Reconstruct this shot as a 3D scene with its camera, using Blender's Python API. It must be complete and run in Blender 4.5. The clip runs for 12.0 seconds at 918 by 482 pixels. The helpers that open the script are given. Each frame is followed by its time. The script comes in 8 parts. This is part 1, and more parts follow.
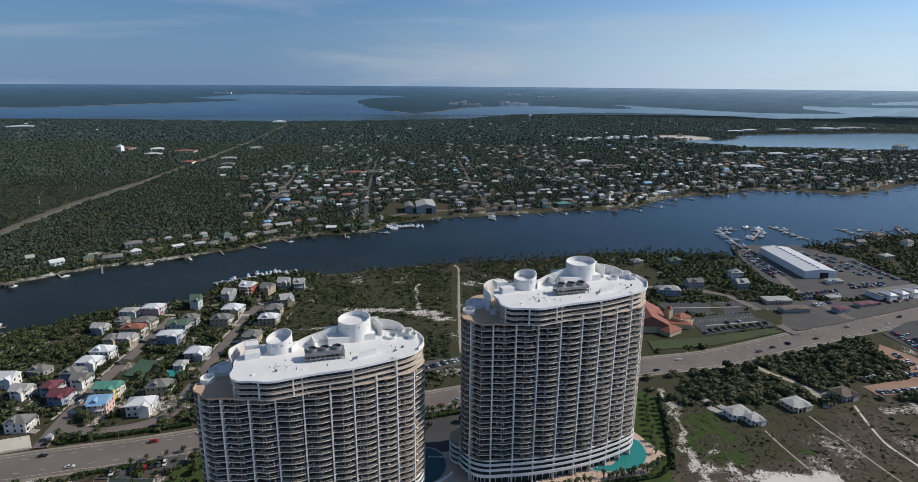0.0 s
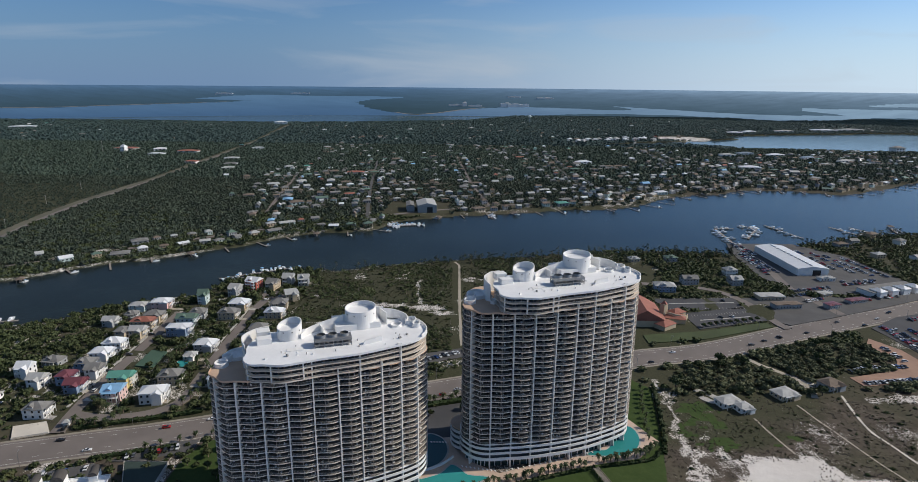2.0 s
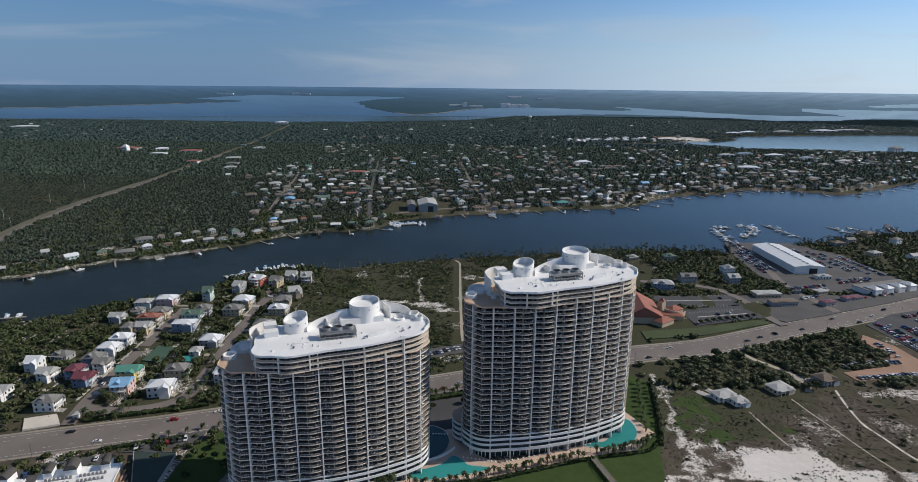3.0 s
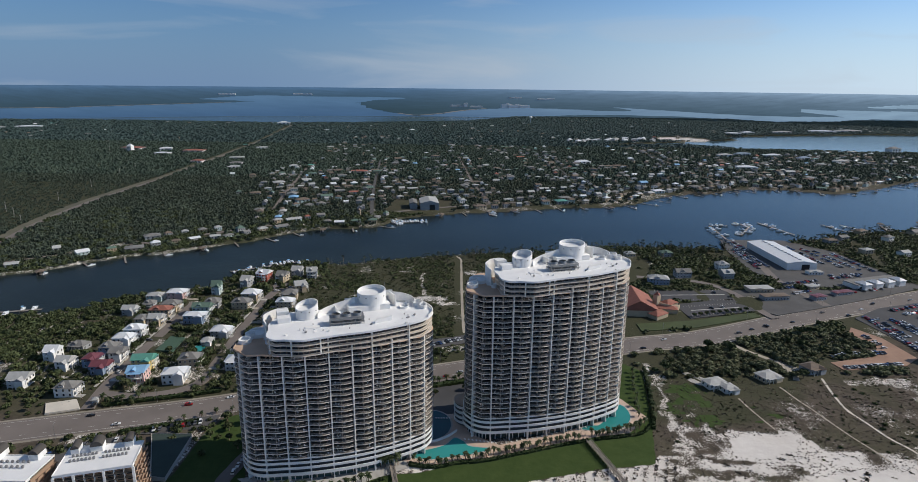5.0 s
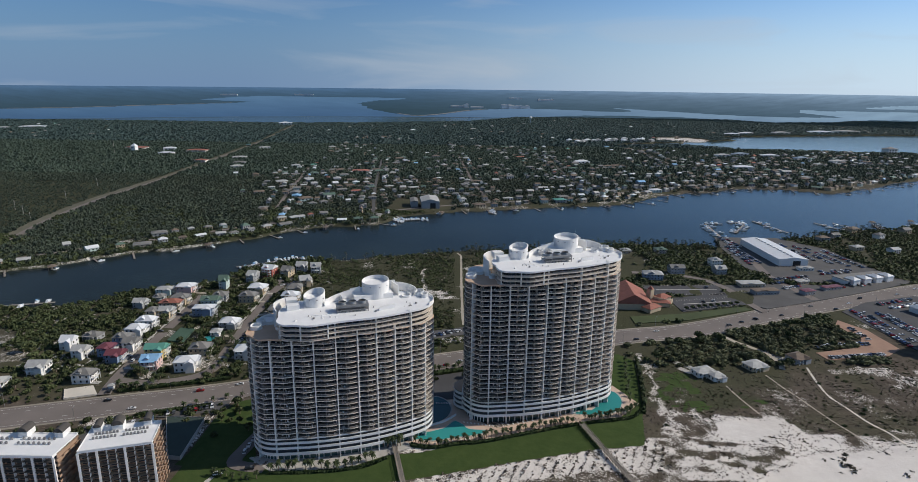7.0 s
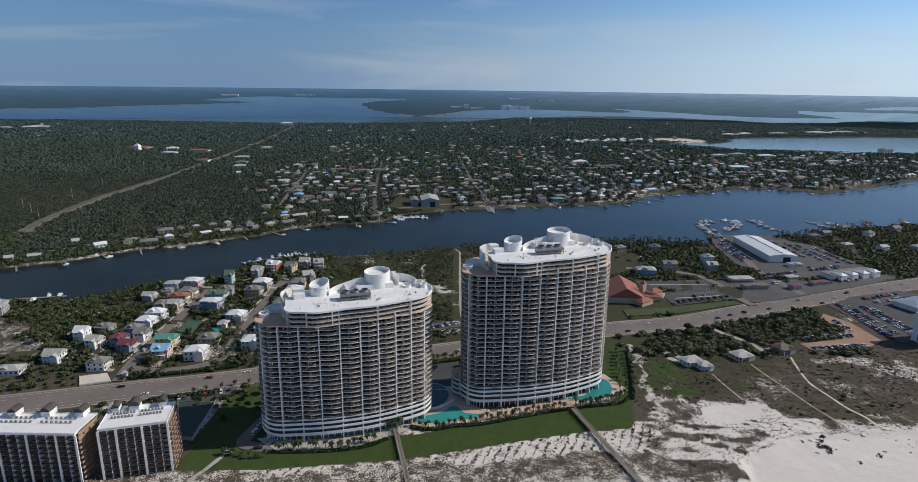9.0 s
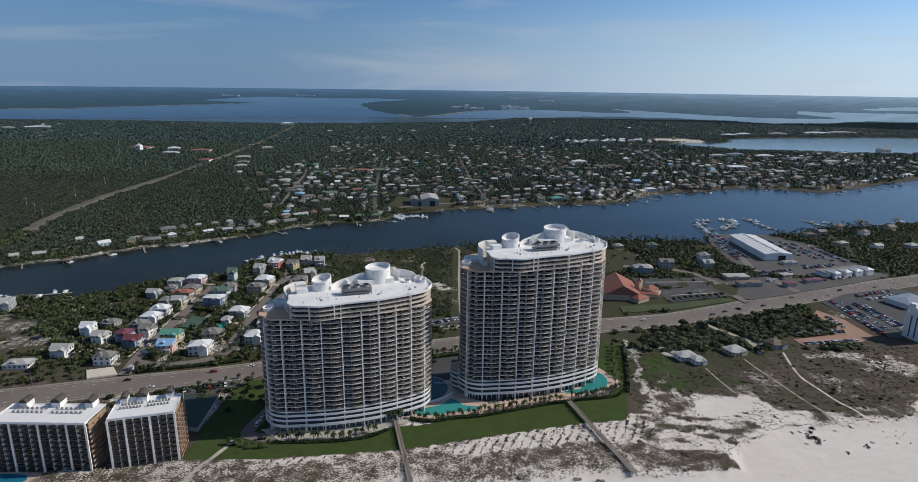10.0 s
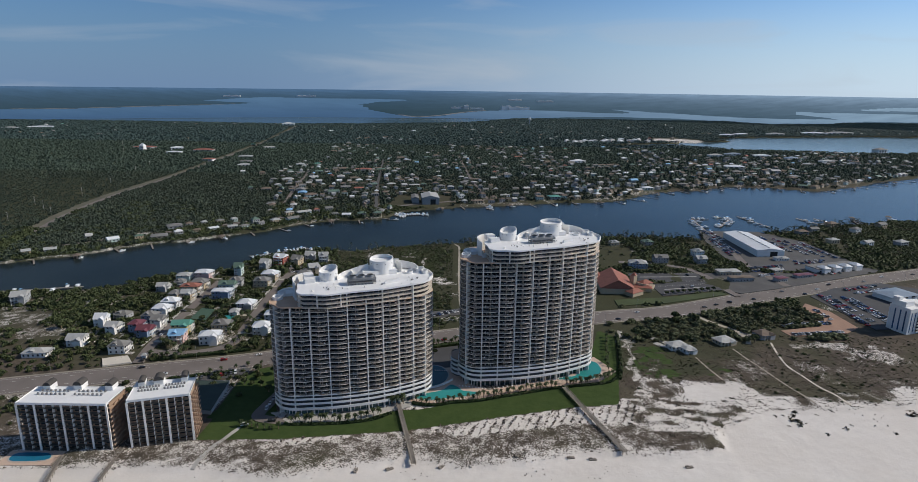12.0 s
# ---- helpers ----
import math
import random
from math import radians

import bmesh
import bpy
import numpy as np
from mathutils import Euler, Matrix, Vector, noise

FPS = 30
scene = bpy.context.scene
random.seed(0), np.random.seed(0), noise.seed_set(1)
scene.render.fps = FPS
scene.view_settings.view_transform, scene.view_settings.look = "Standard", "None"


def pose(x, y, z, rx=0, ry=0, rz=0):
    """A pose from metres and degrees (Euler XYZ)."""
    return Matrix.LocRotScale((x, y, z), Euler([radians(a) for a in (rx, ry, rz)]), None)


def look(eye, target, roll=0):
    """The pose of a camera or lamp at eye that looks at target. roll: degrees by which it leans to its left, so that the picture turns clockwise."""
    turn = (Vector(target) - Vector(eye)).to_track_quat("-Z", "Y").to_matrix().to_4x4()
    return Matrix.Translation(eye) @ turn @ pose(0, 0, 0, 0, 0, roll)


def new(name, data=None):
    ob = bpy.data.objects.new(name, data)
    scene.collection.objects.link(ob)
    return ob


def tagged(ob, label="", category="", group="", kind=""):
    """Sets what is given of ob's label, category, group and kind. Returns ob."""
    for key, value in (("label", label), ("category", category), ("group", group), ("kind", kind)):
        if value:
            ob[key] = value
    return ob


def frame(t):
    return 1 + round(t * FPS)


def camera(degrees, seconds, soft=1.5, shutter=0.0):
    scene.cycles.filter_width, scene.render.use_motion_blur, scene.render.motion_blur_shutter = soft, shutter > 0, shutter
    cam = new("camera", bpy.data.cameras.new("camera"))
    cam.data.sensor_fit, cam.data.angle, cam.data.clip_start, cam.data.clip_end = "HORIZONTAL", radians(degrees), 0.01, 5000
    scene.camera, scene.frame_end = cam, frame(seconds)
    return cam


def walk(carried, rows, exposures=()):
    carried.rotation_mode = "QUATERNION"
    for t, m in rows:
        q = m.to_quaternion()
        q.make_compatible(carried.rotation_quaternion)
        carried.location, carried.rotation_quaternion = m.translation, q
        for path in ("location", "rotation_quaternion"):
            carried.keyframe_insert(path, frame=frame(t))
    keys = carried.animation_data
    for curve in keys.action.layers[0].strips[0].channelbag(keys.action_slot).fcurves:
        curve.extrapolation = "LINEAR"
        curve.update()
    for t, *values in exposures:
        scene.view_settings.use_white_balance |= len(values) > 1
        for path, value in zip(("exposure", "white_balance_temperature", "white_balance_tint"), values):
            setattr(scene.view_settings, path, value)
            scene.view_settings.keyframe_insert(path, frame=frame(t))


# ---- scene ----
cam = camera(75.0, 12.0, soft=0.75)
# seconds, eye x, y, z, yaw, pitch, clockwise turn of the picture
PATH = [
    (0.0, 3.58, 4.41, 203.20, 0.808, -14.863, 0.446),
    (0.5, 3.62, 1.09, 203.06, 0.799, -14.826, 0.487),
    (1.0, 3.52, -2.51, 202.94, 0.797, -14.794, 0.521),
    (1.5, 3.31, -6.35, 202.83, 0.799, -14.768, 0.549),
    (2.0, 3.05, -10.37, 202.74, 0.805, -14.745, 0.572),
    (2.5, 2.76, -14.55, 202.66, 0.814, -14.726, 0.591),
    (3.0, 2.49, -18.84, 202.60, 0.825, -14.709, 0.606),
    (4.0, 2.08, -27.70, 202.53, 0.853, -14.680, 0.629),
    (5.0, 2.01, -36.80, 202.51, 0.881, -14.654, 0.647),
    (5.5, 2.11, -41.42, 202.51, 0.895, -14.640, 0.655),
    (6.0, 2.32, -46.08, 202.53, 0.908, -14.626, 0.663),
    (6.5, 2.62, -50.78, 202.56, 0.920, -14.612, 0.671),
    (7.0, 3.02, -55.51, 202.59, 0.932, -14.597, 0.680),
    (8.0, 4.07, -65.08, 202.67, 0.950, -14.565, 0.697),
    (9.0, 5.19, -74.73, 202.73, 0.963, -14.531, 0.716),
    (9.5, 5.75, -79.60, 202.75, 0.968, -14.514, 0.725),
    (10.0, 6.26, -84.48, 202.76, 0.972, -14.498, 0.734),
    (10.5, 6.66, -89.36, 202.75, 0.975, -14.483, 0.742),
    (11.0, 6.92, -94.23, 202.72, 0.977, -14.469, 0.748),
    (11.5, 6.97, -99.06, 202.66, 0.980, -14.458, 0.752),
    (12.0, 6.77, -103.82, 202.58, 0.983, -14.449, 0.754),
]
walk(cam, [(t, pose(x, y, z, 90 + pitch, 0, yaw) @ pose(0, 0, 0, 0, 0, roll)) for t, x, y, z, yaw, pitch, roll in PATH],
     exposures=[(0, 0.0), (9, -0.02), (12, -0.07)])

# ---- daylight: a morning sun from the east ----
SUN_AZ, SUN_EL = radians(9), radians(36)      # from +x towards +y; height
SUN_DIR = Vector((math.cos(SUN_EL) * math.cos(SUN_AZ), math.cos(SUN_EL) * math.sin(SUN_AZ), math.sin(SUN_EL)))
sun = new("sun", bpy.data.lights.new("sun", "SUN"))
sun.data.energy, sun.data.angle, sun.data.color = 3.7, radians(0.6), (1.0, 0.92, 0.80)
sun.matrix_world = look((0, 0, 0), -SUN_DIR)

world = bpy.data.worlds.new("sky")
scene.world = world
world.use_nodes = True
wn, wl = world.node_tree.nodes, world.node_tree.links
wn.clear()
sky = wn.new("ShaderNodeTexSky")
sky.sky_type, sky.sun_disc = "NISHITA", False
sky.sun_elevation, sky.sun_rotation = SUN_EL, radians(90) - SUN_AZ
sky.altitude, sky.air_density, sky.dust_density, sky.ozone_density = 200, 1.0, 0.15, 4.0
back = wn.new("ShaderNodeBackground")
back.inputs["Strength"].default_value = 0.075
wout = wn.new("ShaderNodeOutputWorld")
# thin cirrus, stretched along the horizon
wco = wn.new("ShaderNodeTexCoord")
wmap = wn.new("ShaderNodeMapping")
wmap.inputs["Scale"].default_value = (1.6, 1.6, 11.0)
wmap.inputs["Rotation"].default_value = (0.0, radians(5), 0.3)
wnoise = wn.new("ShaderNodeTexNoise")
wnoise.inputs["Scale"].default_value, wnoise.inputs["Detail"].default_value = 1.7, 6
wnoise.inputs["Distortion"].default_value = 0.6
wramp = wn.new("ShaderNodeMapRange")
wramp.inputs["From Min"].default_value, wramp.inputs["From Max"].default_value = 0.5, 0.82
wramp.inputs["To Max"].default_value = 0.62
wmix = wn.new("ShaderNodeMix")
wmix.data_type = "RGBA"
wmix.inputs[7].default_value = (6.2, 6.9, 7.8, 1)
# pale haze over the horizon, brighter on the sun's side
wsep = wn.new("ShaderNodeSeparateXYZ")
wl.new(wco.outputs["Generated"], wsep.inputs["Vector"])
whaze = wn.new("ShaderNodeMapRange")
whaze.interpolation_type = "SMOOTHSTEP"
for key, v in (("From Min", -0.02), ("From Max", 0.20), ("To Min", 0.93), ("To Max", 0.0)):
    whaze.inputs[key].default_value = v
wl.new(wsep.outputs["Z"], whaze.inputs["Value"])
wside = wn.new("ShaderNodeMapRange")
wside.interpolation_type = "SMOOTHSTEP"
for key, v in (("From Min", -0.4), ("From Max", 0.8)):
    wside.inputs[key].default_value = v
wl.new(wsep.outputs["X"], wside.inputs["Value"])
wcol = wn.new("ShaderNodeMix")
wcol.data_type = "RGBA"
wcol.inputs[6].default_value, wcol.inputs[7].default_value = (2.15, 3.5, 5.8, 1), (8.6, 10.4, 12.2, 1)
wl.new(wside.outputs["Result"], wcol.inputs["Factor"])
wtint = wn.new("ShaderNodeMix")
wtint.data_type, wtint.blend_type = "RGBA", "MULTIPLY"
wtint.inputs["Factor"].default_value = 1.0
wzen = wn.new("ShaderNodeMapRange")
wzen.interpolation_type = "SMOOTHSTEP"
for key, v in (("From Min", 0.14), ("From Max", 0.6)):
    wzen.inputs[key].default_value = v
wl.new(wsep.outputs["Z"], wzen.inputs["Value"])
wpale = wn.new("ShaderNodeMix")
wpale.data_type = "RGBA"
wpale.inputs[6].default_value, wpale.inputs[7].default_value = (0.54, 0.83, 1.14, 1), (1.02, 1.0, 0.96, 1)
wl.new(wzen.outputs["Result"], wpale.inputs["Factor"])
wl.new(wpale.outputs[2], wtint.inputs[7])
wl.new(sky.outputs["Color"], wtint.inputs[6])
wsky = wn.new("ShaderNodeMix")
wsky.data_type = "RGBA"
wl.new(whaze.outputs["Result"], wsky.inputs["Factor"])
wgain = wn.new("ShaderNodeMapRange")
for key, v in (("From Min", 0.0), ("From Max", 1.0), ("To Min", 0.9), ("To Max", 1.38)):
    wgain.inputs[key].default_value = v
wl.new(wside.outputs["Result"], wgain.inputs["Value"])
wup = wn.new("ShaderNodeVectorMath")
wup.operation = "SCALE"
wl.new(wtint.outputs[2], wup.inputs[0])
wl.new(wgain.outputs["Result"], wup.inputs["Scale"])
wl.new(wup.outputs["Vector"], wsky.inputs[6])
wl.new(wcol.outputs[2], wsky.inputs[7])
wl.new(wco.outputs["Generated"], wmap.inputs["Vector"])
wl.new(wmap.outputs["Vector"], wnoise.inputs["Vector"])
wl.new(wnoise.outputs["Fac"], wramp.inputs["Value"])
wl.new(wramp.outputs["Result"], wmix.inputs["Factor"])
wl.new(wsky.outputs[2], wmix.inputs[6])
wl.new(wmix.outputs[2], back.inputs["Color"])
wl.new(back.outputs["Background"], wout.inputs["Surface"])

# ---- materials ----
def nodes_of(name):
    m = bpy.data.materials.new(name)
    m.use_nodes = True
    nt = m.node_tree
    return m, nt.nodes, nt.links, nt.nodes["Principled BSDF"]


def noise_node(n, l, scale, detail=4, rough=0.6, vector=None):
    t = n.new("ShaderNodeTexNoise")
    t.inputs["Scale"].default_value, t.inputs["Detail"].default_value, t.inputs["Roughness"].default_value = scale, detail, rough
    if vector is None:
        vector = n.new("ShaderNodeNewGeometry").outputs["Position"]
    l.new(vector, t.inputs["Vector"])
    return t.outputs["Fac"]


def mix_rgb(n, l, fac, a, b, blend="MIX"):
    m = n.new("ShaderNodeMix")
    m.data_type, m.blend_type = "RGBA", blend
    for sock, v in ((0, fac), (6, a), (7, b)):
        if hasattr(v, "links"):
            l.new(v, m.inputs[sock])
        elif sock == 0:
            m.inputs[0].default_value = v
        else:
            m.inputs[sock].default_value = (*v, 1)
    return m.outputs[2]


def span(n, l, v, a, b, lo=0.0, hi=1.0):
    r = n.new("ShaderNodeMapRange")
    for k, x in (("From Min", a), ("From Max", b), ("To Min", lo), ("To Max", hi)):
        r.inputs[k].default_value = x
    l.new(v, r.inputs["Value"])
    return r.outputs["Result"]


def bump_of(n, l, b, height, strength, dist=0.1):
    u = n.new("ShaderNodeBump")
    u.inputs["Strength"].default_value, u.inputs["Distance"].default_value = strength, dist
    l.new(height, u.inputs["Height"])
    l.new(u.outputs["Normal"], b.inputs["Normal"])


def surface(name, colour, rough=0.8, metal=0.0, grain=0.5, stain=0.08, vary=0.12, each=0.0, bump=0.2, spec=0.5):
    """A plain surface: colour broken by grain (per metre) and by broad stains; each: shift between separate objects."""
    m, n, l, b = nodes_of(name)
    fine = noise_node(n, l, grain * 4, 5)
    broad = noise_node(n, l, stain, 4)
    dark = tuple(c * (1 - vary) for c in colour)
    light = tuple(min(1, c * (1 + vary)) for c in colour)
    c = mix_rgb(n, l, span(n, l, broad, 0.3, 0.7), dark, light)
    c = mix_rgb(n, l, span(n, l, fine, 0.35, 0.7, 0.0, 0.5), c, dark)
    if each:
        info = n.new("ShaderNodeObjectInfo")
        c = mix_rgb(n, l, span(n, l, info.outputs["Random"], 0, 1, 0, each), c, tuple(x * 0.4 for x in colour))
    l.new(c, b.inputs["Base Color"])
    b.inputs["Roughness"].default_value, b.inputs["Metallic"].default_value = rough, metal
    b.inputs["Specular IOR Level"].default_value = spec
    if bump:
        bump_of(n, l, b, fine, bump, 0.05)
    return m


def foliage(name, dark, light, dry=(0.16, 0.14, 0.07), dry_part=0.1):
    """Leaves: each clump has its own green."""
    m, n, l, b = nodes_of(name)
    g = n.new("ShaderNodeNewGeometry")
    c = mix_rgb(n, l, g.outputs["Random Per Island"], dark, light)
    patch = noise_node(n, l, 0.018, 4, 0.6, g.outputs["Position"])
    c = mix_rgb(n, l, span(n, l, patch, 0.52, 0.75, 0, 0.5), c, tuple(x * 1.5 for x in light))
    hue = noise_node(n, l, 0.11, 3, 0.6, g.outputs["Position"])
    c = mix_rgb(n, l, span(n, l, hue, 0.6, 0.72, 0, dry_part * 5), c, dry)
    l.new(c, b.inputs["Base Color"])
    b.inputs["Roughness"].default_value = 0.75
    b.inputs["Specular IOR Level"].default_value = 0.25
    return m


STUCCO = surface("white_stucco", (0.80, 0.79, 0.77), 0.75, grain=0.6, vary=0.05)
ROOF_WHITE = surface("white_roof_membrane", (0.80, 0.80, 0.80), 0.6, grain=0.3, stain=0.12, vary=0.06)
RAIL = surface("white_metal_rail", (0.60, 0.55, 0.50), 0.5, grain=1.0, vary=0.06, bump=0)
# tan darkened to paint the shade inside the balcony recesses
RECESS_TAN = surface("recess_shade_tan_stucco", (0.165, 0.125, 0.10), 0.85, grain=0.6, vary=0.1)
TERRACE = surface("tan_terrace_tiles", (0.55, 0.39, 0.28), 0.8, grain=0.8, vary=0.12)
ASPHALT = surface("asphalt", (0.178, 0.152, 0.137), 0.9, grain=0.6, stain=0.05, vary=0.16)
CONCRETE = surface("concrete", (0.42, 0.40, 0.37), 0.85, grain=0.5, stain=0.15, vary=0.14)
PAINT = surface("road_paint", (0.72, 0.71, 0.66), 0.7, vary=0.1)
METAL = surface("grey_metal", (0.30, 0.30, 0.30), 0.45, 0.6, vary=0.2)


def glass_mat(name, colour, rough=0.08):
    m, n, l, b = nodes_of(name)
    info = n.new("ShaderNodeObjectInfo")
    c = mix_rgb(n, l, info.outputs["Random"], tuple(x * 0.6 for x in colour), tuple(x * 1.4 for x in colour))
    l.new(c, b.inputs["Base Color"])
    b.inputs["Roughness"].default_value = rough
    return m


GLASS = glass_mat("dark_window_glass", (0.030, 0.036, 0.042))


def ground_mat():
    m, n, l, b = nodes_of("coastal_ground")
    a = n.new("ShaderNodeAttribute")
    a.attribute_name = "cover"
    sep = n.new("ShaderNodeSeparateColor")
    l.new(a.outputs["Color"], sep.inputs["Color"])
    fine = noise_node(n, l, 0.9, 6, 0.65)
    speck = noise_node(n, l, 1.1, 5, 0.75)
    mid = noise_node(n, l, 0.16, 6, 0.65)
    broad = noise_node(n, l, 0.02, 5, 0.6)
    # heath: dry grass and low green
    heath = mix_rgb(n, l, span(n, l, mid, 0.35, 0.68), (0.070, 0.058, 0.046), (0.135, 0.110, 0.088))
    heath = mix_rgb(n, l, span(n, l, broad, 0.5, 0.72, 0, 0.75), heath, (0.066, 0.070, 0.036))
    heath = mix_rgb(n, l, span(n, l, fine, 0.5, 0.75, 0, 0.6), heath, (0.052, 0.050, 0.030))
    # wood floor
    floor_c = mix_rgb(n, l, span(n, l, fine, 0.3, 0.7), (0.036, 0.040, 0.022), (0.078, 0.078, 0.046))
    lawn = mix_rgb(n, l, span(n, l, mid, 0.3, 0.7), (0.040, 0.066, 0.020), (0.060, 0.088, 0.028))
    sand = mix_rgb(n, l, span(n, l, mid, 0.3, 0.75), (0.65, 0.605, 0.565), (0.73, 0.69, 0.65))
    sand = mix_rgb(n, l, span(n, l, broad, 0.4, 0.7, 0, 0.5), sand, (0.60, 0.545, 0.49))
    c = mix_rgb(n, l, sep.outputs["Blue"], heath, floor_c)
    add = n.new("ShaderNodeMath")
    add.operation = "ADD"
    l.new(span(n, l, mid, 0.3, 0.7, -0.22, 0.22), add.inputs[0])
    l.new(span(n, l, speck, 0.3, 0.7, -0.42, 0.42), add.inputs[1])
    add2 = n.new("ShaderNodeMath")
    add2.operation = "ADD"
    l.new(add.outputs[0], add2.inputs[0])
    l.new(sep.outputs["Red"], add2.inputs[1])
    c = mix_rgb(n, l, span(n, l, add2.outputs[0], 0.42, 0.58), c, sand)
    c = mix_rgb(n, l, span(n, l, sep.outputs["Green"], 0.45, 0.55), c, lawn)
    l.new(c, b.inputs["Base Color"])
    b.inputs["Roughness"].default_value = 0.95
    b.inputs["Specular IOR Level"].default_value = 0.1
    bump_of(n, l, b, mid, 0.5, 0.6)
    return m


def water_mat(name, colour, wave, rough=0.12, spec=0.5):
    m, n, l, b = nodes_of(name)
    broad = noise_node(n, l, 0.006, 4)
    c = mix_rgb(n, l, span(n, l, broad, 0.35, 0.65), tuple(x * 0.8 for x in colour), tuple(x * 1.25 for x in colour))
    l.new(c, b.inputs["Base Color"])
    b.inputs["Roughness"].default_value = rough
    b.inputs["IOR"].default_value = 1.33
    b.inputs["Specular IOR Level"].default_value = spec
    bump_of(n, l, b, noise_node(n, l, wave, 5, 0.6), 0.35, 0.25)
    return m


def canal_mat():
    """Dark canal water; specular rises from west to east to paint the sun-side sheen."""
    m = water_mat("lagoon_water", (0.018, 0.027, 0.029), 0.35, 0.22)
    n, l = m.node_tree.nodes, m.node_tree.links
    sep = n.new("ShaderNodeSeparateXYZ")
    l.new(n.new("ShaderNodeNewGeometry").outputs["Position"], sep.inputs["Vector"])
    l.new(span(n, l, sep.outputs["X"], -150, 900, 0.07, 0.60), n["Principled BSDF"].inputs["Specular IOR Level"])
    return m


GROUND = ground_mat()


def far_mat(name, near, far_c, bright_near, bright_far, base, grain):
    """Far distance: the glow of kilometres of lit air painted as emission on a dim surface, stronger far off and on the
    sun's side.
    """
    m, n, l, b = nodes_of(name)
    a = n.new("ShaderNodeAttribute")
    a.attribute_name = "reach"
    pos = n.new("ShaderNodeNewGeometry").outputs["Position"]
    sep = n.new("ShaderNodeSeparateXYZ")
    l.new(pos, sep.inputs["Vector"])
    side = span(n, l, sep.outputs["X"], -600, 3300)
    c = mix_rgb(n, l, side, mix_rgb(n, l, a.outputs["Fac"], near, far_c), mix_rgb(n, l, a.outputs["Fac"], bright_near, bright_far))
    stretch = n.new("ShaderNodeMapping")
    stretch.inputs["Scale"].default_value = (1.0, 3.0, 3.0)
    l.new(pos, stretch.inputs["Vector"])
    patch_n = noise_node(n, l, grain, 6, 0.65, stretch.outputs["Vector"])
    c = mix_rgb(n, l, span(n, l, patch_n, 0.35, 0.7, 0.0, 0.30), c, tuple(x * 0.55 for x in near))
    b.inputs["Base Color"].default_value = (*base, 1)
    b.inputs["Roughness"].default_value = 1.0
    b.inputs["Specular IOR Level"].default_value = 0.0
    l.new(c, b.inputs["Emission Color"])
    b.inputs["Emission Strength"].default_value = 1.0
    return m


FAR_LAND = far_mat("painted_haze_pine_woods", (0.020, 0.045, 0.076), (0.066, 0.138, 0.265), (0.075, 0.125, 0.185), (0.30, 0.42, 0.57), (0.02, 0.03, 0.025), 0.006)
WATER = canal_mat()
# base and specular raised to paint the pale sky's reflection on the cove
PALE_COVE_WATER = water_mat("painted_sheen_cove_water", (0.060, 0.095, 0.110), 0.12, 0.12, 0.6)
# this emission paints haze and the horizon sky's reflection on the bay
FAR_WATER = far_mat("painted_sky_bay_water", (0.050, 0.105, 0.205), (0.10, 0.19, 0.31), (0.255, 0.37, 0.48), (0.33, 0.46, 0.58), (0.01, 0.02, 0.03), 0.0025)
POOL = water_mat("pool_water", (0.035, 0.25, 0.24), 0.8, 0.05)

# water colour darkened to paint the tower's shade on the terrace pool
POOL_SHADED = water_mat("painted_shade_pool_water", (0.014, 0.075, 0.095), 0.8, 0.05)
POOL_BLUE = water_mat("blue_pool_water", (0.016, 0.15, 0.25), 0.8, 0.05)

# ---- mesh helpers ----
def link_mesh(name, bm, mat, parent=None, label="", smooth=False):
    me = bpy.data.meshes.new(name)
    bm.to_mesh(me)
    bm.free()
    for mt in mat if isinstance(mat, (list, tuple)) else [mat]:
        me.materials.append(mt)
    if smooth:
        for p in me.polygons:
            p.use_smooth = True
    ob = new(name, me)
    if parent is not None:
        ob.parent = parent
    if label:
        ob["label"] = label
    return ob


def part(name, bm, material, parent, label="", smooth=False):
    return link_mesh(name, bm, material, parent, label, smooth)


def share(name, mesh, parent, m=None):
    """One more object on a mesh that exists."""
    ob = new(name, mesh)
    ob.parent = parent
    if m is not None:
        ob.matrix_basis = m
    return ob


def empty(name, m, label, category, group="", kind=""):
    ob = new(name)
    ob.matrix_basis = m
    return tagged(ob, label, category, group, kind)


def box(bm, cx, cy, cz, sx, sy, sz, rz=0.0, bevel=0.0):
    """A box on its base centre (cx, cy, cz)."""
    r = bmesh.ops.create_cube(bm, size=1.0, matrix=Matrix.Translation((cx, cy, cz + sz / 2)) @ Matrix.Rotation(rz, 4, "Z") @ Matrix.Diagonal((sx, sy, sz, 1)))
    if bevel:
        es = list({e for v in r["verts"] for e in v.link_edges})
        bmesh.ops.bevel(bm, geom=es, offset=bevel, segments=1, affect="EDGES")
    return r["verts"]


def tube(bm, cx, cy, z0, z1, r0, r1=None, seg=20, caps=True):
    r1 = r0 if r1 is None else r1
    m = Matrix.Translation((cx, cy, (z0 + z1) / 2))
    return bmesh.ops.create_cone(bm, cap_ends=caps, segments=seg, radius1=r0, radius2=r1, depth=z1 - z0, matrix=m)["verts"]


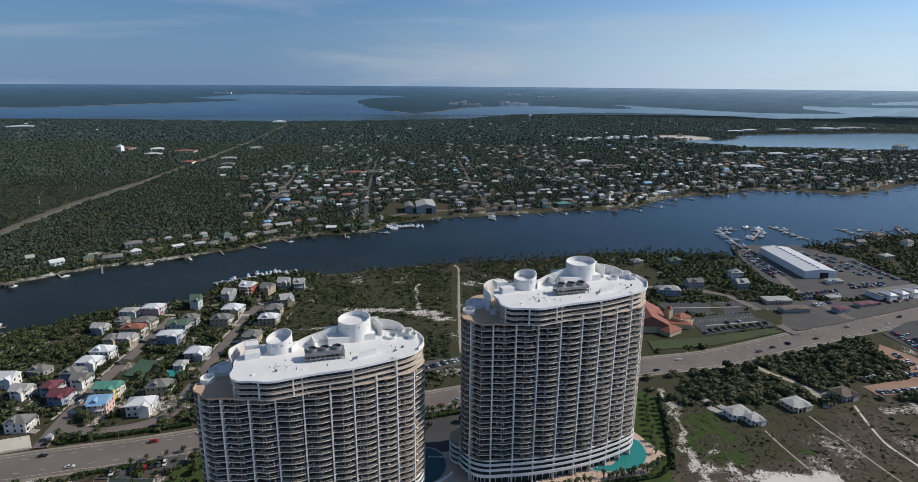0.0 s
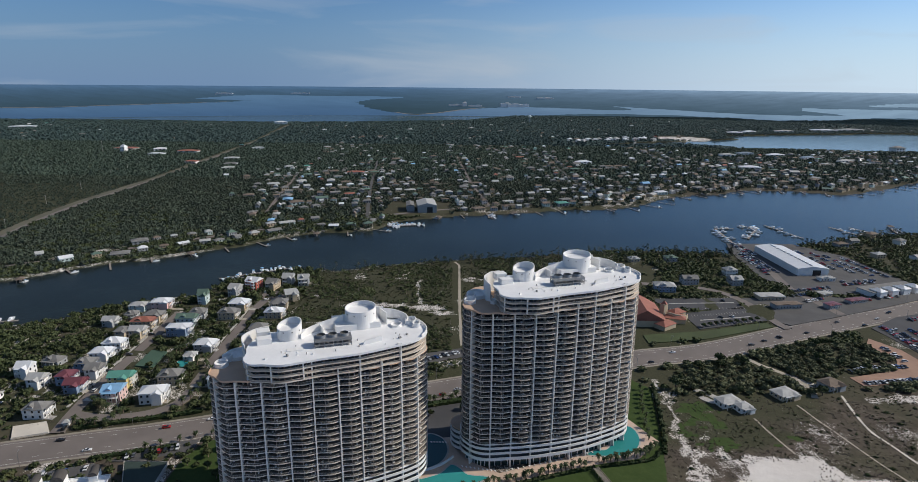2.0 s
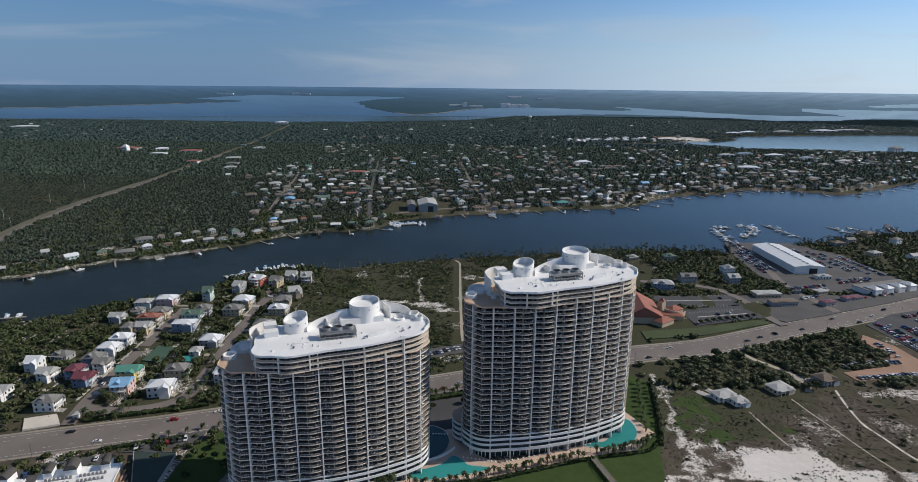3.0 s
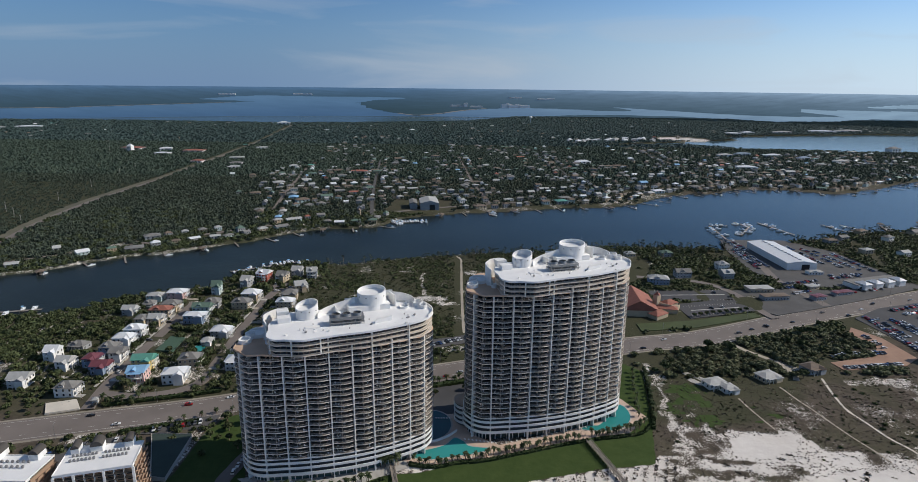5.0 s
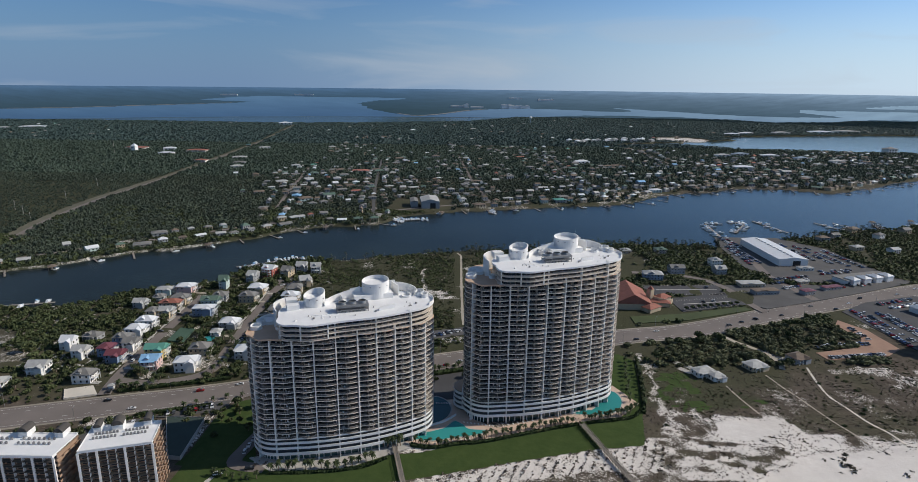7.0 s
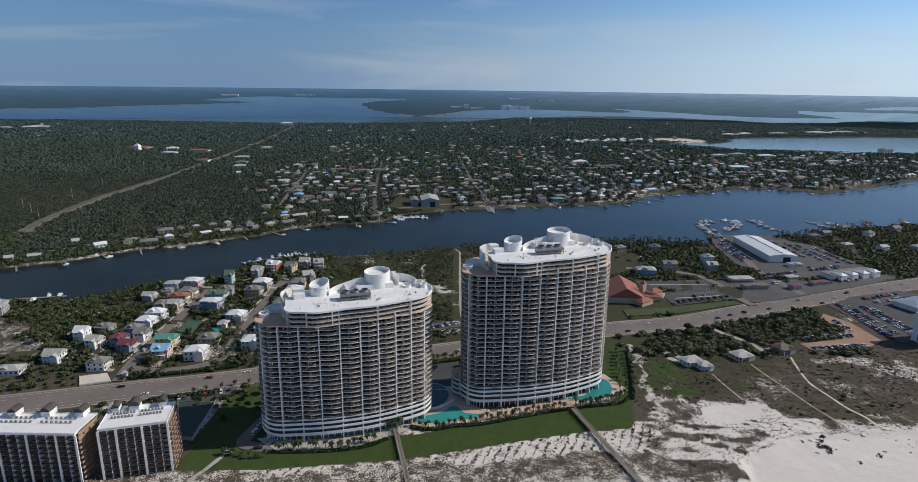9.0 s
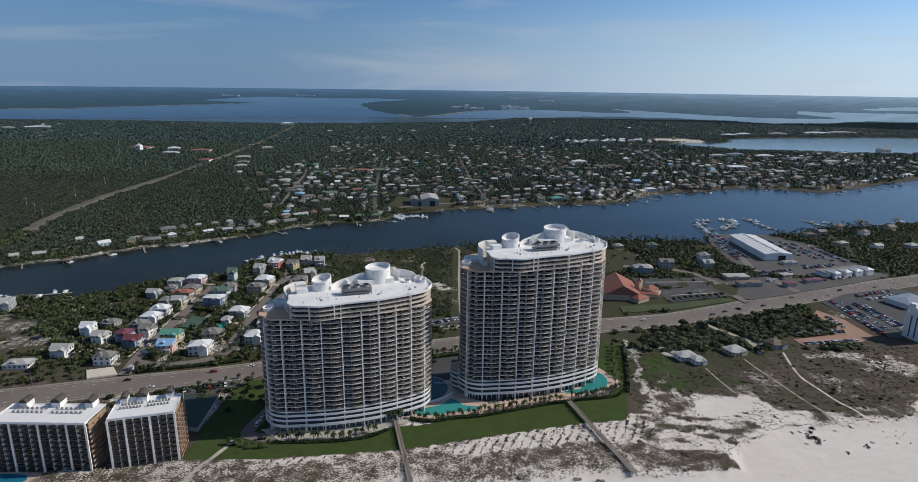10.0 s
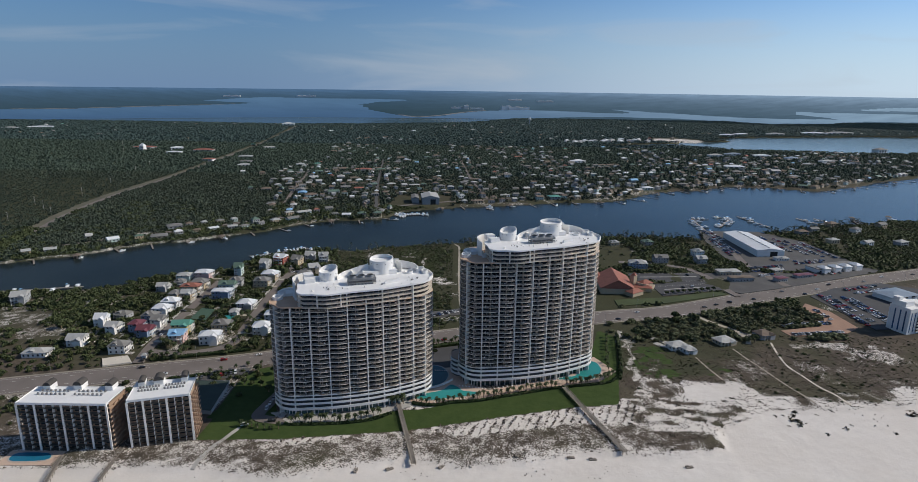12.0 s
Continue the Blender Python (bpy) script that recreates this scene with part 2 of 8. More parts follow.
def prism(bm, outline, z0, z1, top=True, bottom=True):
    """An upright prism on a closed outline of (x, y)."""
    lo = [bm.verts.new((x, y, z0)) for x, y in outline]
    hi = [bm.verts.new((x, y, z1)) for x, y in outline]
    k = len(outline)
    for i in range(k):
        j = (i + 1) % k
        bm.faces.new((lo[i], lo[j], hi[j], hi[i]))
    if top:
        bm.faces.new(hi)
    if bottom:
        bm.faces.new(lo[::-1])


def ribbon_wall(bm, line, z0, z1, thick, closed=False):
    """A wall of some thickness along a line of (x, y)."""
    p = [Vector(q) for q in line]
    k = len(p)
    nor = []
    for i in range(k):
        a = p[i - 1] if (i or closed) else p[i]
        b = p[(i + 1) % k] if (i < k - 1 or closed) else p[i]
        d = (b - a).normalized()
        nor.append(Vector((-d.y, d.x)) * thick / 2)
    z0 = z0 if hasattr(z0, "__len__") else [z0] * k
    z1 = z1 if hasattr(z1, "__len__") else [z1] * k
    vs = [[bm.verts.new((*(p[i] + s * nor[i]), z)) for s, z in ((-1, z0[i]), (1, z0[i]), (1, z1[i]), (-1, z1[i]))] for i in range(k)]
    for i in range(k if closed else k - 1):
        a, b = vs[i], vs[(i + 1) % k]
        for q in range(4):
            w = (q + 1) % 4
            bm.faces.new((a[q], b[q], b[w], a[w]))
    if not closed:
        bm.faces.new(vs[0][::-1])
        bm.faces.new(vs[-1])
    bmesh.ops.recalc_face_normals(bm, faces=bm.faces[:])


def smooth_line(pts, per=6, closed=False):
    """A Catmull-Rom line through points."""
    p = [Vector(q) for q in pts]
    k = len(p)
    out = []
    for i in range(k if closed else k - 1):
        a, b = p[i], p[(i + 1) % k]
        z = p[i - 1] if (i or closed) else a
        c = p[(i + 2) % k] if (closed or i + 2 < k) else b
        for s in range(per):
            t = s / per
            out.append(tuple(0.5 * (2 * a + (b - z) * t + (2 * z - 5 * a + 4 * b - c) * t * t + (3 * a - z - 3 * b + c) * t ** 3)))
    if not closed:
        out.append(tuple(p[-1]))
    return out


# ---- the lie of the land ----
EYE = Vector((3.5, -50.0, 202.6))


def far(x, y, z):
    """Land past 4 km is drawn in towards the shore side, up to 4.8 km, keeping its bearing and its angle under the horizon."""
    dx, dy = x - EYE.x, y - EYE.y
    r = math.hypot(dx, dy)
    if r <= 4000:
        return x, y, z
    s = (4000 + 800 * (1 - 4000 / r)) / r
    return EYE.x + dx * s, EYE.y + dy * s, EYE.z + (z - EYE.z) * s


S_SHORE = [(-4000, 60), (-900, 330), (-456, 449), (-384, 453), (-353, 471), (-317, 509), (-286, 526), (-255, 533), (-240, 583), (-185, 612), (-113, 630), (-72, 655),
           (-10, 670), (173, 715), (317, 712), (363, 727), (458, 770), (590, 819), (733, 862), (1100, 960), (2600, 1400), (4000, 2000)]
N_SHORE = [(-4000, 130), (-900, 400), (-523, 536), (-456, 587), (-420, 625), (-342, 674), (-297, 704), (-253, 751), (-210, 786), (-131, 805), (-103, 868), (-35, 905),
           (56, 930), (142, 960), (229, 979), (290, 1007), (368, 1092), (479, 1137), (577, 1200), (668, 1178), (737, 1148), (812, 1192), (944, 1279), (1110, 1389), (2600, 2300), (4000, 3300)]
COVE = [(440, 2040), (518, 2066), (607, 2057), (727, 2114), (820, 2085), (905, 1998), (1041, 1996), (1177, 1995), (1259, 1969), (1359, 1946), (1465, 1942), (2600, 2350), (2900, 3100), (2041, 2747), (1806, 2742), (1555, 2671),
        (1360, 2641), (1074, 2536), (1063, 2477), (1077, 2398), (969, 2331), (899, 2296), (765, 2230), (645, 2190), (529, 2120)]
BAY = [(-9000, 2500), (-2477, 3068), (-1881, 3108), (-987, 3060), (-574, 3157), (-8, 3400), (299, 3936), (850, 4416), (1467, 4332), (1818, 3658), (2269, 3762), (2770, 4209), (3130, 4227), (9000, 5200),
       (9000, 5600), (4206, 5773), (3770, 5840), (3464, 5884), (3282, 6108), (2905, 5356), (2873, 5026), (2844, 4733), (2782, 4505), (2577, 4498), (2358, 4487), (2184, 4572), (2024, 4712), (1897, 4974), (1755, 5266),
       (1595, 5595), (1434, 6052), (1441, 5295), (1321, 5143), (1112, 5083), (1003, 5289), (776, 5477), (524, 5605), (355, 5481), (139, 5279), (-13, 4929), (-101, 4633), (-215, 4228), (-358, 3988), (-504, 4240), (-691, 4675), (-919, 5346),
       (-1248, 6644), (-1227, 7828), (-973, 8812), (-1020, 9397), (-1382, 9406), (-2308, 9304), (-2767, 9494), (-3358, 9888), (-3362, 8656), (-3280, 7411), (-3006, 7101), (-2713, 6967), (-2345, 6631), (-2403, 6162), (-2681, 5490),
       (-2906, 4947), (-3091, 4499), (-3378, 4293), (-9000, 3600)]
LAGOON = [(4485, 6968), (5430, 7876), (6023, 8313), (9000, 9400), (9000, 7000), (4915, 6764), (4508, 6802)]
GULF = [(-60000, -60000), (60000, -60000), (60000, 60), (-60000, 60)]
WATERS = [S_SHORE + N_SHORE[::-1], COVE, BAY, LAGOON, GULF]
ROAD = [(-2500, -480), (-900, 75), (-320, 254), (-222, 284), (-165, 301), (-22, 353), (122, 405), (198, 426), (302, 473), (418, 521), (518, 560), (900, 700), (2500, 1290)]
ROAD_W = 29.0


def inside(poly, x, y):
    p = np.array(poly, float)
    q = np.roll(p, -1, 0)
    hit = np.zeros(x.shape, bool)
    for (ax, ay), (bx, by) in zip(p, q):
        if ay == by:
            continue
        hit ^= ((ay > y) != (by > y)) & (x < (bx - ax) * (y - ay) / (by - ay) + ax)
    return hit


def off_line(line, x, y, closed=False):
    """Distance to a line."""
    p = np.array(line, float)
    best = np.full(x.shape, 1e9)
    for i in range(len(p) if closed else len(p) - 1):
        a, b = p[i], p[(i + 1) % len(p)]
        d = b - a
        t = np.clip(((x - a[0]) * d[0] + (y - a[1]) * d[1]) / max(d @ d, 1e-9), 0, 1)
        best = np.minimum(best, np.hypot(x - a[0] - t * d[0], y - a[1] - t * d[1]))
    return best


def depth_in(poly, x, y):
    """Metres inside a closed outline (outside: minus)."""
    return np.where(inside(poly, x, y), 1, -1) * off_line(poly, x, y, True)


def value_noise(x, y, size, seed=0):
    """Smooth noise from 0 to 1."""
    rng = np.random.RandomState(seed)
    tab = rng.rand(256, 256)
    u, v = np.asarray(x, float) / size, np.asarray(y, float) / size
    i, j = np.floor(u).astype(int), np.floor(v).astype(int)
    a, b = u - i, v - j
    a, b = a * a * (3 - 2 * a), b * b * (3 - 2 * b)
    g = lambda p, q: tab[p % 256, q % 256]
    return (g(i, j) * (1 - a) + g(i + 1, j) * a) * (1 - b) + (g(i, j + 1) * (1 - a) + g(i + 1, j + 1) * a) * b


def water_depth(x, y):
    w = np.full(x.shape, -1e9)
    wob = (value_noise(x, y, 60, 3) - 0.5) * 14 + (value_noise(x, y, 18, 4) - 0.5) * 6
    for k, p in enumerate(WATERS):
        w = np.maximum(w, depth_in(p, x, y) + (wob * (1 if k != 4 else 0)))
    return w


SAND_EDGE = [(-900, 90), (-241, 168), (-136, 173), (-92, 165), (-55, 177), (-24, 187), (5, 179), (41, 185), (75, 196), (124, 194), (158, 203), (160, 222), (205, 247), (255, 250), (305, 259), (420, 290), (900, 440)]
DUNE_MOUNDS = [(97, 246), (123, 259), (160, 257), (195, 250), (189, 234), (163, 227), (114, 225), (96, 231)]
DUNE_PATCH = [(72, 219), (112, 221), (152, 222), (156, 211), (160, 202), (139, 199), (93, 196), (69, 196)]
DUNE_FLAT = [(156, 278), (176, 282), (197, 280), (191, 266), (170, 259), (154, 261)]
DUNE_GREEN = [(129, 328), (151, 344), (178, 330), (200, 307), (173, 292), (141, 295)]
POOLYARD = [(-247, 171), (-215, 171), (-215, 187), (-247, 187)]
LAWN = [(-150, 200), (-107, 202), (-30, 214), (42, 236), (78, 246), (107, 251), (116, 290), (130, 361), (118, 375), (104, 330), (92, 282), (20, 258), (-20, 240), (-118, 222), (-130, 236), (-149, 232)]
LAWN_WEST = [(-154, 224), (-133, 217), (-110, 221), (-124, 275), (-133, 296), (-146, 291), (-151, 273), (-151, 235)]
LOT = [(-140, 215), (-120, 220), (-105, 262), (-20, 300), (0, 300), (92, 345), (118, 385), (-10, 345), (-140, 296)]


def terrain(x, y):
    w = water_depth(x, y)
    h = 1.6 + 0.9 * value_noise(x, y, 40, 1) + 0.5 * value_noise(x, y, 13, 2)
    road = off_line(ROAD, x, y)
    k = np.clip((road - ROAD_W / 2 - 1) / 12, 0, 1)
    h = 1.9 * (1 - k) + h * k
    edge = y - np.interp(x, *np.array(SAND_EDGE).T)
    dune = np.exp(-((edge - 14) / 14) ** 2) * (0.4 + 1.6 * value_noise(x, y, 16, 5)) * (y < 420)
    h = h + dune
    flat = np.clip(depth_in(LAWN, x, y) / 4 + 1, 0, 1)
    h = h * (1 - flat) + 2.6 * flat
    yard = np.clip(depth_in(POOLYARD, x, y) / 3 + 1, 0, 1)
    h = h * (1 - yard) + 2.5 * yard
    lot = np.clip(depth_in(LOT, x, y) / 4 + 1, 0, 1)
    h = h * (1 - lot) + 2.3 * lot
    h = np.where((edge < 0) & (y < 330), 1.6 + np.clip(edge, -60, 0) * 0.02 + 0.25 * value_noise(x, y, 9, 6), h)
    s = np.clip(w / 4 + 1, 0, 2)
    return np.where(s > 0, h * (1 - np.clip(s, 0, 1)) - 2.5 * np.clip(s - 0.6, 0, 1.4), h), w, edge


def steps(a, b, first, grow):
    out, d = [a], first
    while abs(out[-1] - a) < abs(b - a):
        out.append(out[-1] + math.copysign(d, b - a))
        d *= grow
    return out[1:]


def build_ground():
    xs = np.array(steps(-330, -4300, 4, 1.05)[::-1] + list(np.arange(-330, 421, 3.0)) + steps(420, 4300, 4, 1.05))
    ys = np.array(steps(150, -4300, 10, 1.25)[::-1] + list(np.arange(150, 520, 3.0)) + steps(520, 4300, 4, 1.025))
    X, Y = np.meshgrid(xs, ys)
    x, y = X.ravel(), Y.ravel()
    h, w, edge = terrain(x, y)
    co = np.array([far(*p) for p in zip(x, y, h)])
    nx, ny = len(xs), len(ys)
    i = np.arange(nx * ny).reshape(ny, nx)
    quads = np.stack([i[:-1, :-1], i[:-1, 1:], i[1:, 1:], i[1:, :-1]], -1).reshape(-1, 4)
    quads = quads[np.hypot(x - EYE.x, y - EYE.y)[quads].min(1) < 4020]
    me = bpy.data.meshes.new("ground")
    me.from_pydata(co.tolist(), [], quads.tolist())
    # land cover: sand, lawn, wood floor
    n1, n2, n3 = value_noise(x, y, 22, 7), value_noise(x, y, 70, 8), value_noise(x, y, 8, 9)
    n4 = value_noise(x, y, 4.5, 10)
    west = np.where(edge < 32, 0.42 + (n1 - 0.5) * 0.10 + (n4 - 0.5) * 0.25 + np.clip((9 - edge) / 10, 0, 1) * 0.3, 0.70 + (n4 - 0.5) * 0.4)
    west = np.where((edge > 64) | ((edge > 34) & (x < -140)), np.clip((n1 - 0.6) * 1.5, 0, 0.5), west)
    veg_y = np.interp(x, (105, 131, 153, 165, 200, 207, 215, 252, 270, 312, 420, 900), (262, 280, 278, 280, 281, 262, 259, 260, 268, 276, 300, 460))
    east = np.clip(0.58 + (veg_y - y) / 42 + (n1 - 0.5) * 1.0 + (n3 - 0.5) * 0.8 + (n4 - 0.5) * 0.3, 0.20, 1.2)
    streak = value_noise(x * 0.55 + y * 0.2, y, 5.0, 17)
    mound = inside(DUNE_MOUNDS, x, y)
    east = np.where(mound, 0.46 + (streak - 0.5) * 1.5 + (n1 - 0.5) * 0.5, east)
    east = np.where(inside(DUNE_PATCH, x + (n3 - 0.5) * 6, y + (n4 - 0.5) * 4), 0.30 + (n4 - 0.5) * 0.5, east)
    east = np.where((y > veg_y + 6) & (x > 150), np.clip(0.14 + (n1 - 0.62) * 0.8 + (n4 - 0.5) * 0.3, 0.0, 0.34), east)
    turn = np.clip((x - 112 + (n1 - 0.5) * 34 + (n3 - 0.5) * 14) / 16, 0, 1)
    sand = np.where(edge < 0, 1.3, west * (1 - turn) + east * turn) * np.clip((345 - y) / 25, 0, 1)
    sand = np.maximum(sand, 1.2 * (depth_in(DUNE_FLAT, x, y) + (n3 - 0.5) * 5 > 0))
    sand = np.maximum(sand, 0.56 * (np.abs(x - 127 - (y - 300) * 0.13 + (n1 - 0.5) * 14) < 1.5 + 9 * np.clip((330 - y) / 60, 0, 1) * n3 + 1.5 * n3) * (y > 262) * (y < 376))
    for ex, ey, ea, eb in ((326, 596, 15, 13), (142, 352, 9, 10), (240, 372, 8, 14), (322, 336, 20, 12), (-142, 533, 7, 4), (-124, 469, 14, 4), (9, 590, 12, 7), (-340, 420, 26, 9), (-372, 380, 20, 10), (-330, 392, 14, 6), (-352, 448, 18, 5), (300, 352, 30, 8)):
        sand = np.maximum(sand, np.where(ex < -300, 0.36, 0.46) * (np.hypot((x - ex) / ea, (y - ey) / eb) + (n3 - 0.5) * 1.2 < 1))
    for ex, ey, ea, eb in ((-76, 513, 28, 6), (-34, 508, 18, 8), (-16, 494, 12, 5)):
        sand = np.maximum(sand, 0.52 * (np.hypot((x - ex) / ea, (y - ey) / eb) + (n4 - 0.5) * 0.9 < 1))
    sand = np.maximum(sand, 0.48 * (off_line([(-39, 509), (-41, 532), (-45, 551), (-47, 574), (-46, 587), (-56, 590)], x, y) < 2.2))
    sand = np.maximum(sand, 0.40 * (off_line([(-56, 590), (-93, 595), (-118, 590)], x, y) < 1.6))
    sand = np.where((y < 330) & (x > 130), np.clip(sand, 0, 1.3), sand)
    sand = np.maximum(sand, np.clip((n1 - 0.66) * 1.6, 0, 0.36) * (y < 700) * ((x < 110) | (y > 380)))
    sand = np.maximum(sand, 0.36 * (n3 > 0.58) * (x < -150) * (x > -460) * (y > 330) * (y < 540))
    sand = np.where(np.abs(w + 3) < 4, 0.44, sand)
    bar = np.hypot((x - 835) / 110, (y - 2370) / 95) + (n1 - 0.5) * 0.5 < 1
    lawn = np.clip(np.maximum(depth_in(LAWN, x, y), depth_in(LAWN_WEST, x, y)) / 3 + 0.5, 0, 1)
    wood = np.clip((y - 330 + (x < -150) * 45 - (x > 0) * x * 0.38) / 30, 0, 1)
    town = np.clip(1.3 - np.abs(x - 450) / 800, 0, 1) * np.clip(1.3 - np.abs(y - 1250) / 560, 0, 1)
    wood = wood * (1 - 0.75 * town * (0.4 + 0.9 * n1))
    green = np.clip((y - 262 - (x - 130) * 0.65 + (n2 - 0.5) * 50 + (n1 - 0.5) * 24) / 24, 0, 1) * (x > 112) * (x < 420)
    wood = np.maximum(wood, 0.85 * green)
    wood = np.maximum(wood, 0.9 * np.clip(depth_in(DUNE_GREEN, x, y) / 6 + 0.6 + (n1 - 0.5), 0, 1))
    wood = np.where((x > -320) & (x < -150) & (y < 600), wood * 0.85, wood)
    wood = np.where((x > -158) & (x < 125) & (y > 420) & (y < 720), wood * np.clip(0.55 + 0.8 * n2, 0.4, 1), wood)
    wood = np.where((x < -312) & (y < 560), wood * np.clip(1.6 * n2 - 0.2, 0.1, 1), wood)
    lawn = np.maximum(lawn, 0.9 * (depth_in(DUNE_GREEN, x, y) > -4) * (n1 * 0.5 + n4 * 0.5 > 0.57))
    sand = np.where(lawn > 0.5, 0, sand) * np.where(y > 700, 0.4, 1)
    sand = np.maximum(sand, 0.40 * (n1 > 0.58) * (w > -75) * (w < -4) * (y > 520) * (y < 1400) * (y > np.interp(x, *np.array(S_SHORE).T) + 40))
    sand = np.where(bar, 0.62, sand)
    col = me.color_attributes.new("cover", "FLOAT_COLOR", "POINT")
    col.data.foreach_set("color", np.stack([sand, lawn, wood, np.ones_like(x)], -1).ravel())
    me.materials.append(GROUND)
    for p in me.polygons:
        p.use_smooth = True
    tagged(new("ground", me), "pale dune sand with dry grass, lawn and dark wood floor", "ground", kind="structure")


FAR_RINGS = [4000.0] + steps(4000, 30000, 40, 1.045)
FAR_SEG = 720


def build_backdrop():
    """Wooded shores past 4 km, ring by ring out to the horizon."""
    ring, seg = FAR_RINGS, FAR_SEG
    ang = np.arange(seg) * 2 * np.pi / seg
    R, A = np.meshgrid(ring, ang, indexing="ij")
    x, y = (EYE.x + R * np.cos(A)).ravel(), (EYE.y + R * np.sin(A)).ravel()
    w = water_depth(x, y)
    h = np.where(w > 0, -6.0, 1.2 + 3.0 * value_noise(x, y, 160, 41) * np.clip((7000 - R.ravel()) / 2500, 0, 1))
    co = [far(*p) for p in zip(x, y, h)]
    i = np.arange(x.size).reshape(len(ring), seg)
    j = np.roll(i, -1, 1)
    quads = np.stack([i[:-1], i[1:], j[1:], j[:-1]], -1).reshape(-1, 4)
    me = bpy.data.meshes.new("backdrop")
    me.from_pydata(co, [], quads.tolist())
    # weight of the painted haze, growing with distance
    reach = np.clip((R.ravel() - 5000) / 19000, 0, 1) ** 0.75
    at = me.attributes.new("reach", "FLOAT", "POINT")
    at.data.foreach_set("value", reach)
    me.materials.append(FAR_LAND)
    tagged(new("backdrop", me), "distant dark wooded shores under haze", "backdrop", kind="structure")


def build_water():
    ring, seg = [0.0] + steps(0, 3300, 120, 1.3) + FAR_RINGS, FAR_SEG
    bm = bmesh.new()
    rows = []
    for r in ring:
        rows.append([bm.verts.new(far(EYE.x + r * math.cos(2 * math.pi * i / seg), EYE.y + r * math.sin(2 * math.pi * i / seg), 0.0)) for i in range(seg)] if r else [bm.verts.new((EYE.x, EYE.y, 0))])
    for a, b in zip(rows, rows[1:]):
        for i in range(seg):
            j = (i + 1) % seg
            bm.faces.new((a[0], b[i], b[j]) if len(a) == 1 else (a[i], b[i], b[j], a[j]))
    bmesh.ops.recalc_face_normals(bm, faces=bm.faces[:])
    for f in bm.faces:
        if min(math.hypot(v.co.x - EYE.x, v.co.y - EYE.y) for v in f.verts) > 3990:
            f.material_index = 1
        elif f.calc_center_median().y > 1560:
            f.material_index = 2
    sheet = link_mesh("water", bm, [WATER, FAR_WATER, PALE_COVE_WATER], smooth=True)
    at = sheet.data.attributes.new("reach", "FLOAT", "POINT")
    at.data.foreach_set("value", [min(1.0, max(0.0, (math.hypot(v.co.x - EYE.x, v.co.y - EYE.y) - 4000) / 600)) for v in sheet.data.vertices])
    tagged(sheet, "dark blue lagoon water with a light ripple", "water", kind="structure")


def strip(name, line, width, z, mat, label, category, kind="structure", thick=0.25):
    """A road along a line, a slab with a top."""
    p = [Vector(q) for q in line]
    bm = bmesh.new()
    vs = []
    for i, q in enumerate(p):
        d = (p[min(i + 1, len(p) - 1)] - p[max(i - 1, 0)]).normalized()
        nrm = Vector((-d.y, d.x)) * width / 2
        vs.append([bm.verts.new((*(q + nrm), z)), bm.verts.new((*(q - nrm), z)), bm.verts.new((*(q - nrm), z - thick)), bm.verts.new((*(q + nrm), z - thick))])
    for a, b in zip(vs, vs[1:]):
        for k in range(4):
            bm.faces.new((a[k], a[(k + 1) % 4], b[(k + 1) % 4], b[k]))
    bmesh.ops.recalc_face_normals(bm, faces=bm.faces[:])
    return tagged(link_mesh(name, bm, mat), label, category, kind=kind)


def far_strip(line, width, label):
    """A thin pale beach along a shore past 4 km."""
    p = [Vector(q) for q in line]
    bm = bmesh.new()
    rows = []
    for i, q in enumerate(p):
        d = (p[min(i + 1, len(p) - 1)] - p[max(i - 1, 0)]).normalized()
        nrm = Vector((-d.y, d.x)) * width / 2 * (0.5 + noise.noise(Vector((q.x * 0.01, q.y * 0.01, 1))) * 0.6 + 0.3)
        rows.append([bm.verts.new(far(*(q + s * nrm), 4.5)) for s in (-1, 1)])
    for a, b in zip(rows, rows[1:]):
        bm.faces.new((a[0], a[1], b[1], b[0]))
    bmesh.ops.recalc_face_normals(bm, faces=bm.faces[:])
    for f in bm.faces:
        if f.normal.z < 0:
            f.normal_flip()
    tagged(link_mesh("beach", bm, FAR_BEACH), label, "beach", kind="structure")


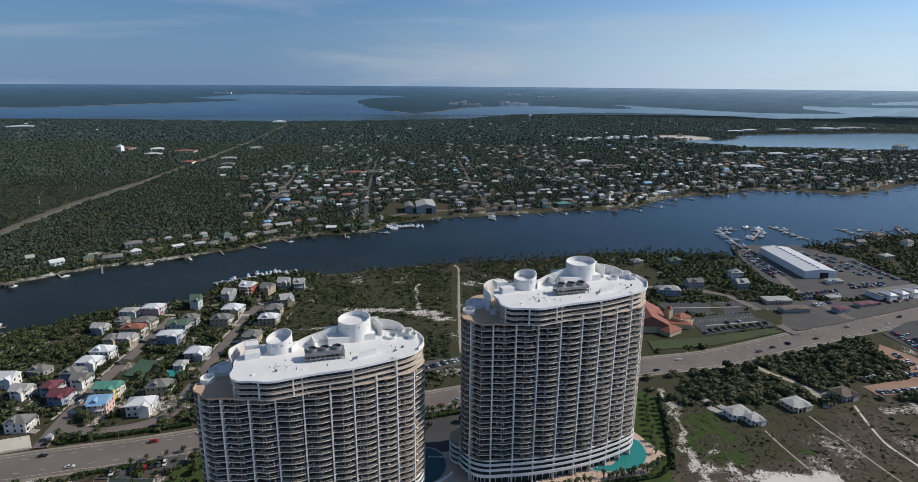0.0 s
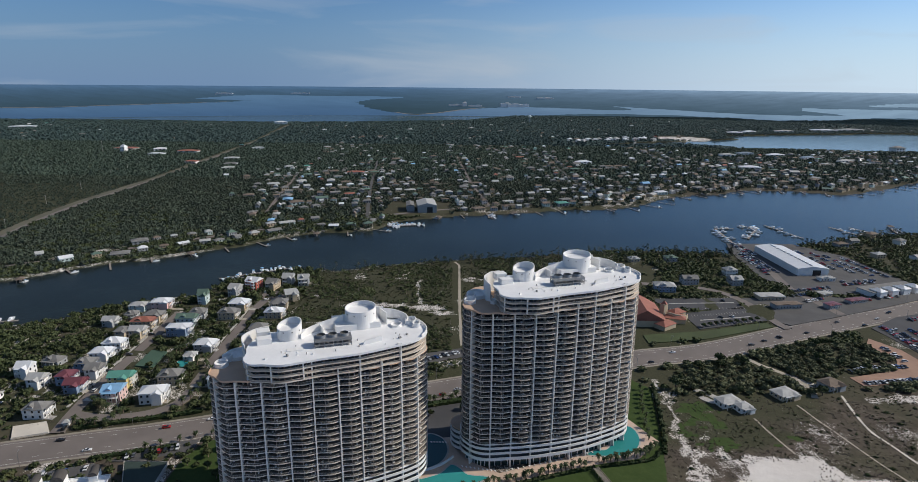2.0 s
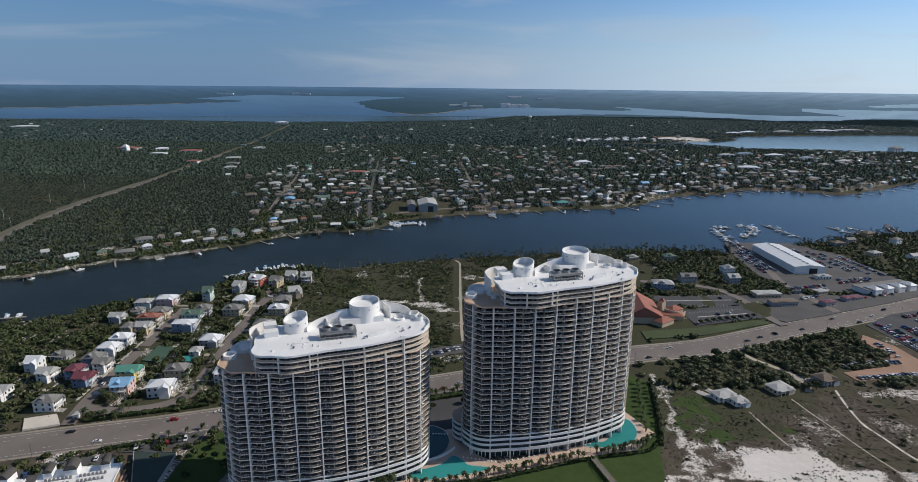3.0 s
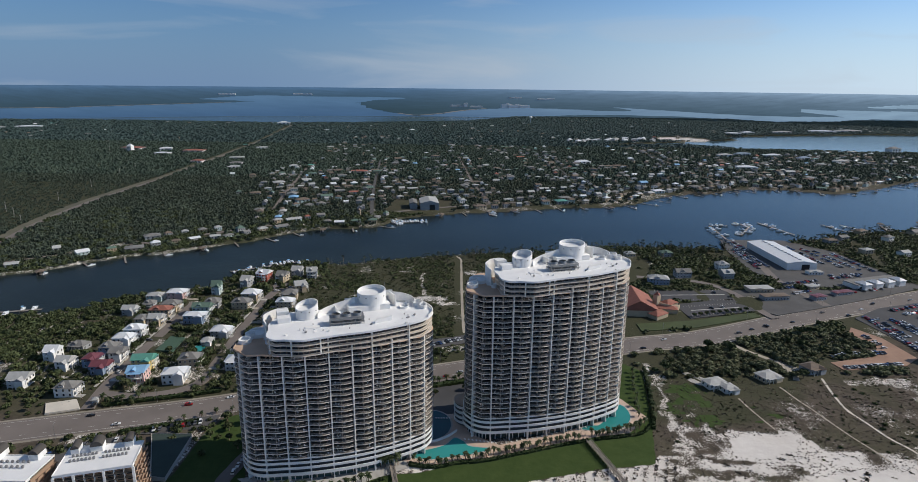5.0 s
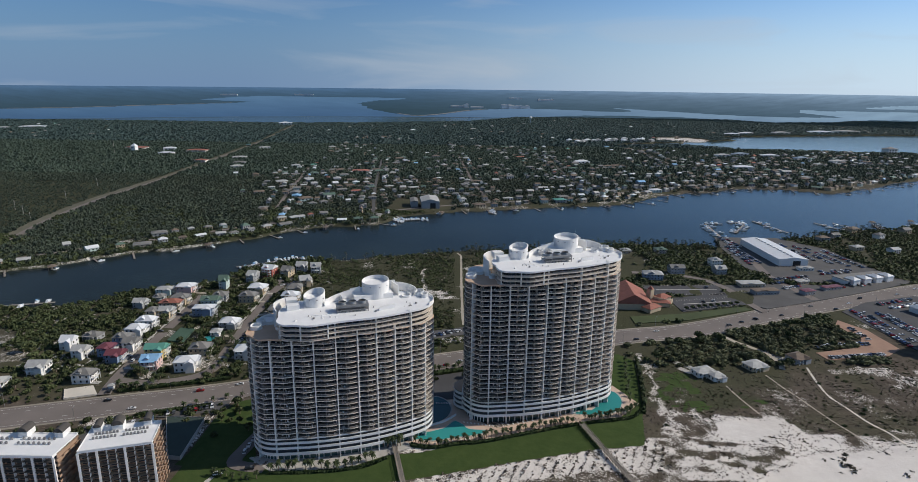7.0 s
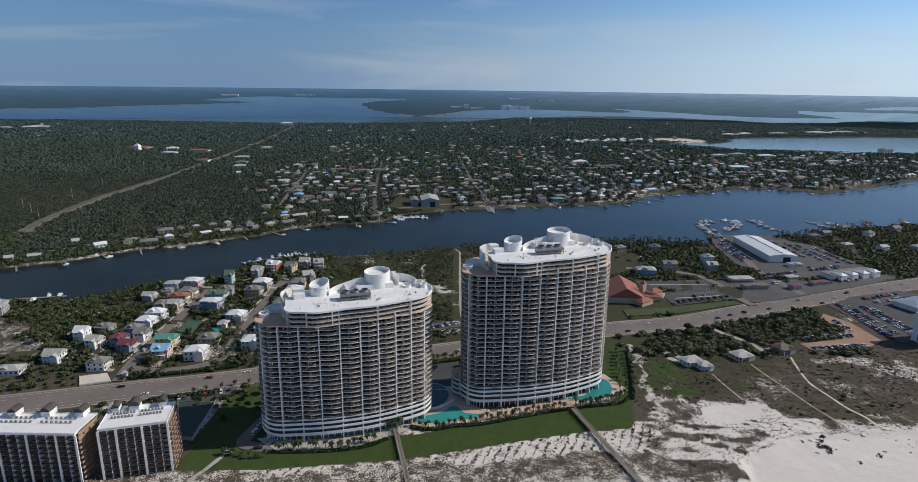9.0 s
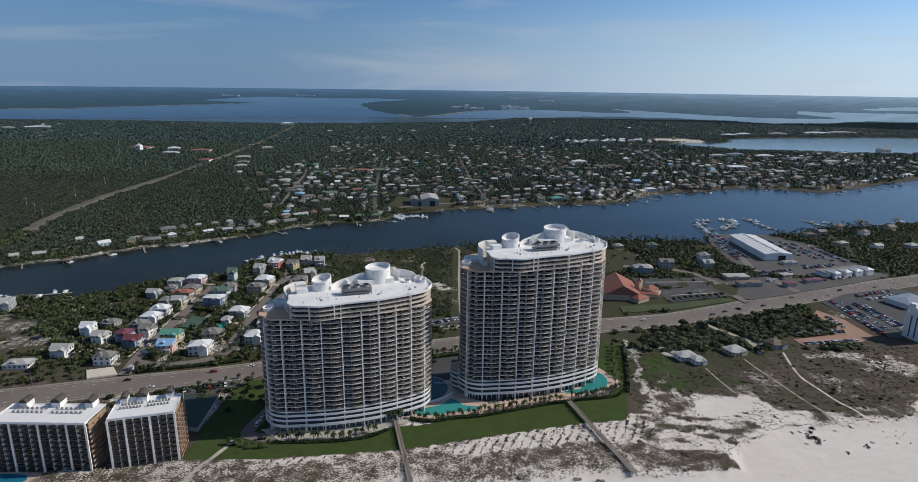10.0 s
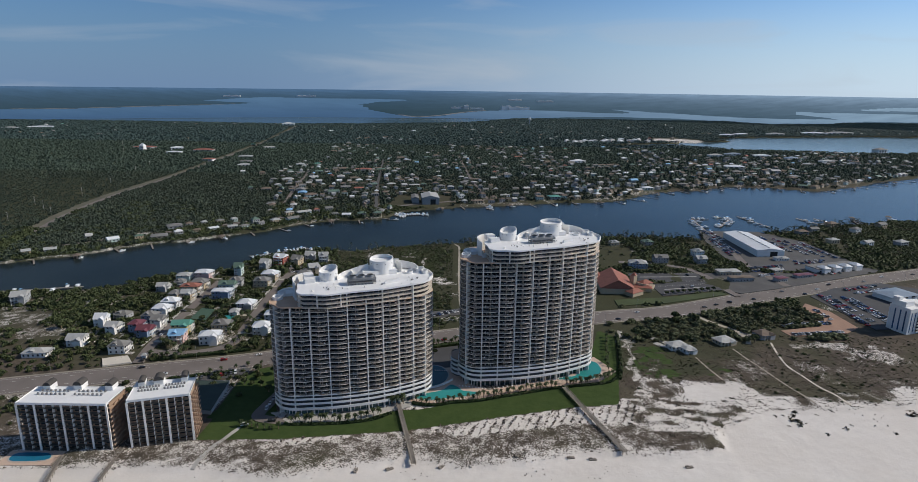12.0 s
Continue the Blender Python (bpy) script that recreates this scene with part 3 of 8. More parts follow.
build_ground()
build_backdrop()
build_water()
FAR_BEACH = surface("distant_shore_sand", (0.21, 0.20, 0.19), 0.95, grain=0.02, stain=0.004, vary=0.2, bump=0)
far_strip(smooth_line([(-3378, 4303), (-3091, 4509), (-2906, 4957), (-2681, 5500), (-2420, 6150)], 12), 60, "thin pale beach across the bay")
far_strip(smooth_line([(-504, 4250), (-358, 4000), (-215, 4240), (-101, 4643), (-13, 4939), (139, 5289)], 10), 40, "narrow pale shore of the wooded point")
FAR_WALL = surface("distant_white_building", (0.62, 0.62, 0.62), 0.8, vary=0.06)
for x, y, w, d, h in ((330, 5560, 90, 40, 34), (410, 5580, 120, 40, 26), (505, 5620, 90, 30, 22), (-120, 5700, 130, 30, 16), (-40, 5620, 40, 30, 34), (60, 5560, 120, 24, 14), (1080, 8800, 240, 60, 20), (700, 9600, 200, 60, 20), (-2900, 10600, 320, 60, 22), (-3900, 9800, 260, 60, 22)):
    k = (4000 + 800 * (1 - 4000 / math.hypot(x - EYE.x, y - EYE.y))) / math.hypot(x - EYE.x, y - EYE.y)
    bm = bmesh.new()
    box(bm, 0, 0, 0, w * k, d * k, h * k, 0.2, 0.4)
    box(bm, w * k * 0.2, 0, h * k * 0.98, w * k * 0.3, d * k * 0.6, h * k * 0.2, 0.2)
    ob = link_mesh("far_building", bm, FAR_WALL)
    ob.matrix_basis = Matrix.Translation(far(x, y, 1.5))
    tagged(ob, "pale waterfront building far across the bay", "building", "buildings across the bay")
ROAD_S = smooth_line(ROAD, 8)
strip("road", ROAD_S, ROAD_W - 4, 2.0, ASPHALT, "wide worn grey asphalt beach highway", "road")
SANDY_VERGE = surface("sandy_road_verge", (0.30, 0.265, 0.215), 0.95, grain=0.4, stain=0.05, vary=0.25)
strip("road_shoulder", ROAD_S, ROAD_W, 1.94, SANDY_VERGE, "pale gravel and concrete verge along the highway", "road")

# ---- the two towers ----
# plan of the balcony edge: the front from its west end to its east end, then round behind
FRONT = [(-47.5, 11), (-46.5, 4), (-43, -1.5), (-37.5, -4.5), (-29, -6), (-20, -7.6), (-10, -8.6), (0, -8.9), (10, -8.6), (20, -7.5), (30, -5.5), (39, -3.2), (46, 0), (50.5, 6), (52, 13)]
BACK = [(50, 21), (44, 25), (30, 27), (10, 28), (-8, 29), (-22, 34), (-33, 35), (-42, 25)]
PER = 8
OUT = smooth_line(FRONT + BACK, PER, True)
FRONT_N = (len(FRONT) - 1) * PER + 1
COLS = [-45.6, -36.8, -26, -15.2, -4, 7, 17.5, 27.5, 37, 45.4]
TALL = {4, 6, 8}
ROOF_PLAN = smooth_line([(-31, 12), (-31.5, 3), (-32.5, -3), (-29.5, -8.5), (-24, -10), (-17, -12.6), (-9, -12), (0, -10.6), (9, -10.2), (17, -9.6), (25, -8), (33, -6), (41, -3.8), (47, -0.5), (51.8, 6), (52.5, 13), (50, 21),
                         (44, 25.5), (38, 27), (28, 30), (10, 30), (-8, 24), (-16, 24), (-24, 24)], 5, True)
CREAM_EDGE = surface("cream_balcony_edge", (0.73, 0.64, 0.55), 0.8, grain=0.6, vary=0.07)
PILLAR = surface("pale_cream_column", (0.78, 0.76, 0.73), 0.8, grain=0.6, vary=0.06)
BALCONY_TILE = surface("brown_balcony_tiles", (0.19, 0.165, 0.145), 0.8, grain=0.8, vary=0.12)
# near-black for the shade painted in garage gaps, and for the fan discs
DARK = surface("garage_shade_and_fan_dark", (0.10, 0.10, 0.10), 0.9, vary=0.2)
PARTY_WALL = surface("cream_party_wall", (0.50, 0.43, 0.36), 0.85, grain=0.6, vary=0.1)
LOBBY = glass_mat("green_lobby_glass", (0.045, 0.085, 0.085))


def outward(line, i):
    a, b = Vector(line[i - 1]), Vector(line[(i + 1) % len(line)])
    d = (b - a).normalized()
    return Vector((d.y, -d.x))


def offset(line, d):
    return [tuple(Vector(p) + outward(line, i) * (d[i] if hasattr(d, "__len__") else d)) for i, p in enumerate(line)]


# bays between columns, as stretches of the outline
CUT = [0] + [min(range(FRONT_N), key=lambda i: abs(OUT[i][0] - u) + (100 if i < 5 and u > -44 else 0)) for u in COLS] + [FRONT_N - 1]
WAVE = [0.0] * len(OUT)
for a, b in zip(CUT, CUT[1:]):
    for i in range(a, b + 1):
        s = (i - a) / max(1, b - a)
        WAVE[i] = 0.3 + 0.85 * math.sin(math.pi * s) ** 2 - 0.25 * math.sin(2 * math.pi * s)
EDGE = offset(OUT, WAVE)
INNER = offset(OUT, -3.0)
MADE = {}


def piece(key, name, parent, m, build, mat):
    """A part on a mesh that is built once and then shared."""
    if key not in MADE:
        bm = bmesh.new()
        build(bm)
        ob = part(name, bm, mat, parent)
        MADE[key] = ob.data
        ob.matrix_basis = m
        return ob
    return share(name, MADE[key], parent, m)


def rail_bay(bm, a, b):
    line = [Vector(q) for q in offset(EDGE, -0.12)[a:b + 1]]
    for z, h in ((0.1, 0.06), (1.02, 0.09)):
        ribbon_wall(bm, [tuple(q) for q in line], z, z + h, 0.07)
    for p, q in zip(line, line[1:]):
        d = (q - p)
        for k in range(max(1, round(d.length / 0.75))):
            c = p + d * (k + 0.5) / max(1, round(d.length / 0.75))
            t = d.normalized() * 0.04
            n = Vector((-t.y, t.x)) * 0.4
            v = [bm.verts.new((*(c + e), z)) for z in (0.12, 1.05) for e in (-t - n, t - n, t + n, -t + n)]
            for f in ((0, 1, 5, 4), (1, 2, 6, 5), (2, 3, 7, 6), (3, 0, 4, 7)):
                bm.faces.new([v[i] for i in f])


def panes_bay(bm, a, b):
    line = [Vector(q) for q in INNER[a:b + 1]]
    run = [0.0]
    for p, q in zip(line, line[1:]):
        run.append(run[-1] + (q - p).length)
    at = lambda s: Vector((np.interp(s, run, [p.x for p in line]), np.interp(s, run, [p.y for p in line])))
    s = 0.5
    k = 0
    while s + 1.2 < run[-1]:
        w = (2.4, 1.5, 2.8)[k % 3]
        w = min(w, run[-1] - 0.4 - s)
        p, q = at(s), at(s + w)
        ribbon_wall(bm, [tuple(p), tuple((p + q) / 2), tuple(q)], 0.12, 2.42, 0.14)
        s += w + (0.25, 0.7, 0.25)[k % 3]
        k += 1


def hoop(bm, cx, cy, r, z0, z1, thick, slope=0.0, seg=40, a0=0.0, a1=2 * math.pi):
    """A round wall; slope: the rise of its rim towards the far right."""
    full = a1 - a0 > 6.2
    n = seg if full else seg + 1
    ang = [a0 + (a1 - a0) * i / seg for i in range(n)]
    ribbon_wall(bm, [(cx + r * math.cos(t), cy + r * math.sin(t)) for t in ang], z0, [z1 + slope * math.cos(t - 0.6) for t in ang], thick, full)


def slab_mesh(bm):
    prism(bm, EDGE, -0.28, 0.1)
    bm.normal_update()
    for f in bm.faces:
        if abs(f.normal.z) > 0.9:
            f.material_index = 1


SETS = {}


def balcony_set(bm, seed):
    """Chairs, tables and party walls along one floor of balconies."""
    rng = random.Random(seed)
    for a, b in zip(CUT, CUT[1:]):
        for i in {(a + b) // 2, a}:
            p, q = Vector(INNER[i]), Vector(EDGE[i]).lerp(Vector(INNER[i]), 0.30)
            ribbon_wall(bm, [tuple(p), tuple((p + q) / 2), tuple(q)], 0.1, 2.6, 0.18)
        for k in range(5):
            i = rng.randint(a, b)
            c = Vector(EDGE[i]).lerp(Vector(INNER[i]), rng.uniform(0.25, 0.75))
            t = rng.uniform(0, 3)
            if k % 2:
                f0 = len(bm.faces)
                box(bm, c.x, c.y, 0.1, 0.6, 0.6, 0.45, t)
                box(bm, c.x + 0.25 * math.cos(t), c.y + 0.25 * math.sin(t), 0.5, 0.1, 0.6, 0.5, t)
            else:
                f0 = len(bm.faces)
                box(bm, c.x, c.y, 0.75, 1.1, 0.9, 0.06, t)
                box(bm, c.x, c.y, 0.1, 0.15, 0.15, 0.65, t)
            bm.faces.ensure_lookup_table()
            for f in bm.faces[f0:]:
                f.material_index = 1 if (k + seed) % 3 else 2


def tower(name, floors, FH, z0, ground, m, label):
    root = empty(name, m, label, "apartment tower", "twin beach towers")
    zt = z0 + floors * FH
    for k in range(floors):
        lift = Matrix.Translation((0, 0, z0 + k * FH))
        piece("slab", "floor_slab", root, lift, slab_mesh, [CREAM_EDGE, BALCONY_TILE])
        for j, (a, b) in enumerate(zip(CUT, CUT[1:])):
            piece(("rail", j), "balcony_rail", root, lift, lambda bm: rail_bay(bm, a, b), RAIL)
            piece(("panes", j), "balcony_window", root, lift, lambda bm: panes_bay(bm, a, b), GLASS)
    # small furniture and party walls behind the rails, all floors together
    V, F, M = [], [], []
    for k in range(floors):
        if k % 3 not in SETS:
            bm = bmesh.new()
            balcony_set(bm, k % 3)
            bm.verts.index_update()
            SETS[k % 3] = [tuple(v.co) for v in bm.verts], [[v.index for v in f.verts] for f in bm.faces], [f.material_index for f in bm.faces]
            bm.free()
        co, fa, mi = SETS[k % 3]
        F += [[len(V) + i for i in f] for f in fa]
        V += [(x, y, z + z0 + k * FH) for x, y, z in co]
        M += mi
    me = bpy.data.meshes.new("balcony_furniture")
    me.from_pydata(V, [], F)
    for mt in (PARTY_WALL, BALCONY_TILE, STUCCO):
        me.materials.append(mt)
    me.polygons.foreach_set("material_index", M)
    tagged(share("balcony_furniture", me, root), "small chairs, tables and party walls on the balconies", kind="stuff")
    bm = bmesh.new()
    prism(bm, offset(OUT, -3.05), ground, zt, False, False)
    part("core_wall", bm, RECESS_TAN, root)
    # columns, in front of the balconies
    for j, u in enumerate(COLS):
        i = CUT[j + 1]
        c, n = Vector(EDGE[i]), outward(OUT, i)
        bm = bmesh.new()
        q = c - n * 1.1
        box(bm, q.x, q.y, ground, 2.9, 0.62, (zt + 8.3 if j in TALL else zt + (2.2 if j in (5, 7) else -0.3)) - ground, math.atan2(n.y, n.x), 0.05)
        part("column", bm, PILLAR, root)
    # garage decks: white parapets, and a near-black wall painting the shade in the gaps
    for k, z in enumerate((z0 - 3.9, z0 - 6.9, z0 - 10.5)):
        bm = bmesh.new()
        ribbon_wall(bm, offset(OUT, 0.75), z + 0.55, z + (1.95, 1.95, 2.3)[k], 0.3, True)
        part("garage_parapet", bm, STUCCO, root, "white curved garage parapet")
        bm = bmesh.new()
        prism(bm, offset(OUT, 0.5), z + 0.3, z + 0.6)
        part("garage_deck", bm, CONCRETE, root)
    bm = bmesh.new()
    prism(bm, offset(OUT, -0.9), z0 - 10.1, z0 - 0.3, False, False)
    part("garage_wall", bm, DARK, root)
    bm = bmesh.new()
    prism(bm, offset(OUT, 0.6), z0 - 0.75, z0 - 0.2)
    part("transfer_slab", bm, STUCCO, root)
    zl = z0 - 10.5
    bm = bmesh.new()
    prism(bm, offset(OUT, -1.8), ground, zl + 0.5, False, False)
    part("lobby_wall", bm, LOBBY, root, "green lobby glazing")
    for i in range(4, FRONT_N, 3):
        c = Vector(offset(OUT, -1.7)[i])
        bm = bmesh.new()
        box(bm, c.x, c.y, ground, 0.35, 0.35, zl + 0.5 - ground)
        part("lobby_mullion", bm, STUCCO, root)
    # terrace and its round planters
    bm = bmesh.new()
    prism(bm, EDGE, zt - 0.3, zt)
    part("terrace", bm, TERRACE, root, "tan tiled roof terrace")
    bm = bmesh.new()
    ribbon_wall(bm, offset(EDGE, -0.2)[:52], zt, zt + 0.55, 0.35)
    part("terrace_curb", bm, TERRACE, root)
    for cx, cy, r, h in ((-37, 21, 5.2, 2.0), (-43.2, 12.5, 2.9, 2.2), (-41, 17.5, 2.2, 3.0), (-32.5, 14, 1.7, 2.3), (-31.8, 8.5, 1.5, 2.0)):
        bm = bmesh.new()
        hoop(bm, cx, cy, r, zt, zt + h, 0.4, 0.3, 28)
        part("round_planter", bm, STUCCO, root, smooth=False)
        bm = bmesh.new()
        tube(bm, cx, cy, zt, zt + h * 0.45, r - 0.25, seg=24)
        part("planter_floor", bm, ROOF_WHITE, root)
    # upper storeys, set back on the west
    up = offset(ROOF_PLAN, -2.6)
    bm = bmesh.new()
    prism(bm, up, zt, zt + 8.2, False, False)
    part("upper_wall", bm, RECESS_TAN, root)
    for k, zz in enumerate((0.0, 2.75, 5.45)):
        bm = bmesh.new()
        prism(bm, offset(ROOF_PLAN, -0.5), zt + zz - 0.1 + (0.12 if k == 0 else 0), zt + zz + 0.3)
        part("floor_slab", bm, CREAM_EDGE, root)
        bm = bmesh.new()
        line = offset(ROOF_PLAN, -0.6)[8:78]
        ribbon_wall(bm, line, zt + zz + 0.35, zt + zz + 0.45, 0.08)
        ribbon_wall(bm, line, zt + zz + 1.2, zt + zz + 1.32, 0.08)
        for p in line[::1]:
            box(bm, p[0], p[1], zt + zz + 0.3, 0.08, 0.08, 1.0)
        part("balcony_rail", bm, RAIL, root)
        ring = offset(ROOF_PLAN, -2.5)
        for i in range(10, 78, 2):
            p, q = Vector(ring[i]), Vector(ring[i + 2])
            d = (q - p) * 0.42
            c = (p + q) / 2
            bm = bmesh.new()
            ribbon_wall(bm, [tuple(c - d), tuple(c), tuple(c + d)], zt + zz + 0.4, zt + zz + 2.45, 0.16)
            part("upper_window", bm, GLASS, root)
    for i in (12, 22, 31):
        c = Vector(offset(ROOF_PLAN, -0.9)[i])
        bm = bmesh.new()
        tube(bm, c.x, c.y, zt, zt + 8.3, 0.38, seg=10)
        part("column", bm, STUCCO, root)
    bm = bmesh.new()
    prism(bm, ROOF_PLAN, zt + 8.1, zt + 9.1)
    bmesh.ops.bevel(bm, geom=[e for e in bm.edges if abs(e.verts[0].co.z - e.verts[1].co.z) < 0.01], offset=0.15, segments=1, affect="EDGES")
    part("roof", bm, ROOF_WHITE, root, "white curved membrane roof")
    zr = zt + 9.1
    bm = bmesh.new()
    ribbon_wall(bm, offset(ROOF_PLAN, -0.25)[66:88], zr, zr + 1.3, 0.35)
    part("roof_parapet", bm, STUCCO, root)
    # the tall curved wall on the west side
    bm = bmesh.new()
    line = smooth_line([(-32.6, 11.5), (-33.8, 15), (-33.2, 20), (-28, 26), (-22, 27.5)], 6)
    ribbon_wall(bm, line, zt, [zr + 0.2 + 1.9 * min(1, i / 10) for i in range(len(line))], 0.5)
    part("west_wall", bm, STUCCO, root, "tall curved white screen wall")
    # round stair heads with open rims
    for cx, cy, r, h, slope in ((21.9, 23.6, 7.4, 9.4, 0.6), (-12.4, 17.0, 5.5, 6.6, 1.5)):
        bm = bmesh.new()
        hoop(bm, cx, cy, r, zr, zr + h, 0.45, slope, 48)
        d = part("drum", bm, STUCCO, root, "white round roof drum with an open rim", smooth=False)
        bm = bmesh.new()
        tube(bm, cx, cy, zr + h * 0.5, zr + h - 1.7 - slope * 0.4, r - 0.2, seg=40)
        part("drum_deck", bm, ROOF_WHITE, d)
        for t in (3.6, 4.2, 4.9, 5.6):
            bm = bmesh.new()
            box(bm, cx + (r + 0.2) * math.cos(t), cy + (r + 0.2) * math.sin(t), zr + h - 2.6, 0.25, 0.7, 0.5, t)
            part("drum_vent", bm, METAL, d)
    # plinth, screen walls and panels behind
    bm = bmesh.new()
    box(bm, 19.5, 24, zr, 22, 15, 3.1, 0.06, 0.1)
    part("plinth", bm, STUCCO, root)
    bm = bmesh.new()
    line = smooth_line([(-7.5, 12.5), (-4, 17.5), (2, 20.5), (7, 21), (13, 22)], 5)
    ribbon_wall(bm, line, zr, [zr + 2.6 + 4.2 * (i / (len(line) - 1)) ** 1.3 for i in range(len(line))], 0.4)
    part("screen_wall", bm, STUCCO, root, "sweeping white roof screen wall")
    bm = bmesh.new()
    box(bm, 2.4, 17.6, zr, 0.5, 6, 3.4, 0.15)
    part("screen_fin", bm, STUCCO, root)
    bm = bmesh.new()
    box(bm, 33.2, 24.5, zr, 0.5, 9, 6.2, 0.3)
    part("screen_fin", bm, STUCCO, root)
    bm = bmesh.new()
    box(bm, 31, 28, zr, 6, 0.5, 7.0, -0.1)
    part("screen_fin", bm, STUCCO, root)
    bm = bmesh.new()
    line = smooth_line([(33.5, 29), (39, 28), (43.5, 24.5), (45, 20), (43.5, 17)], 5)
    ribbon_wall(bm, line, zr, [zr + 5.6 - 3.2 * i / (len(line) - 1) for i in range(len(line))], 0.4)
    part("screen_wall", bm, STUCCO, root)
    for cx, cy, r, h in ((46.3, 18.5, 2.6, 2.6), (48.3, 14.2, 1.8, 2.2), (38.6, 17.5, 2.6, 1.3)):
        bm = bmesh.new()
        hoop(bm, cx, cy, r, zr, zr + h, 0.35, 0.3, 24)
        part("round_screen", bm, STUCCO, root)
    # cooling plant on a frame: three fan cells
    bm = bmesh.new()
    box(bm, 6.6, 3.4, zr + 1.0, 17, 6.2, 0.5)
    box(bm, 6.6, 3.4, zr + 2.6, 17, 6.2, 1.4, 0, 0.1)
    plant = part("cooling_plant", bm, METAL, root, "grey cooling plant with three fans")
    for i in range(9):
        for sy in (0.45, 6.3):
            bm = bmesh.new()
            box(bm, -1.6 + i * 2.05, sy, zr, 0.28, 0.28, 2.7)
            part("leg", bm, METAL, plant)
    for i in range(3):
        bm = bmesh.new()
        tube(bm, 1.3 + i * 5.3, 3.6, zr + 4.0, zr + 5.2, 2.3, 2.0, 24, False)
        part("fan_ring", bm, METAL, plant)
        bm = bmesh.new()
        tube(bm, 1.3 + i * 5.3, 3.6, zr + 3.95, zr + 4.3, 1.9, seg=20)
        part("fan_disc", bm, DARK, plant)
    bm = bmesh.new()
    box(bm, -10.2, 1.5, zr, 7.5, 3.2, 0.25)
    part("roof_hatch", bm, STUCCO, root)
    bm = bmesh.new()
    box(bm, -24, 12.5, zr, 6.5, 4.6, 2.7, 0.1, 0.08)
    part("stair_head", bm, STUCCO, root)
    bm = bmesh.new()
    box(bm, -24.5, 20, zr, 6, 5, 3.4, 0.1, 0.08)
    part("stair_head", bm, STUCCO, root)
    bm = bmesh.new()
    v = [bm.verts.new(q) for q in ((20, -1.5, zr), (29, 0.8, zr), (29, 0.8, zr + 2.6), (20.6, -1.2, zr + 1.9), (21, 1.5, zr), (29, 3.2, zr), (28.6, 2.4, zr + 2.6), (21, 0.4, zr + 1.9))]
    for f in ((0, 1, 2, 3), (5, 4, 7, 6), (3, 2, 6, 7), (0, 3, 7, 4), (1, 5, 6, 2), (4, 5, 1, 0)):
        bm.faces.new([v[i] for i in f])
    part("hatch_panel", bm, STUCCO, root)
    rng = random.Random(4)
    for i in range(26):
        u, v_ = rng.uniform(-26, 44), rng.uniform(-6, 8)
        if -4 < u < 17 and v_ > -1.5:
            continue
        bm = bmesh.new()
        if i % 3 == 0:
            box(bm, u, v_, zr, rng.uniform(0.6, 1.6), rng.uniform(0.5, 0.9), rng.uniform(0.4, 1.1), rng.uniform(0, 1), 0.04)
        else:
            tube(bm, u, v_, zr, zr + rng.uniform(0.4, 0.9), 0.2, seg=8)
        part("roof_vent", bm, METAL if i % 2 else STUCCO, root)
    for u, v_, h in ((29.5, 26, 12.5), (13, 24, 10.0)):
        bm = bmesh.new()
        tube(bm, u, v_, zr, zr + h, 0.09, 0.05, 6)
        part("antenna", bm, METAL, root)
    return root


T_SCALE = 1.018
T_EAST = pose(50.86, 285.87, -3.65, 0, 0, 17) @ Matrix.Scale(T_SCALE, 4)
T_WEST = pose(-64.89, 243.62, -3.65, 0, 0, 17) @ Matrix.Scale(T_SCALE, 4)
tower("tower", 24, 3.03, 20.8, 6.2, T_EAST, "tall cream balcony tower with white curved roof")
tower("tower", 19, 2.97, 20.1, 6.2, T_WEST, "lower cream balcony tower with white curved roof")
# round garage wing beside the taller tower
wing = empty("garage_wing", T_EAST, "round white garage wing beside the tall tower", "garage")
for k in range(4):
    bm = bmesh.new()
    hoop(bm, -42.5, 20, 8.2, 7.6 + k * 3.2, 9.1 + k * 3.2, 0.4)
    part("garage_parapet", bm, STUCCO, wing)
# near-black core paints the shade between the wing's parapets
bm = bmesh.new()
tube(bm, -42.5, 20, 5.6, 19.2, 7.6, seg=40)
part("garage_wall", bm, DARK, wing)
bm = bmesh.new()
tube(bm, -42.5, 20, 19.3, 19.8, 8.2, seg=40)
part("roof", bm, TERRACE, wing)

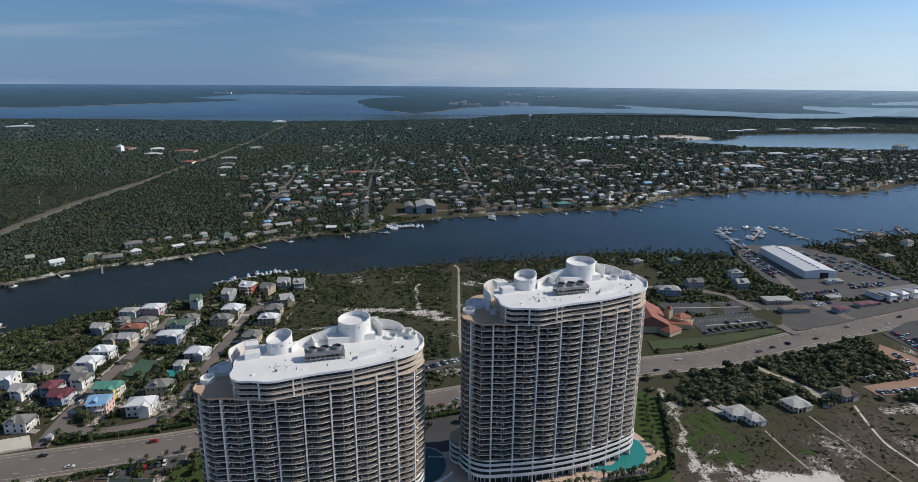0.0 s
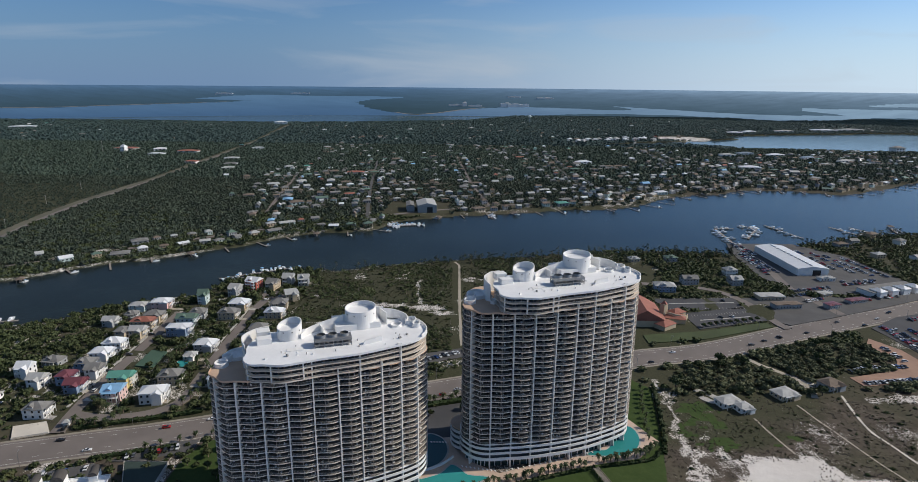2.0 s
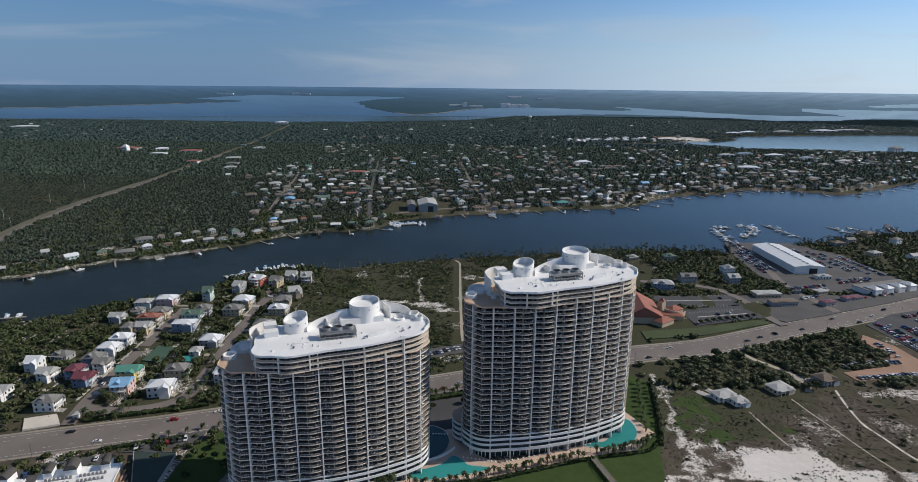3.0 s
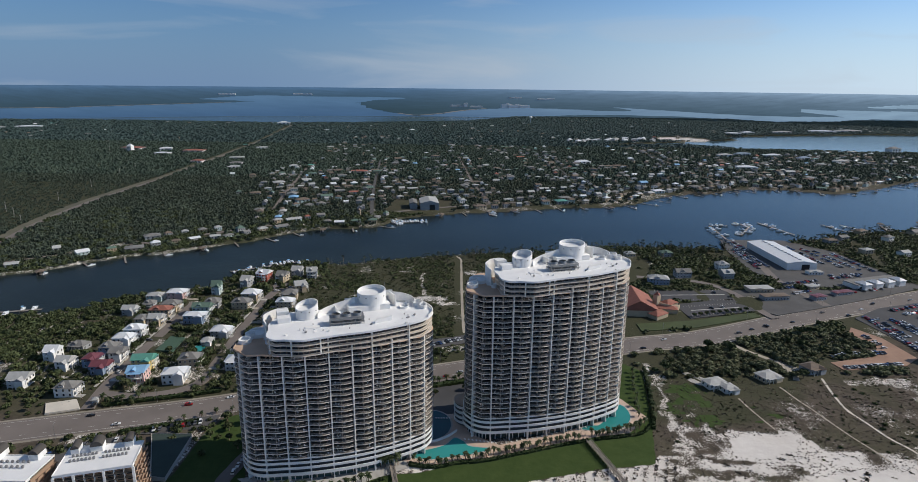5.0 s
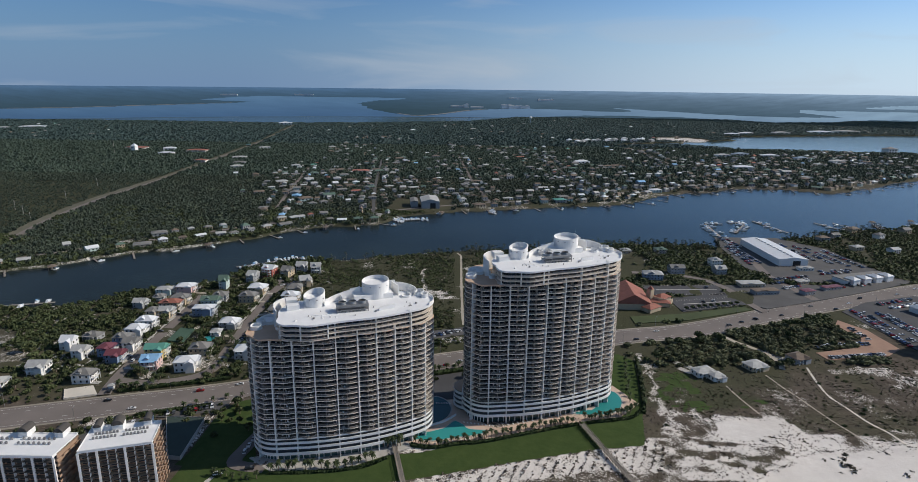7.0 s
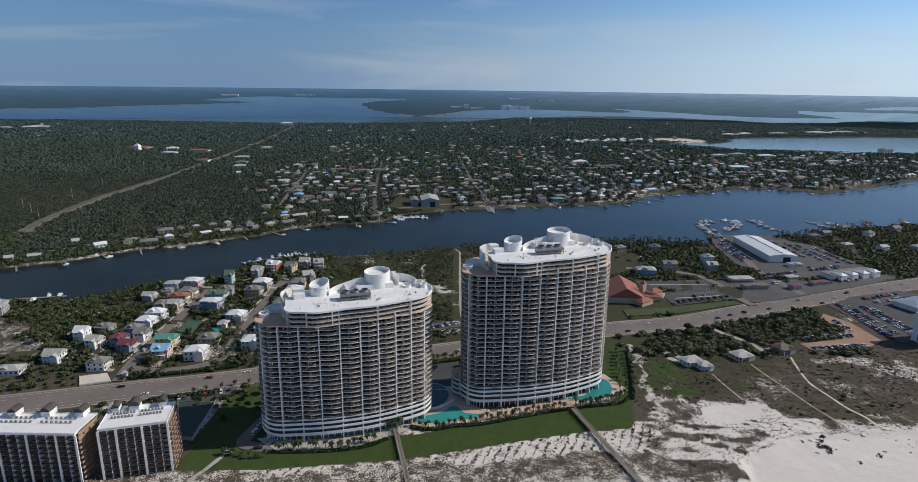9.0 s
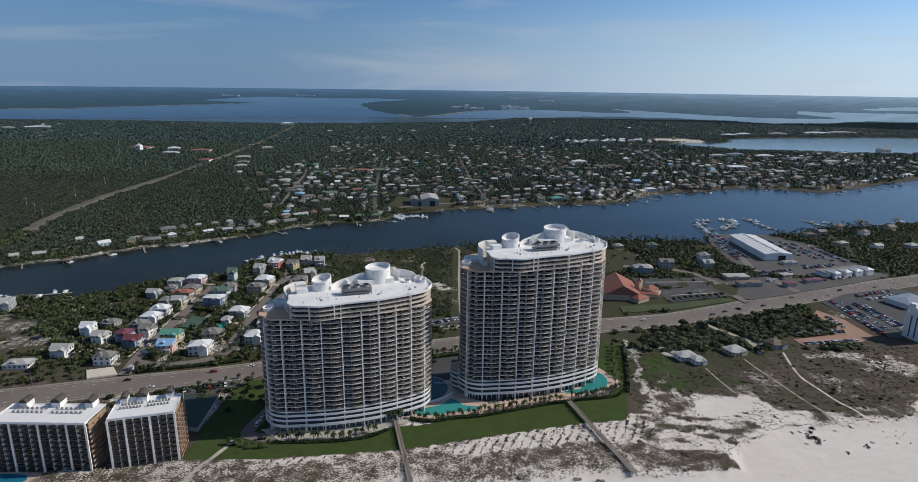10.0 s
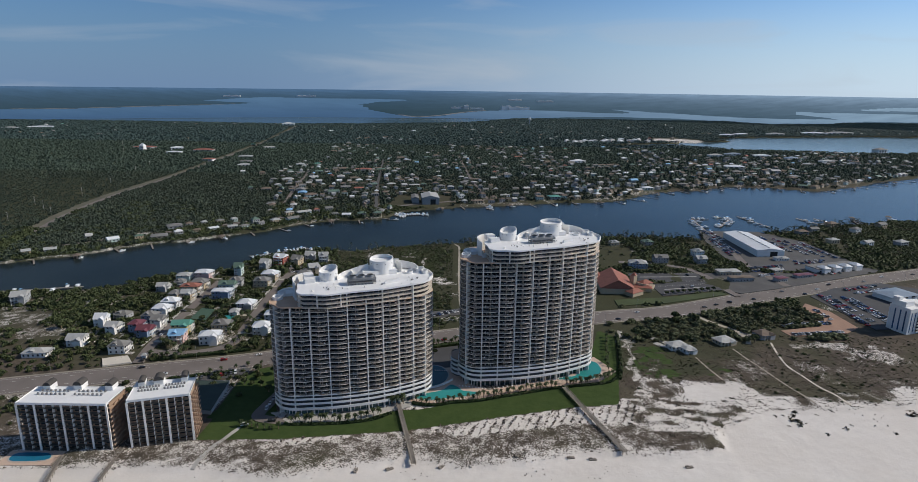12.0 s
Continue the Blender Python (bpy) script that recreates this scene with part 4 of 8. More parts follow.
# ---- more materials ----
ROOFS = {
    "white": surface("white_metal_roof", (0.70, 0.71, 0.72), 0.45, grain=0.5, stain=0.3, vary=0.06),
    "grey": surface("grey_shingles", (0.20, 0.195, 0.185), 0.9, grain=1.2, stain=0.3, vary=0.2),
    "pale": surface("pale_grey_shingles", (0.40, 0.40, 0.39), 0.85, grain=1.2, stain=0.3, vary=0.15),
    "brown": surface("brown_shingles", (0.17, 0.13, 0.10), 0.9, grain=1.2, stain=0.3, vary=0.2),
    "maroon": surface("maroon_metal_roof", (0.17, 0.055, 0.068), 0.5, stain=0.3, vary=0.12),
    "terracotta": surface("terracotta_roof_tiles", (0.31, 0.12, 0.085), 0.85, grain=1.5, stain=0.25, vary=0.2),
    "teal": surface("teal_metal_roof", (0.11, 0.30, 0.24), 0.5, stain=0.3, vary=0.1),
    "blue": surface("light_blue_metal_roof", (0.25, 0.45, 0.66), 0.5, stain=0.3, vary=0.1),
    "blue_grey": surface("blue_grey_metal_roof", (0.22, 0.27, 0.33), 0.5, stain=0.3, vary=0.1),
    "green": surface("faded_green_roof", (0.11, 0.17, 0.13), 0.7, stain=0.3, vary=0.15),
}
WALLS = {
    "white": STUCCO,
    "tan": surface("sand_siding", (0.50, 0.41, 0.29), 0.8, vary=0.1),
    "grey": surface("grey_siding", (0.33, 0.34, 0.35), 0.8, vary=0.1),
    "blue": surface("slate_blue_siding", (0.24, 0.31, 0.42), 0.8, vary=0.1),
    "pink": surface("pale_pink_siding", (0.66, 0.46, 0.43), 0.8, vary=0.08),
    "yellow": surface("pale_yellow_siding", (0.72, 0.58, 0.26), 0.8, vary=0.08),
    "red": surface("brick_red_siding", (0.42, 0.10, 0.07), 0.8, vary=0.1),
    "mint": surface("pale_mint_siding", (0.52, 0.62, 0.60), 0.8, vary=0.08),
}
WOOD = surface("weathered_boards", (0.27, 0.235, 0.20), 0.9, grain=1.0, vary=0.2)
DIRT = surface("red_clay_lot", (0.33, 0.205, 0.145), 0.95, grain=0.4, stain=0.08, vary=0.2)
SANDROAD = surface("packed_sand", (0.40, 0.35, 0.28), 0.95, grain=0.4, stain=0.1, vary=0.12)
PAVERS = surface("coral_pool_deck", (0.56, 0.42, 0.33), 0.85, grain=0.6, stain=0.2, vary=0.12)
COURT_GREEN = surface("green_court_paint", (0.055, 0.105, 0.07), 0.85, grain=0.4, stain=0.1, vary=0.12)
SOLAR_GREEN = surface("dark_green_deck_coating", (0.035, 0.055, 0.045), 0.8, grain=0.4, stain=0.1, vary=0.2)
PALE_SAND = surface("pale_loose_sand", (0.62, 0.57, 0.49), 0.95, grain=0.4, stain=0.1, vary=0.1)
LOT_DARK = surface("dark_asphalt", (0.062, 0.062, 0.066), 0.9, grain=0.5, stain=0.06, vary=0.15)
GRASS = surface("mown_grass", (0.055, 0.075, 0.026), 0.95, grain=0.5, stain=0.05, vary=0.25)
PALE_LOT = surface("worn_pale_asphalt", (0.088, 0.085, 0.084), 0.9, grain=0.5, stain=0.06, vary=0.2)


def ground_at(x, y):
    return float(terrain(np.array([float(x)]), np.array([float(y)]))[0][0])


def patch(name, outline, z, mat, label, category, thick=0.35, per=0):
    line = smooth_line(outline, per, True) if per else outline
    bm = bmesh.new()
    prism(bm, line, z - thick, z)
    bmesh.ops.recalc_face_normals(bm, faces=bm.faces[:])
    return tagged(link_mesh(name, bm, mat), label, category, kind="structure")


# ---- highway paint, streets and lots ----
def along(line, s0, s1, step):
    """Places and headings along a line."""
    p = [Vector(q) for q in line]
    run = [0.0]
    for a, b in zip(p, p[1:]):
        run.append(run[-1] + (b - a).length)
    s = s0
    while s < min(s1, run[-1]):
        k = max(i for i in range(len(run) - 1) if run[i] <= s)
        d = (p[k + 1] - p[k]).normalized()
        yield p[k] + d * (s - run[k]), d
        s += step


def lane_paint():
    bm = bmesh.new()
    mid = [q for q in ROAD_S if -750 < q[0] < 1100]
    for off, gap, ln in ((-10.6, 6, 6.2), (10.6, 6, 6.2), (-6.2, 12, 3.2), (6.2, 12, 3.2)):
        for c, d in along(mid, 0, 5000, gap):
            n = Vector((-d.y, d.x))
            q = c + n * off
            t, w = d * ln / 2, n * 0.09
            bm.faces.new([bm.verts.new((*v, 2.03)) for v in (q - t - w, q + t - w, q + t + w, q - t + w)])
    tagged(link_mesh("lane_paint", bm, PAINT), "worn white lane lines on the highway", "road marking", kind="stuff")


lane_paint()
STREETS = [
    ("street", [(-236, 296), (-241, 322), (-243, 342), (-246, 378), (-248, 418), (-251, 452), (-253, 486)], 8),
    ("street", [(-238, 316), (-221, 313), (-204, 315), (-188, 323), (-180, 336), (-181, 356), (-183, 385), (-186, 425), (-187, 460), (-189, 495), (-188, 520)], 8),
    ("driveway", [(-138, 312), (-126, 290), (-118, 262), (-121, 242), (-122, 226), (-104, 222)], 8),
    ("driveway", [(118, 398), (60, 372), (0, 346), (-30, 335), (-60, 330)], 7),
    ("street", [(279, 470), (275, 486), (271, 531), (258, 562), (232, 578), (186, 586)], 8),
    ("street", [(345, 505), (340, 540), (335, 580), (345, 640)], 9),
]
for k, (nm, ln, wd) in enumerate(STREETS):
    strip(nm, smooth_line(ln, 6), wd, 2.62 + 0.012 * k, ASPHALT, "narrow grey asphalt street between the houses" if nm == "street" else "grey asphalt drive by the towers", "road", thick=0.9)
bm = bmesh.new()
tube(bm, -184, 534, 1.9, 2.72, 12, seg=28)
tagged(link_mesh("turning_circle", bm, ASPHALT), "round asphalt turning circle by the canal houses", "road", kind="structure")
for nm, o, mt, lb, cat in (
        ("parking_lot", [(182, 540), (264, 546), (263, 517), (191, 508)], LOT_DARK, "worn grey church parking lot", "parking lot"),
        ("parking_lot", [(199, 502), (261, 520), (270, 488), (202, 466)], LOT_DARK, "worn grey parking lot by the highway", "parking lot"),
        ("parking_lot", [(352, 474), (390, 500), (452, 522), (500, 490), (450, 440), (404, 394), (362, 388)], LOT_DARK, "grey parking lot full of cars", "parking lot"),
        ("parking_lot", [(345, 560), (322, 612), (330, 700), (344, 756), (430, 756), (466, 700), (474, 600), (398, 560)], PALE_LOT, "large parking lot round the white warehouse", "parking lot"),
        ("parking_lot", [(268, 492), (272, 545), (320, 552), (392, 552), (470, 585), (486, 568), (420, 536), (330, 496), (285, 478)], PALE_LOT, "grey forecourt of the roadside shops", "parking lot"),
        ("clay_lot", [(335, 452), (347, 430), (349, 392), (332, 379), (280, 369), (277, 382), (318, 394), (330, 410), (326, 440)], DIRT, "red clay parking lot among the scrub", "parking lot"),
        ("parking_lot", [(-190, 270), (-166, 288), (-150, 292), (-150, 270)], PALE_LOT, "small parking lot behind the condominiums", "parking lot"),
        ("parking_lot", [(-262, 226), (-225, 258), (-196, 268), (-188, 228)], PALE_LOT, "shaded parking lot behind the condominiums", "parking lot"),
        ("parking_lot", [(-52, 388), (-24, 412), (8, 424), (12, 410), (-16, 398), (-44, 380)], PALE_LOT, "roadside strip of parking across the highway", "parking lot"),
        ("sand_lot", [(-266, 302), (-258, 289), (-240, 296), (-250, 308)], PALE_SAND, "walled pale sand lot beside the highway", "ground"),
        ("pool_deck", [(-31, 249), (-26, 268), (-18, 296), (0, 300), (6, 276), (22, 266), (60, 282), (88, 300), (104, 322), (116, 298), (100, 281), (82, 277), (62, 271), (30, 258), (12, 252), (-14, 246)], PAVERS, "coral paved pool deck below the towers", "terrace"),
        ("promenade", [(-116, 231), (-100, 219), (-60, 224), (-28, 244), (-30, 250), (-50, 246), (-100, 236)], CONCRETE, "pale concrete promenade at the tower foot", "terrace"),
        # dark asphalt here paints the shade lying over the court
        ("entrance_court", [(-60, 300), (-18, 296), (0, 300), (50, 330), (92, 350), (118, 396), (60, 372), (0, 346), (-70, 322)], LOT_DARK, "shaded asphalt entrance court", "terrace"),
        ("verge_lawn", [(150, 436), (200, 446), (268, 474), (266, 484), (203, 462), (150, 452)], GRASS, "mown grass strip beside the highway", "lawn"),
        ("pool_deck", [(-246, 172), (-216, 173), (-216, 186), (-246, 185.5)], PAVERS, "coral paved deck before the condominiums", "terrace"),
        ("tennis_court", [(-236, 381), (-222, 379), (-224, 405), (-237, 407)], COURT_GREEN, "green village tennis court", "court"),
):
    patch(nm, o, {"pool_deck": 2.78, "promenade": 2.74, "entrance_court": 2.70, "tennis_court": 3.4}.get(nm, 2.66), mt, lb, cat, 1.2)
for o, lb in (([(-27, 253), (-23, 258), (-16, 261), (-9, 265), (-4, 272), (1, 269), (5, 264), (16, 262), (8, 257.5), (-4, 254.5), (-16, 251)], "turquoise free-form pool between the towers"),
              ([(-20, 299), (-11, 298), (-6.5, 287), (-9, 276), (-16, 269.5), (-22, 268)], "shaded blue pool on the terrace"),
              ([(72, 284), (78, 288), (84, 289), (91, 299), (99, 312), (103.5, 312), (105.5, 305), (104.5, 297), (100, 289), (93, 284.5), (83, 283)], "turquoise free-form pool beside the tall tower"),
              ([(-240, 176), (-241, 183), (-224, 183.4), (-222, 177.5)], "blue rectangular pool before the condominiums"),
              ([(-208, 390), (-200, 389), (-199, 379), (-206, 380)], "small blue pool in the village")):
    ol = smooth_line(o, 5, True)
    z = 2.9 if "village" not in lb else 3.4
    rim = patch("pool", offset(ol, 0.9) if inside([tuple(q) for q in offset(ol, 0.9)], np.array([ol[0][0]]), np.array([ol[0][1]]))[0] else offset(ol, -0.9), z, CONCRETE, lb, "pool", 0.6)
    bm = bmesh.new()
    prism(bm, ol, z, z + 0.03)
    bmesh.ops.recalc_face_normals(bm, faces=bm.faces[:])
    part("pool_water", bm, POOL_SHADED if "shaded" in lb else (POOL_BLUE if "rectangular" in lb else POOL), rim, "clear turquoise water")
bm = bmesh.new()
ribbon_wall(bm, smooth_line([(-25, 266), (-17, 267), (-9, 272), (-3, 279)], 5), 2.7, 4.1, 0.6)
tagged(link_mesh("pool_wall", bm, STUCCO), "curved white wall between two pools", "wall", kind="structure")


# ---- houses ----
def roof_mesh(bm, w, d, z, rise, kind, over=0.6, t=0.22):
    """A hip or gable roof over a w x d plan; the ridge runs along x."""
    x, y = w / 2 + over, d / 2 + over
    r = max(0.0, x - y) if kind == "hip" else x
    lo = [(-x, -y), (x, -y), (x, y), (-x, y)]
    vs = [bm.verts.new((a, b, z)) for a, b in lo] + [bm.verts.new((a, b, z + t)) for a, b in lo]
    e, f = bm.verts.new((-r, 0, z + t + rise)), bm.verts.new((r, 0, z + t + rise))
    for i in range(4):
        j = (i + 1) % 4
        bm.faces.new((vs[i], vs[j], vs[4 + j], vs[4 + i]))
    bm.faces.new((vs[3], vs[2], vs[1], vs[0]))
    bm.faces.new((vs[4], vs[5], f, e))
    bm.faces.new((vs[6], vs[7], e, f))
    if r > 0.01 or kind == "hip":
        bm.faces.new((vs[7], vs[4], e))
        bm.faces.new((vs[5], vs[6], f))


WIN = {}


def window_of(size):
    if size not in WIN:
        bm = bmesh.new()
        w, h = size
        box(bm, 0, 0, -0.1, w + 0.24, 0.2, h + 0.2)
        bm.normal_update()
        big = [f for f in bm.faces if abs(f.normal.y) > 0.9]
        bmesh.ops.inset_individual(bm, faces=big, thickness=0.14, depth=-0.05)
        for f in big:
            f.material_index = 1
        me = bpy.data.meshes.new("window")
        bm.to_mesh(me)
        bm.free()
        me.materials.append(STUCCO)
        me.materials.append(GLASS)
        WIN[size] = me
    return WIN[size]


def windows_on(parent, w, d, z0, storeys, sh, sides, size=(1.2, 1.6)):
    me = window_of(size)
    for side in sides:
        ln = w if side in "ns" else d
        n = max(2, int(ln / 3.2))
        for k in range(storeys):
            for i in range(n):
                a = -ln / 2 + ln * (i + 0.5) / n
                p = {"s": (a, -d / 2 - 0.05, 0), "n": (a, d / 2 + 0.05, 0), "e": (w / 2 + 0.05, a, 90), "w": (-w / 2 - 0.05, a, 90)}[side]
                share("window", me, parent, pose(p[0], p[1], z0 + k * sh + 0.8, 0, 0, p[2]))


def house(x, y, rz, w, d, eave, rise, kind, wall, roof, porch="", label="", sides="se", wing=True, category="house", group="", base=0.0):
    z = base or max(ground_at(x, y), 1.4)
    root = empty("house", pose(x, y, z, 0, 0, rz), label or f"{WORDS_W[wall]} house with a {WORDS_R[roof]} roof", category, group)
    bm = bmesh.new()
    box(bm, 0, 0, -1.2, w, d, eave + 1.2)
    if kind == "gable":
        for s in (-1, 1):
            v = [bm.verts.new(q) for q in ((s * w / 2, -d / 2, eave), (s * w / 2, d / 2, eave), (s * w / 2, 0, eave + rise * 0.92))]
            bm.faces.new(v)
    part("wall", bm, WALLS[wall], root)
    bm = bmesh.new()
    roof_mesh(bm, w, d, eave, rise, kind)
    part("roof", bm, ROOFS[roof], root)
    st = max(1, round(eave / 3.2))
    windows_on(root, w, d, 0.3, st, eave / st, sides)
    if wing:
        bm = bmesh.new()
        box(bm, w * 0.26, -d / 2 - 1.3, -1.2, w * 0.42, 2.8, eave + 0.9)
        part("wing", bm, WALLS[wall], root)
        bm = bmesh.new()
        roof_mesh(bm, 4.2, w * 0.42, eave - 0.3, rise * 0.6, "gable", 0.35)
        bmesh.ops.transform(bm, matrix=pose(w * 0.26, -d / 2 - 0.8, 0, 0, 0, 90), verts=bm.verts)
        part("wing_roof", bm, ROOFS[roof], root)
    else:
        bm = bmesh.new()
        box(bm, -w * 0.1, -d * 0.30, eave, w * 0.26, d * 0.34, rise * 0.55)
        part("dormer", bm, WALLS[wall], root)
        bm = bmesh.new()
        roof_mesh(bm, d * 0.42, w * 0.26, eave + rise * 0.5, rise * 0.42, "gable", 0.3)
        bmesh.ops.transform(bm, matrix=pose(-w * 0.1, -d * 0.26, 0, 0, 0, 90), verts=bm.verts)
        part("dormer_roof", bm, ROOFS[roof], root)
    if porch:
        s = {"e": (w / 2 + 1.1, 0, 2.2, d * 0.86), "w": (-w / 2 - 1.1, 0, 2.2, d * 0.86), "s": (0, -d / 2 - 1.1, w * 0.8, 2.2)}[porch]
        for k in range(st):
            zf = k * eave / st
            if k:
                bm = bmesh.new()
                box(bm, s[0], s[1], zf - 0.1, s[2], s[3], 0.22)
                part("porch_floor", bm, STUCCO, root)
                bm = bmesh.new()
                ring = [(s[0] + a * s[2] / 2, s[1] + b * s[3] / 2) for a, b in ((-1, -1), (1, -1), (1, 1), (-1, 1))]
                ribbon_wall(bm, ring, zf + 0.85, zf + 0.98, 0.1, True)
                for a, b in zip(ring, ring[1:] + ring[:1]):
                    for t in np.linspace(0, 1, 9)[:-1]:
                        box(bm, a[0] + (b[0] - a[0]) * t, a[1] + (b[1] - a[1]) * t, zf + 0.1, 0.09, 0.09, 0.85)
                part("porch_rail", bm, STUCCO, root)
        for a in np.linspace(-0.48, 0.48, 4):
            bm = bmesh.new()
            box(bm, s[0] + (s[2] * a if porch == "s" else s[2] * 0.44 * (1 if porch == "e" else -1)), s[1] + (s[3] * a if porch != "s" else -s[3] * 0.44), -1.0, 0.26, 0.26, eave + 1.0)
            part("porch_post", bm, STUCCO, root)
        bm = bmesh.new()
        box(bm, s[0], s[1], eave - 0.1, s[2] + 0.5, s[3] + 0.5, 0.25, 0, 0.05)
        part("porch_roof", bm, ROOFS[roof], root)
    return root


WORDS_W = {"white": "white", "tan": "tan", "grey": "grey", "blue": "slate blue", "pink": "pale pink", "yellow": "pale yellow", "red": "brick red", "mint": "pale mint"}
WORDS_R = {"white": "white metal", "grey": "grey shingle", "pale": "pale grey", "brown": "brown shingle", "maroon": "maroon", "terracotta": "terracotta", "teal": "teal metal", "blue": "light blue metal", "green": "faded green", "blue_grey": "blue-grey metal"}
VILLAGE = [
    (-300, 327, 4, 12, 10, 6.2, 3.0, "gable", "white", "pale", "s"), (-260, 315, 4, 12, 10, 6.5, 3.2, "hip", "white", "grey", "e"),
    (-304, 366, 4, 9, 9, 7.2, 3.4, "gable", "white", "white", "s"), (-286, 352, 4, 9, 10, 6.0, 3.0, "gable", "white", "pale", "e"),
    (-296, 384, -8, 12, 9, 4.0, 2.6, "hip", "grey", "grey", ""), (-269, 356, 6, 9, 10, 7.0, 2.8, "hip", "blue", "maroon", ""),
    (-257, 347, 6, 10, 11, 6.4, 2.8, "gable", "blue", "maroon", "e"), (-268, 376, 6, 11, 10, 6.6, 3.0, "hip", "blue", "grey", ""),
    (-257, 368, 6, 9, 10, 6.4, 3.0, "gable", "white", "grey", "e"), (-266, 392, 6, 13, 10, 7.0, 3.2, "hip", "white", "white", "e"),
    (-266, 408, 6, 13, 10, 7.6, 3.4, "hip", "white", "white", "e"), (-273, 432, 6, 9, 10, 6.5, 3.0, "hip", "tan", "grey", ""),
    (-262, 434, 6, 10, 10, 6.8, 3.0, "gable", "tan", "pale", "e"), (-268, 453, 6, 16, 10, 6.8, 2.6, "hip", "tan", "terracotta", "e"),
    (-266, 468, 6, 14, 10, 6.8, 3.2, "hip", "tan", "grey", "e"), (-297, 456, 4, 10, 9, 5.2, 3.0, "gable", "grey", "pale", ""),
    (-288, 473, 4, 9, 8, 5.0, 2.6, "hip", "grey", "grey", ""), (-293, 493, 10, 14, 9, 5.2, 2.4, "hip", "mint", "pale", ""),
    (-274, 497, 8, 15, 11, 7.6, 2.6, "hip", "pink", "white", "e"), (-225, 337, 8, 11, 12, 7.4, 2.8, "gable", "pink", "blue", "s"),
    (-230, 354, 8, 13, 10, 8.2, 2.8, "gable", "yellow", "teal", "e"), (-232, 441, 6, 16, 10, 7.6, 1.8, "hip", "blue", "white", "e"),
    (-234, 460, 6, 14, 10, 7.4, 2.8, "gable", "mint", "green", "e"), (-243, 514, 6, 8, 9, 8.6, 4.6, "gable", "mint", "green", "s"),
    (-199, 336, 12, 14, 11, 7.6, 2.8, "hip", "white", "white", "e"), (-199, 359, 8, 13, 11, 7.0, 3.4, "hip", "tan", "grey", "e"),
    (-202, 396, 4, 8, 7, 3.6, 2.2, "hip", "white", "pale", ""), (-198, 413, 4, 14, 11, 5.6, 3.4, "hip", "grey", "white", "e"),
    (-205, 476, 4, 14, 11, 6.6, 3.4, "hip", "tan", "grey", "e"), (-204, 499, 4, 15, 12, 6.8, 3.6, "hip", "tan", "white", "e"),
    (-222, 538, -6, 9, 12, 7.4, 3.4, "gable", "grey", "pale", "s"), (-209, 553, -14, 12, 12, 9.0, 3.4, "gable", "red", "white", "s"),
    (-191, 556, -10, 10, 12, 6.8, 3.6, "gable", "tan", "grey", "s"), (-180, 572, 0, 10, 11, 7.4, 3.6, "gable", "grey", "pale", "s"),
    (-164, 570, 10, 10, 12, 7.4, 3.6, "gable", "grey", "pale", "s"), (-165, 527, 24, 10, 13, 6.4, 3.6, "gable", "tan", "pale", ""),
    (-168, 502, 8, 14, 11, 6.4, 3.4, "hip", "tan", "grey", ""), (-166, 480, 4, 14, 11, 6.2, 3.2, "hip", "tan", "white", ""),
    (-167, 443, 4, 13, 11, 6.4, 3.4, "hip", "tan", "grey", ""), (-164, 357, 6, 13, 11, 7.0, 3.0, "hip", "white", "white", "s"),
    (-231, 476, 4, 12, 10, 6.0, 3.2, "hip", "grey", "grey", ""), (-164, 385, 6, 12, 11, 6.6, 3.2, "hip", "white", "white", ""),
    (-413, 418, 20, 12, 15, 7.5, 3.0, "gable", "grey", "pale", ""), (-318, 306, 8, 16, 10, 3.6, 2.4, "hip", "white", "pale", ""),
]
for k, (x, y, rz, w, d, ev, rs, kd, wl_, rf, po) in enumerate(VILLAGE):
    house(x, y, rz, w * 1.03, d * 1.0, ev, rs, kd, wl_, rf, po or ("s", "e")[k % 2], sides="se" if k % 3 else "sew", wing=k % 3 != 1)
# drives and pale walks
for k, v in enumerate(VILLAGE):
    sx = -246 if v[0] < -218 else -186
    if abs(v[0] - sx) < 34 and 310 < v[1] < 520:
        a, b = Vector((v[0], v[1] - 2)), Vector((sx, v[1] - 3))
        strip("drive", [tuple(a), tuple(b.lerp(a, 0.12))], 4.2, 2.56 + 0.004 * k, CONCRETE if k % 2 else SANDROAD, "pale concrete drive up to a house", "drive", thick=1.2)
for ln in ([(-248, 324), (-250, 345), (-252, 380), (-254, 420), (-257, 455)], [(-192, 425), (-193, 460), (-195, 495)]):
    strip("sidewalk", smooth_line(ln, 6), 1.8, 2.75, CONCRETE, "pale concrete sidewalk along the street", "pavement", thick=1.2)
bm = bmesh.new()
ribbon_wall(bm, [(-266, 302), (-258, 289.5), (-241, 296)], 2, 3.0, 0.3)
tagged(link_mesh("lot_wall", bm, CONCRETE), "low pale wall round the sand lot", "wall", kind="structure")
gate = empty("gatehouse", pose(-235, 304, 2.6, 0, 0, 17), "small white gatehouse at the village entrance", "gatehouse")
bm = bmesh.new()
box(bm, 0, 0, 0, 3, 3, 2.6)
part("wall", bm, STUCCO, gate)
bm = bmesh.new()
roof_mesh(bm, 3.4, 3, 2.6, 1.4, "hip", 0.6)
part("roof", bm, ROOFS["pale"], gate)
